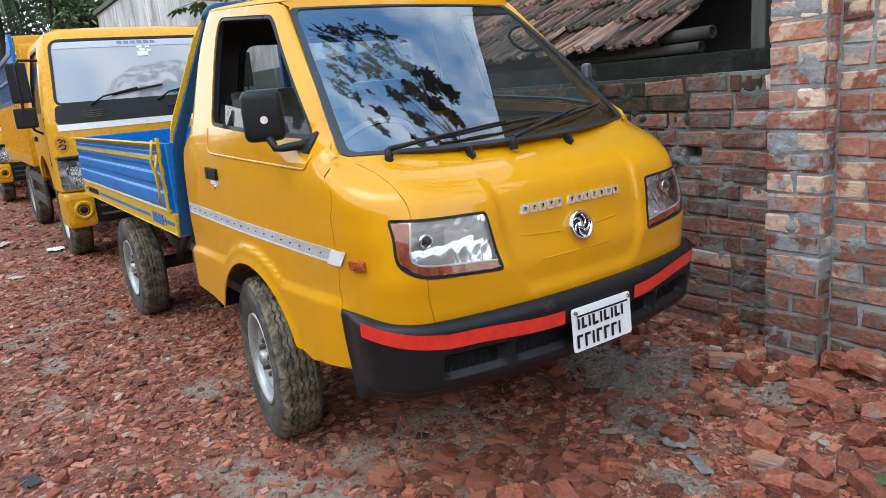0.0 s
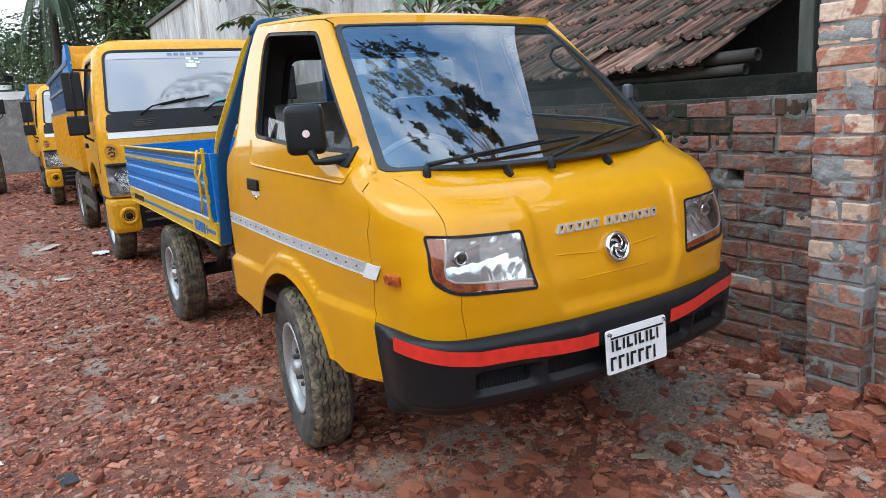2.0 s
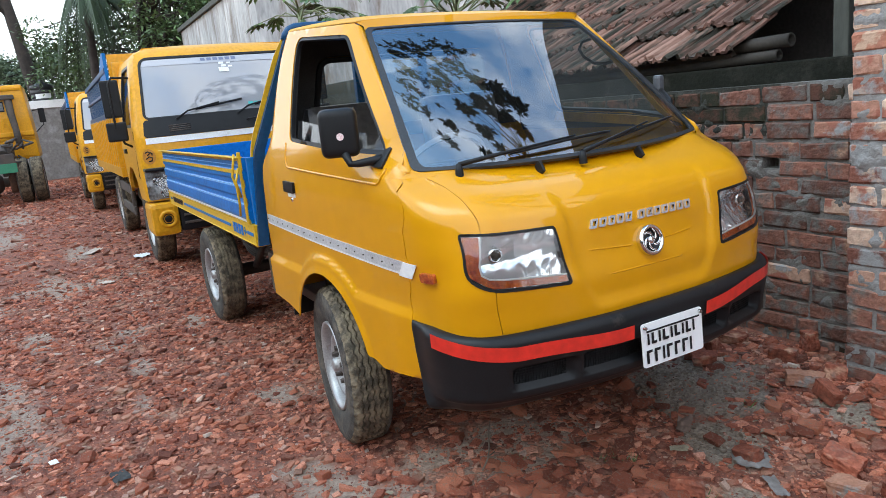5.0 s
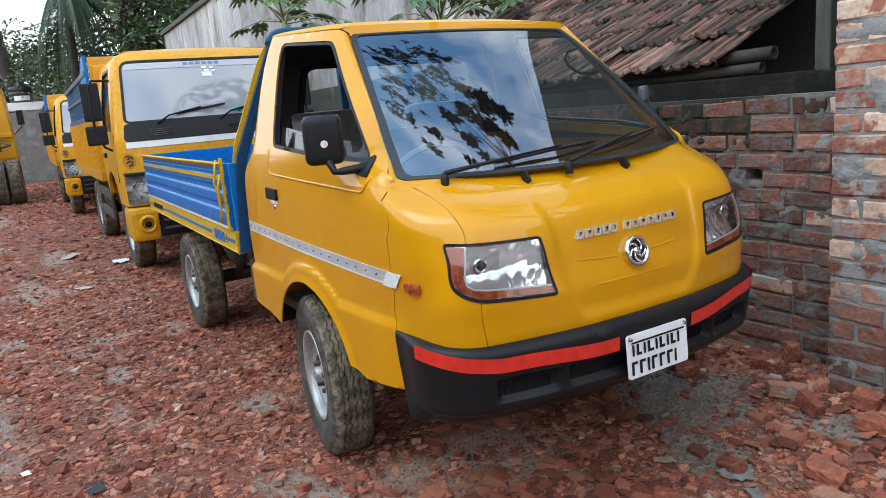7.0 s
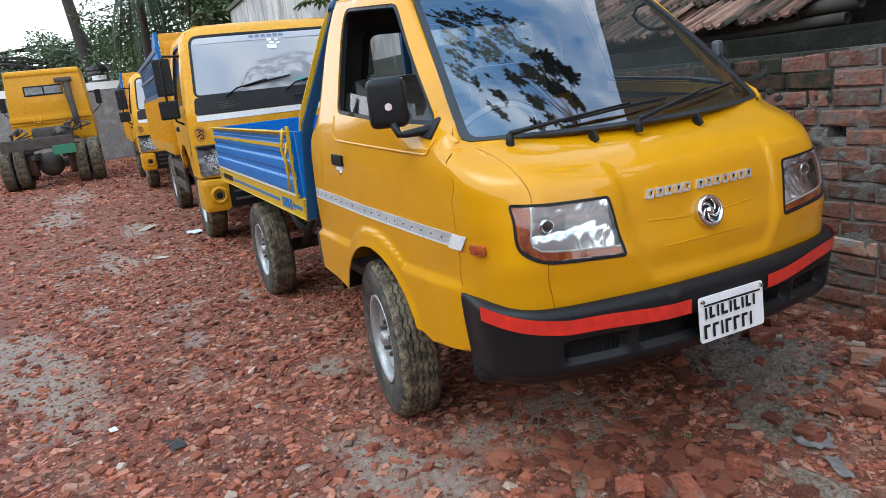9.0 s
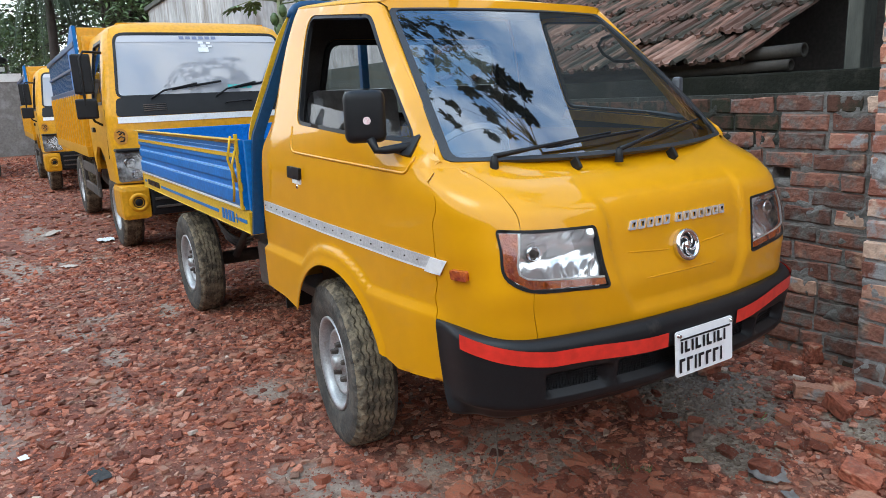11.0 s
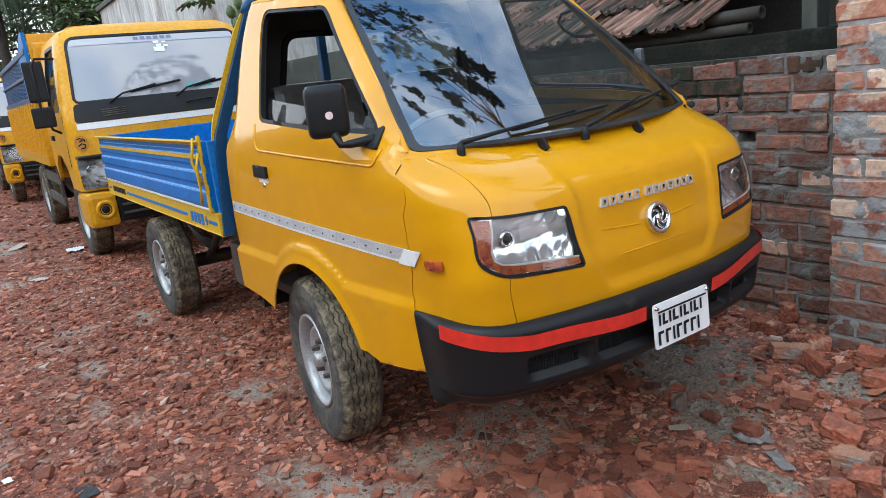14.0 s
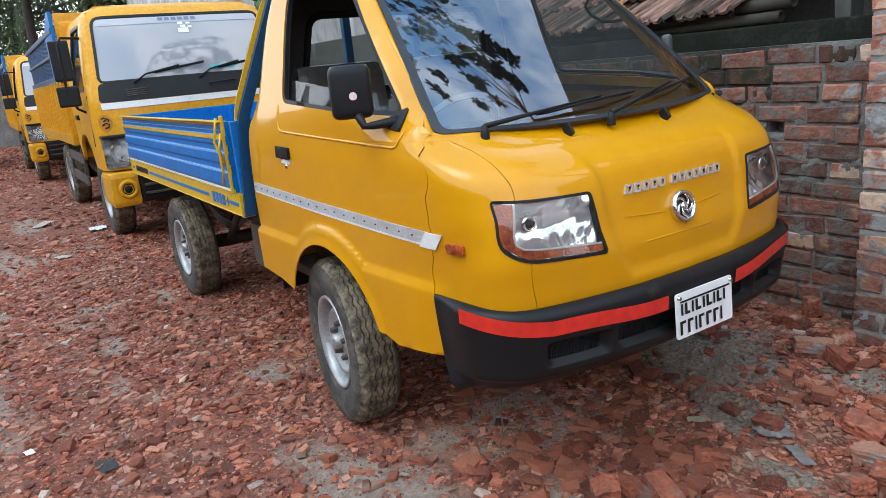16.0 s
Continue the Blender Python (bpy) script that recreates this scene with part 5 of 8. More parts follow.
def build_trim(truck):
    onto = lambda u, z, o=0.0: shell(u, z, o)
    # badge and lettering as plain shapes
    c = shell(0, 0.924, 0.012)
    badge = part("badge", lathe([(0.038, -0.004), (0.040, 0.010), (0.046, 0.013), (0.052, 0.009), (0.054, 0.0), (0.054, -0.012)], "x", 40), CHROME, truck, "round chrome badge", smooth=True, at=Matrix.Translation(c) @ pose(0, 0, 0, 0, -14, 0))
    part("badge_field", lathe([(0.0, 0.001), (0.039, 0.001), (0.041, -0.006)], "x", 32), BLACK_PLASTIC, badge)
    part("badge_hub", lathe([(0.0, 0.009), (0.013, 0.008), (0.015, 0.0)], "x", 20), CHROME, badge, smooth=True)
    for k in range(5):
        arc = [(1.2566 * k + 1.3 * t, 0.016 + 0.023 * t) for t in np.linspace(0, 1, 8)]
        part("badge_arm", tube([(0.004, r * math.cos(w), r * math.sin(w)) for w, r in arc], [0.003, 0.004, 0.0045, 0.0048, 0.0045, 0.004, 0.0034, 0.003], 8), CHROME, badge)
    text = lambda u, z, o: shell(u + 0.35 * (z - 1.015), z, o)
    for n, u0 in ((5, -0.262), (7, -0.032)):
        for k in range(n):
            u = u0 + 0.0415 * k
            frame_line = rounded([(u, 1.0005), (u + 0.030, 1.0005), (u + 0.030, 1.0305), (u, 1.0305)], 0.005)
            thicken(part("letter_bar", patch(frame_line, [shrink(frame_line, 0.0078)], 0.02, lambda a, z: text(a, z, 0.0075)), SILVER, truck), 0.008)
    # creases beside and under the badge
    for pts in (((-0.27, 0.934), (-0.065, 0.917)), ((0.065, 0.917), (0.23, 0.928)), ((-0.19, 0.844), (0.15, 0.844))):
        part("nose_crease", tube([shell(u, z, -0.0012) for u, z in resample(list(pts), 0.02, False)], [0.001] + [0.0034] * (len(resample(list(pts), 0.02, False)) - 2) + [0.001], 6), YELLOW, truck)
    for s in (-1, 1):
        lev = lambda x: 0.9225 + (0.81 - x) * 0.0285
        band = strip(flip(flank([(x, lev(x)) for x in np.linspace(0.815, -0.615, 12)]), s), 0.040, onto, 0.004)
        thicken(part("side_strip", band, ALUMINIUM, truck, "dull aluminium rubbing strip with rivets", smooth=True), 0.003)
        thicken(part("strip_edge", strip(flip(flank([(x, lev(x) - 0.024) for x in np.linspace(0.80, -0.615, 12)]), s), 0.008, onto, 0.003), WHITE_TAPE, truck, smooth=True), 0.002)
        thicken(part("strip_end", strip(flip(flank([(0.885, 0.915), (0.845, 0.915), (0.808, 0.917)]), s), 0.052, onto, 0.006), WHITE_TAPE, truck), 0.003)
        for x in np.arange(0.76, -0.6, -0.075):
            rv = bmesh.new()
            bmesh.ops.create_icosphere(rv, subdivisions=1, radius=0.0035, matrix=Matrix.Translation(shell(s * su(x, 0.93), lev(x), 0.007)))
            part("rivet", rv, STEEL, truck)
        # door handle with chrome lever and lock
        h = flip(rounded(flank([(-0.255, 1.120), (-0.125, 1.117), (-0.125, 1.166), (-0.255, 1.170)]), 0.008), s)
        hd = part("door_handle", patch(h, [], 0.02, lambda u, z: shell(u, z, 0.013)), BLACK_PLASTIC, truck, "black door handle in its recess")
        thicken(hd, 0.014)
        cup = flip(rounded(flank([(-0.225, 1.098), (-0.13, 1.096), (-0.13, 1.118), (-0.225, 1.120)]), 0.006), s)
        thicken(part("handle_cup", patch(cup, [], 0.02, lambda u, z: shell(u, z, 0.004)), WHITE_PAINT, hd), 0.004)
        part("door_lock", lathe([(0.0, 0.0), (0.009, 0.0), (0.011, 0.008)], "y", 14, shell(s * su(-0.178, 1.085), 1.085, 0.004)), CHROME, truck)
    # wipers and washer jets
    def wiper(a, arm_end, blade_a, blade_b):
        base = screen(a, -0.022, 0.012)
        w = part("wiper", lathe([(0, 0.026), (0.010, 0.024), (0.014, 0.0), (0.015, -0.02)], "z", 14, base), BLACK_PLASTIC, truck, "black wiper arm and blade", smooth=True)
        p1 = screen(*arm_end, 0.03)
        part("wiper_arm", tube([base + Vector((0.0, 0, 0.022)), base.lerp(p1, 0.25) + Vector((0.016, 0, 0.02)), p1], [0.009, 0.007, 0.0035], 8), BLACK_PLASTIC, w)
        part("wiper_blade", tube([screen(blade_a[0] + (blade_b[0] - blade_a[0]) * t, blade_a[1] + (blade_b[1] - blade_a[1]) * t, 0.012 + 0.012 * math.sin(math.pi * t)) for t in np.linspace(0, 1, 12)], [0.003] + [0.0055] * 10 + [0.003], 6), BLACK_PLASTIC, w)
    wiper(-0.80, (-0.12, 0.085), (-0.52, 0.045), (0.16, 0.10))
    wiper(-0.145, (0.46, 0.10), (0.10, 0.05), (0.80, 0.115))
    for a in (-0.40, 0.25):
        p = screen(a, -0.05, 0.0)
        part("washer_jet", box(-0.020, 0.016, -0.006, 0.006, -0.01, 0.034, 0.005, Matrix.Translation(p) @ pose(0, 0, 0, 0, -35, 0)), BLACK_PLASTIC, truck)
    # mirrors
    for s in (-1, 1):
        if s < 0:
            arm = tube([upper(0.655, 1.278, s, -0.012), upper(0.645, 1.275, s, 0.010), (0.635, s * 0.80, 1.271), (0.612, s * 0.818, 1.270), (0.596, s * 0.828, 1.308)], [0.017, 0.016, 0.013, 0.012, 0.016], 12)
            plate = [(0.705, 1.252), (0.670, 1.254), (0.606, 1.264), (0.600, 1.280), (0.645, 1.302), (0.668, 1.318)]
            mi = part("door_mirror", arm, BLACK_PLASTIC, truck, "black door mirror with a round pink sticker")
            thicken(part("mirror_bracket", patch(rounded(plate, 0.008), [], 0.03, lambda x, z: upper(x, z, s, 0.012)), BLACK_PLASTIC, mi, smooth=True), 0.014)
            add = bmesh.new()
            add_box(add, -0.036, 0.036, -0.070, 0.070, -0.087, 0.087, 0.0)
            for v in add.verts:
                if v.co.x > 0:
                    v.co.y *= 0.93
                    v.co.z *= 0.95
            bmesh.ops.bevel(add, geom=add.edges[:], offset=0.028, segments=5, profile=0.55, affect="EDGES")
            part("mirror_shell", add, BLACK_PLASTIC, mi, smooth=True, at=pose(0.568, s * 0.83, 1.379, 0, 0, -24))
            st = bmesh.new()
            bmesh.ops.create_circle(st, cap_ends=True, segments=20, radius=0.0125)
            part("round_sticker", st, surface("pink_sticker", (0.75, 0.42, 0.45), 0.4, other=(0.8, 0.75, 0.72), scale=60, amount=0.5, fine=200, bump=0), mi, at=pose(0.568, s * 0.83, 1.379, 0, 0, -24) @ pose(0.0370, 0.004, -0.012, 0, 90, 0))
            part("mirror_glass", box(-0.041, -0.037, -0.060, 0.060, -0.082, 0.082, 0.001), CHROME, mi, at=pose(0.568, s * 0.83, 1.379, 0, 0, -24))
        else:
            mi = part("door_mirror", tube([upper(0.62, 1.30, s, 0.0), (0.53, s * 0.82, 1.35), (0.45, s * 0.845, 1.40)], 0.014, 8), BLACK_PLASTIC, truck, "dark door mirror beyond the windscreen")
            part("mirror_shell", box(-0.02, 0.02, -0.026, 0.026, -0.042, 0.042, 0.015), GREY_TRIM, mi, at=pose(0.435, s * 0.85, 1.43, 0, 0, 20))


def build_bed(truck):
    """The blue drop-side load bed on its own yellow sill frame."""
    F, Rr, Hh, LO, HI = -0.705, -3.55, 0.865, 0.925, 1.268
    bed = part("load_bed", box(Rr, F, -Hh + 0.03, Hh - 0.03, 0.865, 0.925, 0.006), BLUE, truck, "blue drop-side steel load bed with yellow trim")
    part("bed_cross_beam", box(Rr, F, -0.5, 0.5, 0.74, 0.86, 0.01), STEEL, bed)
    for s in (-1, 1):
        # pressed side board: shallow horizontal ribs
        prof = [(LO, 0.0), (LO + 0.012, 0.0), (LO + 0.028, 0.010), (LO + 0.090, 0.010), (LO + 0.104, 0.0), (LO + 0.128, 0.0), (LO + 0.142, 0.010), (LO + 0.186, 0.010), (LO + 0.200, 0.0), (LO + 0.222, 0.0), (LO + 0.236, 0.010), (LO + 0.270, 0.010), (LO + 0.283, 0.004), (HI, 0.004), (HI, -0.028), (LO, -0.028)]
        b = bmesh.new()
        ends = [[b.verts.new((x, s * (Hh + o), z)) for z, o in prof] for x in np.linspace(Rr, F - 0.05, 24)]
        for p, q in zip(ends, ends[1:]):
            for i in range(len(prof)):
                b.faces.new([p[i], q[i], q[(i + 1) % len(prof)], p[(i + 1) % len(prof)]])
        b.faces.new(ends[0])
        b.faces.new(ends[-1][::-1])
        bmesh.ops.recalc_face_normals(b, faces=b.faces[:])
        board = part("side_board", b, BLUE, bed)
        for z, w, mt, o in ((LO + 0.006, 0.012, WHITE_PAINT, 0.002), (LO + 0.097, 0.008, STRIPE_BLUE, 0.0075), (LO + 0.193, 0.008, STRIPE_BLUE, 0.0075), (HI - 0.075, 0.020, YELLOW_TRIM, 0.012), (HI - 0.008, 0.018, YELLOW_TRIM, 0.0065), (HI - 0.040, 0.004, STRIPE_BLUE, 0.006)):
            part("painted_line", box(Rr + 0.01, F - 0.055, s * (Hh + o) - 0.0015, s * (Hh + o) + 0.0015, z - w / 2, z + w / 2), mt, board)
        part("top_edge", box(Rr, F - 0.05, s * Hh - 0.036, s * Hh + 0.004, HI, HI + 0.006, 0.002), YELLOW_TRIM, board)
        # sill rail under the board with bars for the lettering
        rail = part("sill_rail", box(Rr, F + 0.02, s * (Hh - 0.05), s * (Hh + 0.003), 0.815, LO - 0.004, 0.006), YELLOW_TRIM, bed)
        for x0, x1 in ((-3.50, -3.42), (-2.85, -1.26), (-0.87, -0.74)):
            part("blue_line", box(x0, x1, s * (Hh + 0.005) - 0.001, s * (Hh + 0.005) + 0.001, 0.858, 0.876), BLUE, rail)
        for k in range(4):
            part("letter_bar", box(-1.19 + k * 0.062, -1.147 + k * 0.062, s * (Hh + 0.005) - 0.001, s * (Hh + 0.005) + 0.001, 0.838, 0.895), BLUE, rail)
        part("letter_bar", box(-0.94, -0.885, s * (Hh + 0.005) - 0.001, s * (Hh + 0.005) + 0.001, 0.862, 0.872), BLUE, rail)
        part("letter_bar", box(-0.918, -0.908, s * (Hh + 0.005) - 0.001, s * (Hh + 0.005) + 0.001, 0.843, 0.891), BLUE, rail)
        for k in range(9):
            part("letter_bar", box(-3.36 + k * 0.052, -3.325 + k * 0.052, s * (Hh + 0.005) - 0.001, s * (Hh + 0.005) + 0.001, 0.846, 0.888), BUMPER_GREY, rail)
        # drop-side latch: post, rope-like hook and handle
        post = part("latch_post", box(F - 0.075, F - 0.05, s * (Hh + 0.012) - 0.008, s * (Hh + 0.012) + 0.008, LO + 0.0, HI + 0.03, 0.004), YELLOW_TRIM, bed)
        part("latch_hook", tube([(F - 0.085, s * (Hh + 0.03), HI + 0.02), (F - 0.07, s * (Hh + 0.045), HI - 0.03), (F - 0.10, s * (Hh + 0.05), HI - 0.09), (F - 0.06, s * (Hh + 0.045), HI - 0.15), (F - 0.075, s * (Hh + 0.04), HI - 0.24), (F - 0.10, s * (Hh + 0.04), HI - 0.30)], 0.0065, 8), YELLOW_TRIM, post)
        part("latch_handle", tube([(F - 0.055, s * (Hh + 0.025), HI - 0.05), (F - 0.04, s * (Hh + 0.05), HI - 0.12), (F - 0.058, s * (Hh + 0.03), HI - 0.20)], 0.006, 8), YELLOW_TRIM, post)
        # slanting front post beside the cab
        def at(t, dx, dy):
            lo, hi = Vector((F + 0.015, s * 0.862, 0.815)), Vector((F + 0.055, s * 0.588, 1.835))
            kink = Vector((F + 0.015, s * 0.822, 1.275))
            p = lo.lerp(kink, t / 0.45) if t < 0.45 else kink.lerp(hi, (t - 0.45) / 0.55)
            return p + Vector((dx, s * dy, 0))
        pb = bmesh.new()
        rows = []
        for t in np.linspace(0, 1, 18):
            rows.append([pb.verts.new(at(t, dx, dy)) for dx, dy in ((-0.014, 0.004), (0.024, 0.004), (0.024, -0.05), (-0.014, -0.05))])
        for p, q in zip(rows, rows[1:]):
            for i in range(4):
                pb.faces.new([p[i], p[(i + 1) % 4], q[(i + 1) % 4], q[i]])
        pb.faces.new(rows[0][::-1])
        pb.faces.new(rows[-1])
        bmesh.ops.recalc_face_normals(pb, faces=pb.faces[:])
        hp = part("headboard_post", pb, BLUE_DARK, bed, "dark blue slanting headboard post")
        yb = bmesh.new()
        rows = [[yb.verts.new(at(t, -0.012, dy)) for dy in (0.002, 0.008 + 0.022 * smooth01(0.40, 0.56, t) * smooth01(1.04, 0.9, t))] for t in np.linspace(0, 1, 24)]
        for p, q in zip(rows, rows[1:]):
            yb.faces.new([p[0], p[1], q[1], q[0]])
        thicken(part("yellow_edge", yb, YELLOW_TRIM, hp), 0.006)
    # headboard: arched top tube, two uprights, solid foot
    bend = [(-0.588, 1.825), (-0.580, 1.850), (-0.560, 1.873), (-0.53, 1.885), (-0.47, 1.890)]
    part("headboard_top", tube([(F + 0.055, y, z) for y, z in bend] + [(F + 0.055, -y, z) for y, z in bend[::-1]], 0.020, 10), BLUE_DARK, bed)
    part("headboard_panel", box(F - 0.01, F + 0.02, -0.86, 0.86, 0.92, 1.27, 0.004), BLUE, bed)
    for y in (-0.20, 0.20):
        part("headboard_upright", box(F - 0.005, F + 0.03, y - 0.02, y + 0.02, 1.26, 1.885, 0.004), BLUE_DARK, bed)
    # tailgate and inner ribs of the boards
    part("tailgate", box(Rr - 0.03, Rr, -Hh + 0.01, Hh - 0.01, LO, HI, 0.006), BLUE, bed)
    for x in np.arange(Rr + 0.30, F - 0.2, 0.50):
        part("inner_rib", box(x - 0.02, x + 0.02, Hh - 0.055, Hh - 0.028, LO, HI - 0.03, 0.004), BLUE, bed)
    for z in (LO + 0.03, (LO + HI) / 2, HI - 0.05):
        part("inner_rail", box(Rr + 0.03, F - 0.03, Hh - 0.046, Hh - 0.028, z - 0.016, z + 0.016, 0.004), BLUE_DARK, bed)
    for y in (-0.55, 0.0, 0.55):
        part("inner_rib", box(Rr, Rr + 0.025, y - 0.02, y + 0.02, LO, HI - 0.03, 0.004), BLUE, bed)
    for s in (-1, 1):
        for k in range(4):
            n = 0.52 - 0.09 * k
            part("leaf_spring", tube([(-2.51 + n * t, s * 0.46, 0.47 - 0.018 * k + 0.10 * (n * t / 0.52) ** 2) for t in np.linspace(-1, 1, 9)], 0.012, 6), STEEL, truck)
        part("shock_absorber", tube([(-2.30, s * 0.52, 0.38), (-2.05, s * 0.42, 0.74)], 0.026, 10), STEEL, truck)
    part("brake_hose", tube([(-0.95, -0.60, 0.72), (-1.05, -0.70, 0.60), (-1.15, -0.66, 0.50), (-1.30, -0.52, 0.56)], 0.012, 6), BLACK_PLASTIC, truck)
    part("wiring_loom", tube([(-0.76, -0.72, 0.82), (-0.80, -0.76, 0.70), (-0.92, -0.70, 0.64), (-1.10, -0.55, 0.72)], 0.010, 6), BLACK_PLASTIC, truck)
    part("mud_flap", box(-0.66, -0.645, -0.74, -0.52, 0.42, 0.72, 0.003), BLACK_PLASTIC, truck)
    part("battery_box", box(-1.12, -0.80, -0.72, -0.46, 0.46, 0.70, 0.02), STEEL, truck)
    part("fuel_tank", box(-1.75, -1.20, 0.42, 0.76, 0.42, 0.68, 0.05), STEEL, truck)
    part("exhaust_pipe", tube([(0.2, 0.2, 0.40), (-1.0, 0.22, 0.42), (-2.2, 0.25, 0.45)], 0.028, 8), RUST, truck)


pickup = thing("pickup_truck", "yellow pickup truck with blue drop-side bed on brick rubble", "truck")
build_cab(pickup)
build_lamps(pickup)
build_bumper(pickup)
build_trim(pickup)
build_bed(pickup)
wheel(pickup, -0.006, -0.695, 0.330, -1, -7.0)
wheel(pickup, 0.0, 0.665, 0.335, 1, -7.0)
wheel(pickup, -2.51, -0.73, 0.335, -1)
wheel(pickup, -2.51, 0.73, 0.335, 1)


# ---- the larger trucks behind ----
def truck_front(y, z, off=0.0):
    x = curved([(0.4, 0.02), (0.75, 0.03), (1.0, 0.0), (1.37, -0.03), (1.55, -0.09), (2.13, -0.34), (2.22, -0.42), (2.27, -0.58)], z)
    return Vector((x - 0.13 * abs(y / 0.97) ** 4 + off, y, z))


def truck_half(z):
    return curved([(0.4, 0.965), (1.3, 0.975), (1.6, 0.955), (2.1, 0.875), (2.2, 0.84), (2.27, 0.70)], z)


def truck_side(x, z, s, off=0.0):
    front = truck_front(0, z).x
    return Vector((x, s * (truck_half(z) + off - 0.10 * smooth01(0.22, 0.0, front - x)), z))


def mirror_on(parent, x, y, z, w, h):
    m = part("side_mirror", box(-0.03, 0.03, -w / 2, w / 2, -h / 2, h / 2, 0.02), BLACK_PLASTIC, parent, "black side mirror on a bent tube", at=pose(x, y, z, 0, 0, -12))
    return m


def big_truck(name, label, at, group, tipper=True):
    """A forward-control truck with its front at x = 0 and a ribbed tipping body."""
    T = thing(name, label, "truck", group, at=at)
    screen_hole = rounded([(-0.86, 1.555), (0.86, 1.555), (0.79, 2.145), (-0.79, 2.145)], [0.06, 0.06, 0.09, 0.09])
    front = [(-0.93, 0.76), (0.93, 0.76), (0.935, 1.3), (0.92, 1.55), (0.84, 2.13), (0.80, 2.2), (0.66, 2.27), (-0.66, 2.27), (-0.80, 2.2), (-0.84, 2.13), (-0.92, 1.55), (-0.935, 1.3)]
    thicken(part("cab_front", patch(front, [screen_hole], 0.07, truck_front), YELLOW_OLD, T, smooth=True), 0.02)
    for s in (-1, 1):
        so = [(truck_front(s * 0.93, 0.76).x, 0.76), (truck_front(s * 0.935, 1.3).x, 1.3), (truck_front(s * 0.92, 1.55).x, 1.55), (truck_front(s * 0.84, 2.13).x, 2.13), (truck_front(s * 0.66, 2.27).x - 0.05, 2.27), (-1.62, 2.27), (-1.65, 0.95), (-1.52, 0.78), (-1.44, 0.97), (-1.22, 1.07), (-0.98, 1.07), (-0.74, 0.97), (-0.62, 0.76)]
        win = rounded([(-0.42, 1.50), (-1.22, 1.50), (-1.22, 2.10), (-0.62, 2.10)], 0.05)
        pan = part("cab_side", patch(so, [win], 0.07, lambda x, z, s=s: truck_side(x, z, s), centre=(-0.8, 0, 1.3)), YELLOW_OLD, T, smooth=True)
        thicken(pan, 0.03)
        thicken(part("window_seal", patch(shrink(win, -0.01), [shrink(win, 0.02)], 0.05, lambda x, z, s=s: truck_side(x, z, s, 0.002), centre=(-0.8, 0, 1.3)), BLACK_PLASTIC, pan), 0.02)
        g = part("door_glass", patch(win, [], 0.1, lambda x, z, s=s: truck_side(x, z, s, -0.015), centre=(-0.8, 0, 1.3)), GLASS, pan)
        g.visible_shadow = False
        part("door_seam", tube([truck_side(-0.30, 1.45, s, 0.001), truck_side(-0.38, 0.98, s, 0.001)], 0.005, 5), BLACK_PLASTIC, pan)
        part("door_handle", box(-1.28, -1.14, s * 0.985 - 0.015, s * 0.985 + 0.015, 1.22, 1.27, 0.008), BLACK_PLASTIC, pan)
        disc = [(s * 0.885 + 0.058 * math.cos(t), 1.195 + 0.075 * math.sin(t)) for t in np.linspace(0, 2 * math.pi, 20, endpoint=False)]
        emblem = part("painted_disc", patch(disc, [], 0.02, lambda y, z: truck_front(y, z, 0.004), centre=(-1, 0, 1.2)), OCHRE, pan, "ochre disc with a black painted emblem", smooth=True)
        for curl in (((-0.03, 0.04), (-0.005, 0.05), (0.01, 0.03), (-0.015, 0.015)), ((-0.03, -0.02), (0.0, 0.0), (0.028, -0.012), (0.02, -0.04), (-0.01, -0.045)), ((0.01, 0.045), (0.03, 0.03), (0.026, 0.012))):
            part("black_emblem", tube([truck_front(s * 0.885 + dy, 1.195 + dz, 0.006) for dy, dz in curl], 0.0065, 5), BLACK_PLASTIC, emblem)
        # lamp cluster, bumper corner, fog lamp
        lamp = rounded([(s * 0.955, 1.06), (s * 0.74, 1.05), (s * 0.66, 0.79), (s * 0.955, 0.77)], 0.03)
        lm = part("headlamp", patch(lamp, [], 0.02, lambda y, z: truck_front(y, z, 0.008 + 0.008 * noise.noise((y * 16, z * 16, 3.0))), centre=(-1, 0, 0.9)), LAMP_FACE, T, "clear headlamp cluster", smooth=True)
        ln = part("lamp_lens", patch(lamp, [], 0.05, lambda y, z: truck_front(y, z, 0.03), centre=(-1, 0, 0.9)), LENS, lm, smooth=True)
        ln.visible_shadow = False
        for zz in (0.84, 0.95):
            part("lamp_bowl", lathe([(0.05, 0.022), (0.035, 0.0), (0.012, -0.01), (0.010, 0.004), (0.0, 0.006)], "x", 18, truck_front(s * (0.80 + 0.05 * (zz > 0.9)), zz, 0.008)), CHROME, lm, smooth=True)
        part("lamp_visor", box(-0.16, 0.03, s * 0.80 - 0.16, s * 0.80 + 0.16, 1.055, 1.085, 0.012), BLACK_PLASTIC, lm)
        bc = part("bumper_corner", box(-0.42, 0.06, min(s * 0.72, s * 0.98), max(s * 0.72, s * 0.98), 0.42, 0.745, 0.05), YELLOW_OLD, T)
        part("fog_lamp_ring", lathe([(0.050, -0.004), (0.056, 0.010), (0.072, 0.016), (0.088, 0.006), (0.092, -0.03)], "x", 28, (0.062, s * 0.83, 0.585)), YELLOW_OLD, bc, smooth=True)
        part("fog_lamp", lathe([(0.0, 0.006), (0.030, 0.002), (0.042, -0.006), (0.044, 0.002), (0.052, 0.0), (0.052, -0.02)], "x", 24, (0.062, s * 0.83, 0.585)), BLACK_PLASTIC, bc, "dark round fog lamp", smooth=True)
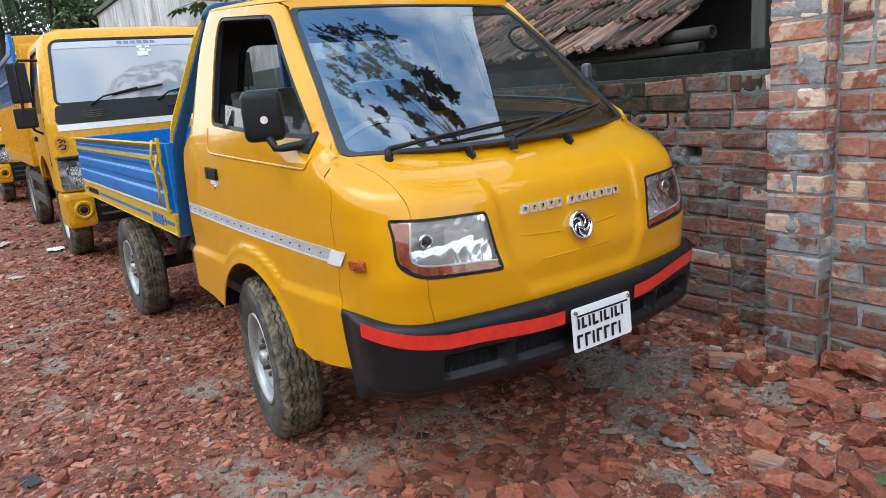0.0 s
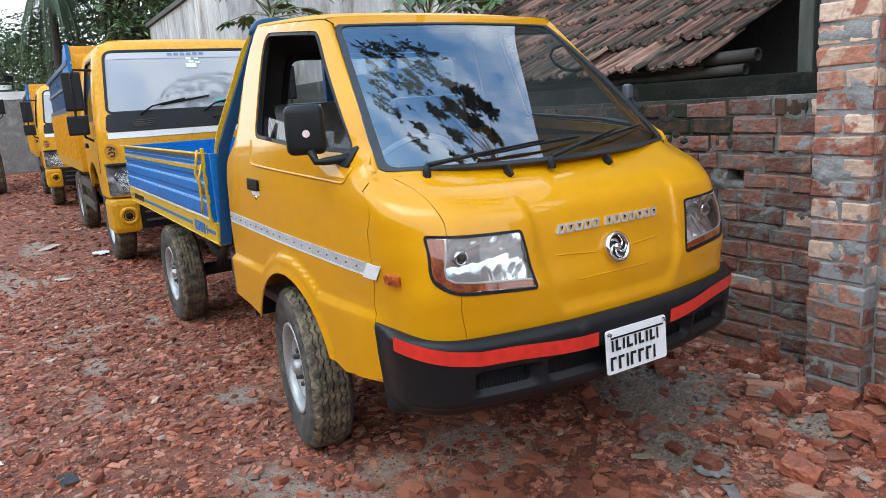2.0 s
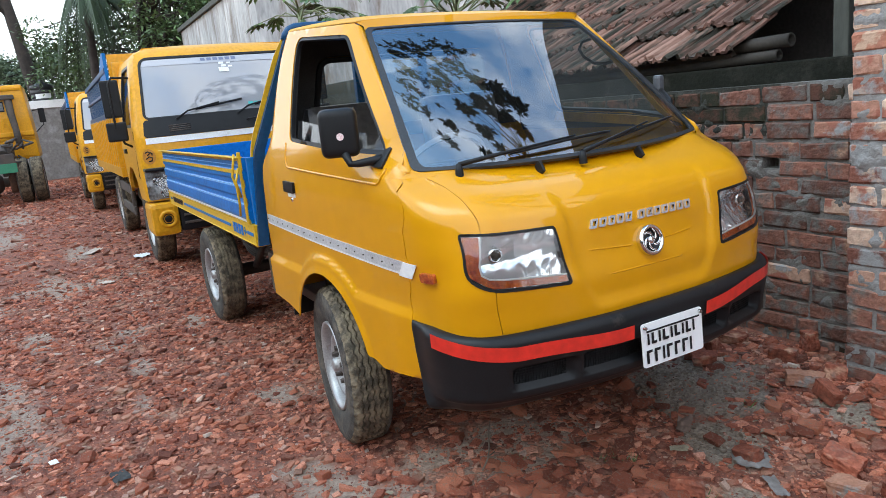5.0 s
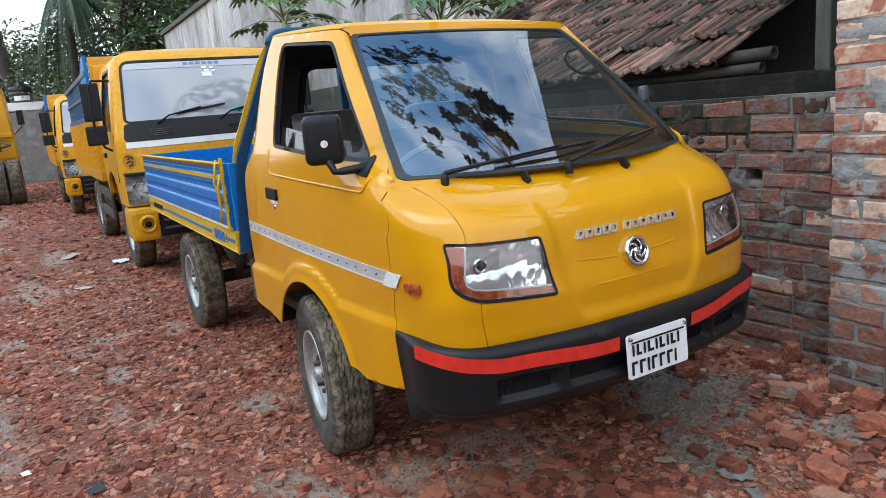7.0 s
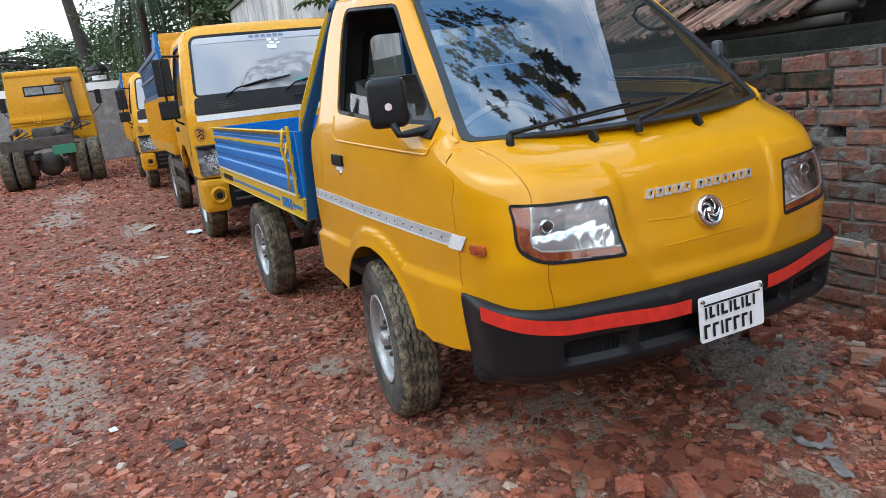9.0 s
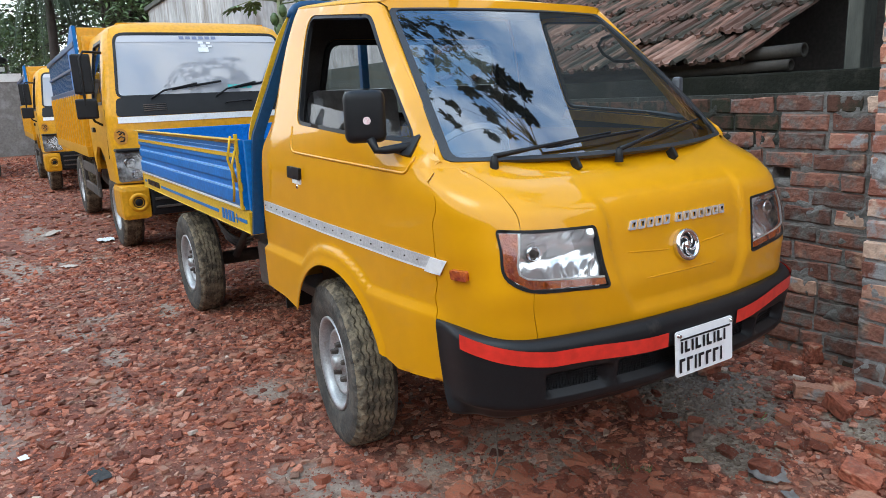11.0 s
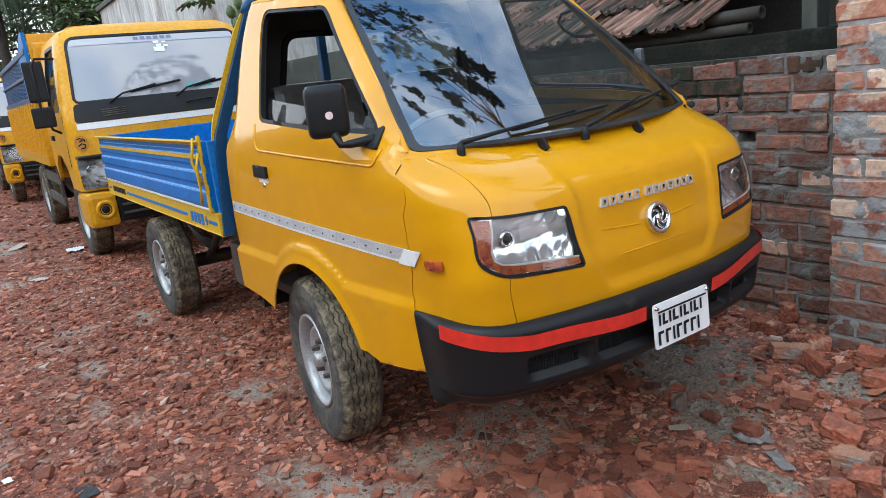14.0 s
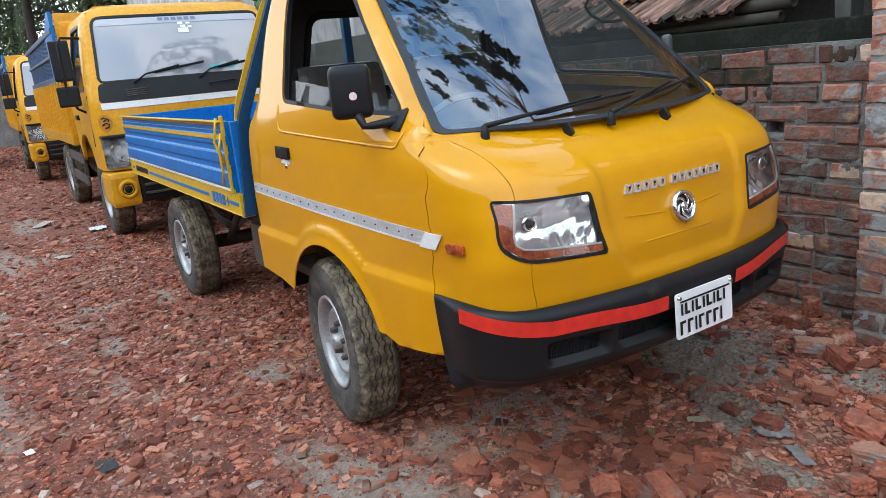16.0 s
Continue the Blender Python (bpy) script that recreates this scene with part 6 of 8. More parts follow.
        # steps, mudguard, wheels
        part("mudguard", tube([(-1.03 + 0.46 * math.cos(t), s * 0.82, 0.52 + 0.46 * math.sin(t)) for t in np.linspace(0.2, 2.9, 12)], 0.05, 6), BLACK_PLASTIC, T)
        wheel(T, -1.03, s * 0.80, 0.415, s, 0, 1.15)
        wheel(T, -4.15, s * 0.83, 0.415, s, 0, 1.15)
        part("side_guard", box(-3.4, -1.9, s * 0.93 - 0.015, s * 0.93 + 0.015, 0.70, 0.82, 0.01), STEEL, T)
        part("side_guard", box(-3.4, -1.9, s * 0.93 - 0.015, s * 0.93 + 0.015, 0.45, 0.56, 0.01), STEEL, T)
        part("guard_post", box(-2.0, -1.95, s * 0.93 - 0.02, s * 0.93 + 0.02, 0.45, 0.95, 0.01), STEEL, T)
        part("guard_post", box(-3.3, -3.25, s * 0.93 - 0.02, s * 0.93 + 0.02, 0.45, 0.95, 0.01), STEEL, T)
        # mirrors
        arm = part("mirror_arm", tube([truck_side(-0.52, 1.98, s), (-0.50, s * 1.06, 1.99), (-0.49, s * 1.10, 1.93), (-0.49, s * 1.10, 1.50), (-0.50, s * 1.04, 1.34), truck_side(-0.50, 1.30, s)], 0.012, 8), BLACK_PLASTIC, T)
        mirror_on(arm, -0.52, s * 1.09, 1.785, 0.17, 0.37)
        mirror_on(arm, -0.51, s * 1.09, 1.46, 0.19, 0.19)
    # roof, back, screen
    b = bmesh.new()
    rows = []
    for x in np.linspace(0, 1, 10):
        rows.append([b.verts.new(Vector((-0.55 - 1.07 * x, y, 2.262 + 0.035 * (1 - (y / 0.72) ** 4) * smooth01(0, 0.2, x)))) for y in np.linspace(-0.72, 0.72, 13)])
    for p, q in zip(rows, rows[1:]):
        for i in range(12):
            b.faces.new([p[i], p[i + 1], q[i + 1], q[i]])
    thicken(part("cab_roof", b, YELLOW_OLD, T, smooth=True), 0.02)
    part("cab_back", box(-1.66, -1.62, -0.93, 0.93, 0.8, 2.24, 0.02), YELLOW_OLD, T)
    part("cab_floor", box(-1.62, -0.10, -0.9, 0.9, 0.9, 1.0, 0.02), INTERIOR, T)
    part("dashboard", box(-0.62, -0.16, -0.85, 0.85, 1.3, 1.56, 0.06), INTERIOR, T)
    for y in (-0.45, 0.40):
        part("seat", box(-1.5, -1.3, y - 0.25, y + 0.25, 1.1, 1.95, 0.06), SEAT, T)
    gl = part("windscreen", patch(screen_hole, [], 0.1, lambda y, z: truck_front(y, z, -0.004), centre=(-1, 0, 1.5)), SCREEN_GLASS, T, "bright windscreen, its dusty film paled to stand for reflected sky", smooth=True)
    gl.visible_shadow = False
    thicken(part("windscreen_seal", patch(shrink(screen_hole, -0.012), [shrink(screen_hole, 0.012)], 0.05, lambda y, z: truck_front(y, z, 0.004), centre=(-1, 0, 1.5)), BLACK_PLASTIC, T, smooth=True), 0.012)
    sun_strip = [(-0.775, 2.065), (0.775, 2.065), (0.765, 2.125), (-0.765, 2.125)]
    ss = part("sun_strip", patch(sun_strip, [], 0.06, lambda y, z: truck_front(y, z, 0.001), centre=(-1, 0, 1.5)), SUN_FILM, T, "pale sun strip with blue-grey bars", smooth=True)
    for k in range(6):
        part("letter_bar", patch([(-0.21 + k * 0.062, 2.088), (-0.165 + k * 0.062, 2.088), (-0.165 + k * 0.062, 2.118), (-0.21 + k * 0.062, 2.118)], [], 0.03, lambda y, z: truck_front(y, z, 0.004), centre=(-1, 0, 1.5)), SLATE, ss)
    for y0, z0, w in ((-0.04, 2.045, 0.05), (0.04, 2.045, 0.04), (-0.02, 2.015, 0.05), (0.05, 2.010, 0.04), (-0.05, 1.965, 0.10)):
        part("screen_sticker", patch([(y0, z0), (y0 + w, z0), (y0 + w, z0 + w * 0.45), (y0, z0 + w * 0.45)], [], 0.03, lambda y, z: truck_front(y, z, 0.003), centre=(-1, 0, 1.5)), WHITE_TAPE, T)
    for k, (y0, w) in enumerate(((0.16, 0.05), (0.22, 0.04), (0.27, 0.07), (0.35, 0.05))):
        part("teal_card_bar", patch([(y0, 1.60), (y0 + w, 1.60), (y0 + w, 1.64), (y0, 1.64)], [], 0.03, lambda y, z: truck_front(y, z, 0.003), centre=(-1, 0, 1.5)), TEAL, T)
    # black panel and white band under the screen, wipers
    bp = rounded([(-0.90, 1.378), (0.90, 1.378), (0.875, 1.545), (-0.875, 1.545)], 0.04)
    panel = part("scuttle_panel", patch(bp, [], 0.06, lambda y, z: truck_front(y, z, 0.012), centre=(-1, 0, 1.4)), BLACK_PLASTIC, T, "black vented panel under the windscreen", smooth=True)
    thicken(panel, 0.015)
    for k in range(4):
        part("vent_slot", tube([truck_front(-0.66, 1.42 + k * 0.018, 0.016), truck_front(-0.46, 1.425 + k * 0.018, 0.016)], 0.005, 5), STEEL, panel)
    wb = [(-0.89, 1.315), (0.89, 1.315), (0.89, 1.372), (-0.89, 1.372)]
    thicken(part("white_band", patch(wb, [], 0.06, lambda y, z: truck_front(y, z, 0.008), centre=(-1, 0, 1.4)), WHITE_PAINT, T, smooth=True), 0.008)
    for a, e in ((-0.58, -0.02), (0.02, 0.56)):
        w = part("wiper", tube([truck_front(a, 1.53, 0.03), truck_front(a + 0.12, 1.60, 0.04), truck_front(e - 0.12, 1.66, 0.03)], 0.009, 6), BLACK_PLASTIC, T)
        part("wiper_blade", tube([truck_front(a + 0.20, 1.61, 0.02), truck_front(e + 0.12, 1.675, 0.02)], 0.011, 6), BLACK_PLASTIC, w)
    part("grab_rail", tube([truck_front(0.10, 1.46, 0.02), truck_front(0.12, 1.47, 0.05), truck_front(0.34, 1.48, 0.05), truck_front(0.36, 1.475, 0.02)], 0.008, 6), BLACK_PLASTIC, T)
    part("lower_grille", box(-0.16, 0.03, -0.72, 0.72, 0.44, 0.76, 0.03), BLACK_PLASTIC, T)
    for z in (0.52, 0.60, 0.68):
        part("grille_bar", box(0.028, 0.045, -0.68, 0.68, z - 0.012, z + 0.012, 0.005), STEEL, T)
    # chassis and body
    for s in (-1, 1):
        part("chassis_rail", box(-6.2, -0.4, s * 0.40 - 0.04, s * 0.40 + 0.04, 0.68, 0.90, 0.01), STEEL, T)
    part("front_axle", tube([(-1.03, -0.8, 0.415), (-1.03, 0.8, 0.415)], 0.06, 8), STEEL, T)
    part("rear_axle", tube([(-4.15, -0.8, 0.415), (-4.15, 0.8, 0.415)], 0.09, 8), STEEL, T)
    X0, X1 = -1.82, -6.1
    body = part("tipper_body", box(X1, X0, -0.96, 0.96, 0.96, 1.04, 0.01), YELLOW_OLD, T, "worn yellow ribbed tipper body with blue slatted extension")
    for s in (-1, 1):
        sd = part("body_side", box(X1, X0, s * 0.955 - 0.02, s * 0.955 + 0.02, 1.0, 1.66, 0.006), YELLOW_OLD, body)
        part("body_rail", box(X1, X0, s * 0.985 - 0.03, s * 0.985 + 0.03, 0.93, 1.05, 0.01), YELLOW_OLD, sd)
        part("body_rail", box(X1, X0, s * 0.98 - 0.03, s * 0.98 + 0.03, 1.62, 1.70, 0.01), BLUE_DARK, sd)
        part("body_rail", box(X1, X0, s * 0.98 - 0.025, s * 0.98 + 0.025, 2.14, 2.20, 0.01), BLUE_DARK, sd)
        part("body_rail", box(X1, X0, s * 0.98 - 0.02, s * 0.98 + 0.02, 1.91, 1.95, 0.01), BLUE_DARK, sd)
        for x in np.linspace(X0 - 0.06, X1 + 0.06, 15):
            part("body_rib", box(x - 0.035, x + 0.035, s * 0.99 - 0.03, s * 0.99 + 0.03, 1.04, 1.64, 0.012), YELLOW_OLD, sd)
        for x in np.linspace(X0 - 0.05, X1 + 0.05, 34):
            part("slat", box(x - 0.028, x + 0.028, s * 0.97 - 0.012, s * 0.97 + 0.012, 1.68, 2.16, 0.004), BLUE_DARK, sd)
        b = bmesh.new()
        poly = [(X0 + 0.02, 1.66), (X0 + 0.02, 2.36), (X0 - 0.16, 2.36), (X0 - 0.80, 2.18), (X0 - 0.80, 1.66)]
        vs = [[b.verts.new((x, s * (0.975 + o), z)) for x, z in poly] for o in (-0.015, 0.02)]
        b.faces.new(vs[0])
        b.faces.new(vs[1][::-1])
        for i in range(5):
            b.faces.new([vs[0][i], vs[0][(i + 1) % 5], vs[1][(i + 1) % 5], vs[1][i]])
        bmesh.ops.recalc_face_normals(b, faces=b.faces[:])
        part("corner_plate", b, BLUE, sd, "bright blue corner plate")
    part("body_front", box(X0 - 0.02, X0 + 0.04, -0.95, 0.95, 1.0, 2.34, 0.01), YELLOW_OLD, body)
    part("body_tail", box(X1 - 0.04, X1, -0.95, 0.95, 1.0, 1.7, 0.01), YELLOW_OLD, body)
    part("air_tank", tube([(-2.2, -0.62, 0.62), (-3.0, -0.62, 0.62)], 0.16, 14), STEEL, T)
    return T


TEAL = surface("teal_print", (0.05, 0.42, 0.40), 0.5, scale=8, amount=0.3, bump=0)
SLATE = surface("slate_blue_print", (0.16, 0.19, 0.30), 0.5, scale=8, amount=0.2, bump=0)
G2 = "trucks parked in a row behind the pickup"
truck_a = big_truck("tipper_truck", "yellow tipper truck with pale windscreen behind the pickup", pose(-4.42, 0.02, 0, 0, 0, 0), G2)
truck_b = copy_thing(truck_a, pose(-11.62, -0.20, 0, 0, 0, 0))
tagged(truck_b, "second yellow tipper truck further back in the row", "truck", G2)




def bare_truck():
    """A cab on a bare chassis, standing with its back to the yard."""
    T = thing("chassis_truck", "yellow cab on a bare black chassis seen from behind", "truck", at=pose(-17.2, -2.98, 0, 0, 0, -2))
    back = part("cab_back", box(-2.1, -2.02, -1.0, 1.0, 1.52, 2.88, 0.04), YELLOW_OLD, T)
    part("cab_box", box(-3.7, -2.05, -1.02, 1.02, 1.0, 2.86, 0.10), YELLOW_OLD, T)
    part("cab_roof", box(-3.7, -1.98, -1.0, 1.0, 2.80, 2.96, 0.06), YELLOW_OLD, T)
    for ob in [c for c in T.children if c.name.startswith("cab_")]:
        # the cab narrows upwards
        for v in ob.data.vertices:
            v.co.y *= 1 - 0.085 * smooth01(1.4, 2.95, v.co.z)
    for k in range(9):
        part("pressed_rib", box(-2.03, -2.0, -0.62 + k * 0.13, -0.56 + k * 0.13, 1.86, 2.12, 0.008), YELLOW_OLD, back)
    part("rear_window", box(-2.03, -2.005, -0.52, 0.42, 2.28, 2.55, 0.02), BLACK_PLASTIC, back)
    for y in (-0.27, 0.19):
        part("window_pane", box(-2.004, -2.0, y - 0.21, y + 0.21, 2.32, 2.51, 0.0), HAZED, back, "hazy rear window pane")
    part("lower_rail", box(-2.06, -1.96, -1.0, 1.0, 1.62, 1.74, 0.02), YELLOW_OLD, back)
    part("grab_loop", tube([(-1.95, -0.45, 1.72), (-1.90, -0.42, 1.58), (-1.90, -0.28, 1.58), (-1.95, -0.25, 1.72)], 0.02, 6), YELLOW_OLD, back)
    part("air_intake", tube([(-1.86, 0.55, 2.62), (-1.84, 0.56, 2.2), (-1.80, 0.60, 1.8), (-1.70, 0.62, 1.4)], [0.10, 0.09, 0.08, 0.09], 10), STEEL, T)
    part("intake_cap", box(-1.98, -1.74, 0.28, 0.70, 2.58, 2.70, 0.03), STEEL, T)
    for s in (-1, 1):
        part("chassis_rail", box(-3.4, 0.75, s * 0.42 - 0.05, s * 0.42 + 0.05, 0.88, 1.12, 0.01), STEEL, T)
        wheel(T, 0.0, s * 0.98, 0.54, s, 0, 1.52)
        wheel(T, 0.0, s * 0.66, 0.54, s, 0, 1.52)
        part("rear_drum", tube([(0, s * 0.36, 0.54), (0, s * 0.54, 0.54)], 0.28, 18), RUST, T)
        part("leaf_spring", box(-0.7, 0.7, s * 0.34 - 0.05, s * 0.34 + 0.05, 0.70, 0.82, 0.02), STEEL, T)
        part("cab_mirror", box(-3.2, -3.1, s * 1.22 - 0.08, s * 1.22 + 0.08, 1.95, 2.35, 0.02), BLACK_PLASTIC, T)
        part("mirror_arm", tube([(-3.15, s * 1.0, 2.3), (-3.15, s * 1.22, 2.32), (-3.15, s * 1.22, 1.9), (-3.15, s * 1.0, 1.7)], 0.015, 6), BLACK_PLASTIC, T)
        part("front_mudguard", tube([(-2.9 + 0.55 * math.cos(t), s * 0.9, 0.6 + 0.55 * math.sin(t)) for t in np.linspace(0.1, 3.0, 10)], 0.07, 6), BLACK_PLASTIC, T)
        wheel(T, -2.9, s * 0.86, 0.46, s, 0, 1.27)
    part("rear_cross_member", box(0.70, 0.80, -0.95, 0.60, 0.95, 1.22, 0.02), STEEL, T)
    part("rear_axle", tube([(0, -0.9, 0.54), (0, 0.9, 0.54)], 0.11, 10), STEEL, T)
    ball = bmesh.new()
    bmesh.ops.create_uvsphere(ball, u_segments=18, v_segments=12, radius=0.30, matrix=pose(0, -0.05, 0.54))
    part("differential", ball, STEEL, T, smooth=True)
    part("number_plate", box(0.80, 0.815, 0.12, 0.62, 0.78, 1.0, 0.01), GREEN_PLATE, T, "green plate without readable writing")
    part("engine_block", box(-1.9, -1.0, -0.45, 0.45, 0.95, 1.45, 0.08), STEEL, T)
    part("gear_hose", tube([(-1.0, 0.1, 1.25), (-0.6, 0.25, 1.35), (-0.2, 0.3, 1.2)], 0.11, 10), STEEL, T)
    g = random.Random(3)
    for k in range(12):
        y, z = g.uniform(-0.8, 0.8), g.uniform(0.85, 1.5)
        part("hose", tube([(0.6 - g.uniform(0, 0.4), y, z), (0.2, y + g.uniform(-0.2, 0.2), z + g.uniform(-0.2, 0.15)), (-0.5, y + g.uniform(-0.3, 0.3), z), (-1.6, y, z + 0.1)], g.uniform(0.015, 0.04), 6), STEEL, T)
    part("air_tank", tube([(-0.9, -0.75, 0.95), (-0.3, -0.75, 0.95)], 0.14, 14), STEEL, T)
    return T


bare_truck()


# ---- houses, trees and plants ----
def leaf_cloud(name, clumps, per, size, material, parent, flat=0.35, seed=1, tilts=(-0.9, 0.5)):
    """A crown: clumps of many single bent leaves with gaps between them."""
    rng = np.random.default_rng(seed)
    vs, fs = [], []
    for (cx, cy, cz, r) in clumps:
        n = int(per * r * r)
        d = rng.normal(size=(n, 3))
        d /= np.linalg.norm(d, axis=1)[:, None]
        rad = r * rng.uniform(0.25, 1.0, n) ** 0.5
        pos = d * rad[:, None] * np.array([1, 1, 0.8]) + (cx, cy, cz)
        for p in pos:
            a, tilt, roll = rng.uniform(0, 6.283), rng.uniform(*tilts), rng.uniform(-flat, flat) * 2
            fwd = np.array([math.cos(a) * math.cos(tilt), math.sin(a) * math.cos(tilt), math.sin(tilt)])
            side = np.cross(fwd, (0, 0, 1))
            side = side / np.linalg.norm(side)
            up = np.cross(side, fwd)
            side = side * math.cos(roll) + up * math.sin(roll)
            L, w = size * rng.uniform(0.7, 1.3), size * rng.uniform(0.16, 0.26)
            o = len(vs)
            vs += [p, p + fwd * L * 0.45 + side * w, p + fwd * L - up * L * 0.12, p + fwd * L * 0.45 - side * w]
            fs += [(o, o + 1, o + 2), (o, o + 2, o + 3)]
    ob = new(name, mesh_arrays(name, [tuple(map(float, v)) for v in vs], fs, material))
    ob.parent = parent
    return ob


def tree(label, x, y, height, lean, trunk_r, crown, leaf_size, per, material, seed, name="tree"):
    T = thing(name, label, "tree", at=pose(x, y, 0))
    rng = random.Random(seed)
    pts = [(0, 0, -0.2)] + [(lean[0] * t + rng.uniform(-0.1, 0.1), lean[1] * t + rng.uniform(-0.1, 0.1), height * t) for t in (0.2, 0.4, 0.6, 0.8, 1.0)]
    tr = part("trunk", tube(pts, [trunk_r * k for k in (1.25, 1.0, 0.9, 0.8, 0.62, 0.4)], 12), BARK, T)
    for cx, cy, cz, r in crown:
        k = rng.choice((3, 4, 5))
        a = Vector(pts[k])
        b = Vector((cx, cy, cz))
        mid = a.lerp(b, 0.5) + Vector((rng.uniform(-0.2, 0.2), rng.uniform(-0.2, 0.2), 0.25))
        part("limb", tube([a, mid, b], [trunk_r * 0.28, trunk_r * 0.16, trunk_r * 0.05], 6), BARK, T)
    leaf_cloud("crown", crown, per, leaf_size, material, T, seed=seed)
    return T


def clumps(n, box_, r, seed):
    g = random.Random(seed)
    return [(g.uniform(box_[0], box_[1]), g.uniform(box_[2], box_[3]), g.uniform(box_[4], box_[5]), g.uniform(*r)) for _ in range(n)]


tree("leafy green tree beyond the grey plastered house", -20.5, 1.2, 4.6, (0.3, 0.2), 0.22, clumps(40, (-1.6, 1.8, 0.3, 3.6, 2.2, 7.2), (0.55, 1.0), 3), 0.19, 480, LEAF, 3)
tree("broad leafy tree at the end of the yard", -27.0, 3.0, 6.5, (0.5, 0.3), 0.30, clumps(56, (-2, 2, -2.6, 3.5, 2.4, 9.0), (0.6, 1.2), 5) + clumps(16, (-1, 1, -4.4, -2.4, 3.0, 5.6), (0.5, 0.9), 6), 0.19, 420, LEAF, 5)
tree("dark forked trunk with thin high foliage", -28.6, -1.15, 9.6, (0.0, -1.25), 0.27, clumps(5, (-1, 1, -3.0, -1.0, 8.5, 10), (0.5, 0.8), 7), 0.30, 90, LEAF, 7)
tree("trees beyond the far wall with haze-paled leaves", -33.0, -6.5, 4.5, (0.2, 0.2), 0.25, clumps(26, (-2, 2, -6.5, 1.5, 2.2, 3.6), (0.6, 1.0), 11) + clumps(58, (-2, 2, 1.6, 7.5, 2.2, 5.0), (0.6, 1.0), 12), 0.20, 620, LEAF_FAR, 11)
tree("distant trees behind the wall with haze-paled leaves", -42.0, -12.0, 4.5, (0.2, 0.2), 0.25, clumps(26, (-2, 2, -6.0, 9.5, 2.0, 4.8), (0.8, 1.4), 13), 0.26, 330, LEAF_FAR, 13)
tree("leafy bush behind the grey house roof", -22.5, 5.5, 4.6, (0.2, 0.2), 0.2, clumps(16, (-1.2, 1.2, -2.0, 1.2, 3.6, 6.4), (0.5, 0.9), 15), 0.18, 480, LEAF, 15)

# palm fronds hanging on the second dark trunk
def frond(parent, base, heading, length, droop):
    b = bmesh.new()
    spine = []
    for t in np.linspace(0, 1, 12):
        spine.append(Vector(base) + Vector((math.cos(heading) * length * t, math.sin(heading) * length * t, droop * t * t + 0.3 * t)))
    add_tube(b, spine, [0.03 * (1 - 0.8 * t) + 0.004 for t in np.linspace(0, 1, 12)], 5)
    g = random.Random(int(heading * 100))
    for i in range(1, 12):
        for k in range(5):
            for s in (-1, 1):
                p = spine[i - 1].lerp(spine[i], k / 5)
                d = (spine[i] - spine[i - 1]).normalized()
                side = d.cross(Vector((0, 0, 1))).normalized() * s
                L = 0.55 * math.sin(math.pi * (i / 12) ** 0.7) + 0.15
                tip = p + (side * 0.55 + d * 0.45 - Vector((0, 0, g.uniform(0.5, 0.9)))).normalized() * L
                w = d * 0.030
                b.faces.new([b.verts.new(v) for v in (p - w, p + w, tip)])
    part("frond", b, DARK_LEAF, parent)


palm = thing("palm", "coconut palm with drooping fronds", "palm", at=pose(-23.2, 0.4, 0))
part("trunk", tube([(0, -0.32, -0.2), (0.05, -0.28, 3.0), (0.10, -0.2, 4.8), (0.15, -0.1, 6.25)], [0.19, 0.14, 0.125, 0.11], 10), BARK, palm)
for k in range(22):
    frond(palm, (0.15, -0.1, 6.2), k * 0.371, 0.85 + 0.30 * (k % 3), -1.6 - 0.8 * (k % 4))


def papaya_leaf(parent, root, tip, size, roll, g):
    """A lobed hand-shaped leaf on a long stalk."""
    root, tip = Vector(root), Vector(tip)
    mid = root.lerp(tip, 0.55) + Vector((0, 0, 0.10 * (tip - root).length))
    st = part("leaf_stalk", tube([root, mid, tip], [0.011, 0.009, 0.006], 5), STALK, parent)
    out = (tip - root)
    out.z = 0
    out = out.normalized() if out.length > 1e-4 else Vector((1, 0, 0))
    side = Vector((-out.y, out.x, 0))
    dip = g.uniform(0.15, 0.55)
    fwd = (out * math.cos(dip) - Vector((0, 0, math.sin(dip)))).normalized()
    up = side.cross(fwd) * -1
    b = bmesh.new()
    for k in range(9):
        a = (k - 4) * 0.52
        L = size * (1.0 - 0.10 * abs(k - 4)) * g.uniform(0.9, 1.1)
        d = fwd * math.cos(a) + side * math.sin(a)
        n = fwd * -math.sin(a) + side * math.cos(a)
        w = size * 0.11
        def P(t, s, lift=0.0):
            return tip + d * L * t + n * w * s - Vector((0, 0, 1)) * L * 0.35 * t * t + up * lift
        ctr = [P(0, 0), P(0.35, 0, -0.01), P(0.7, 0, -0.012), P(1, 0)]
        le = [P(0.18, 0.8), P(0.42, 0.75), P(0.52, 1.9), P(0.62, 0.8), P(0.78, 1.2), P(0.86, 0.4)]
        ri = [P(0.18, -0.8), P(0.42, -0.75), P(0.52, -1.9), P(0.62, -0.8), P(0.78, -1.2), P(0.86, -0.4)]
        loop = [ctr[0]] + le + [ctr[3]] + ri[::-1]
        vs = [b.verts.new(v) for v in loop]
        c1, c2 = b.verts.new(ctr[1]), b.verts.new(ctr[2])
        for i in range(len(vs)):
            c = c1 if i in (0, 1, 2, 11, 12, 13) else c2
            b.faces.new([vs[i], vs[(i + 1) % len(vs)], c])
        b.faces.new([vs[3], c2, c1])
        b.faces.new([vs[11], c1, c2])
    part("leaf", b, LEAF_LIGHT if g.random() < 0.5 else LEAF, st)


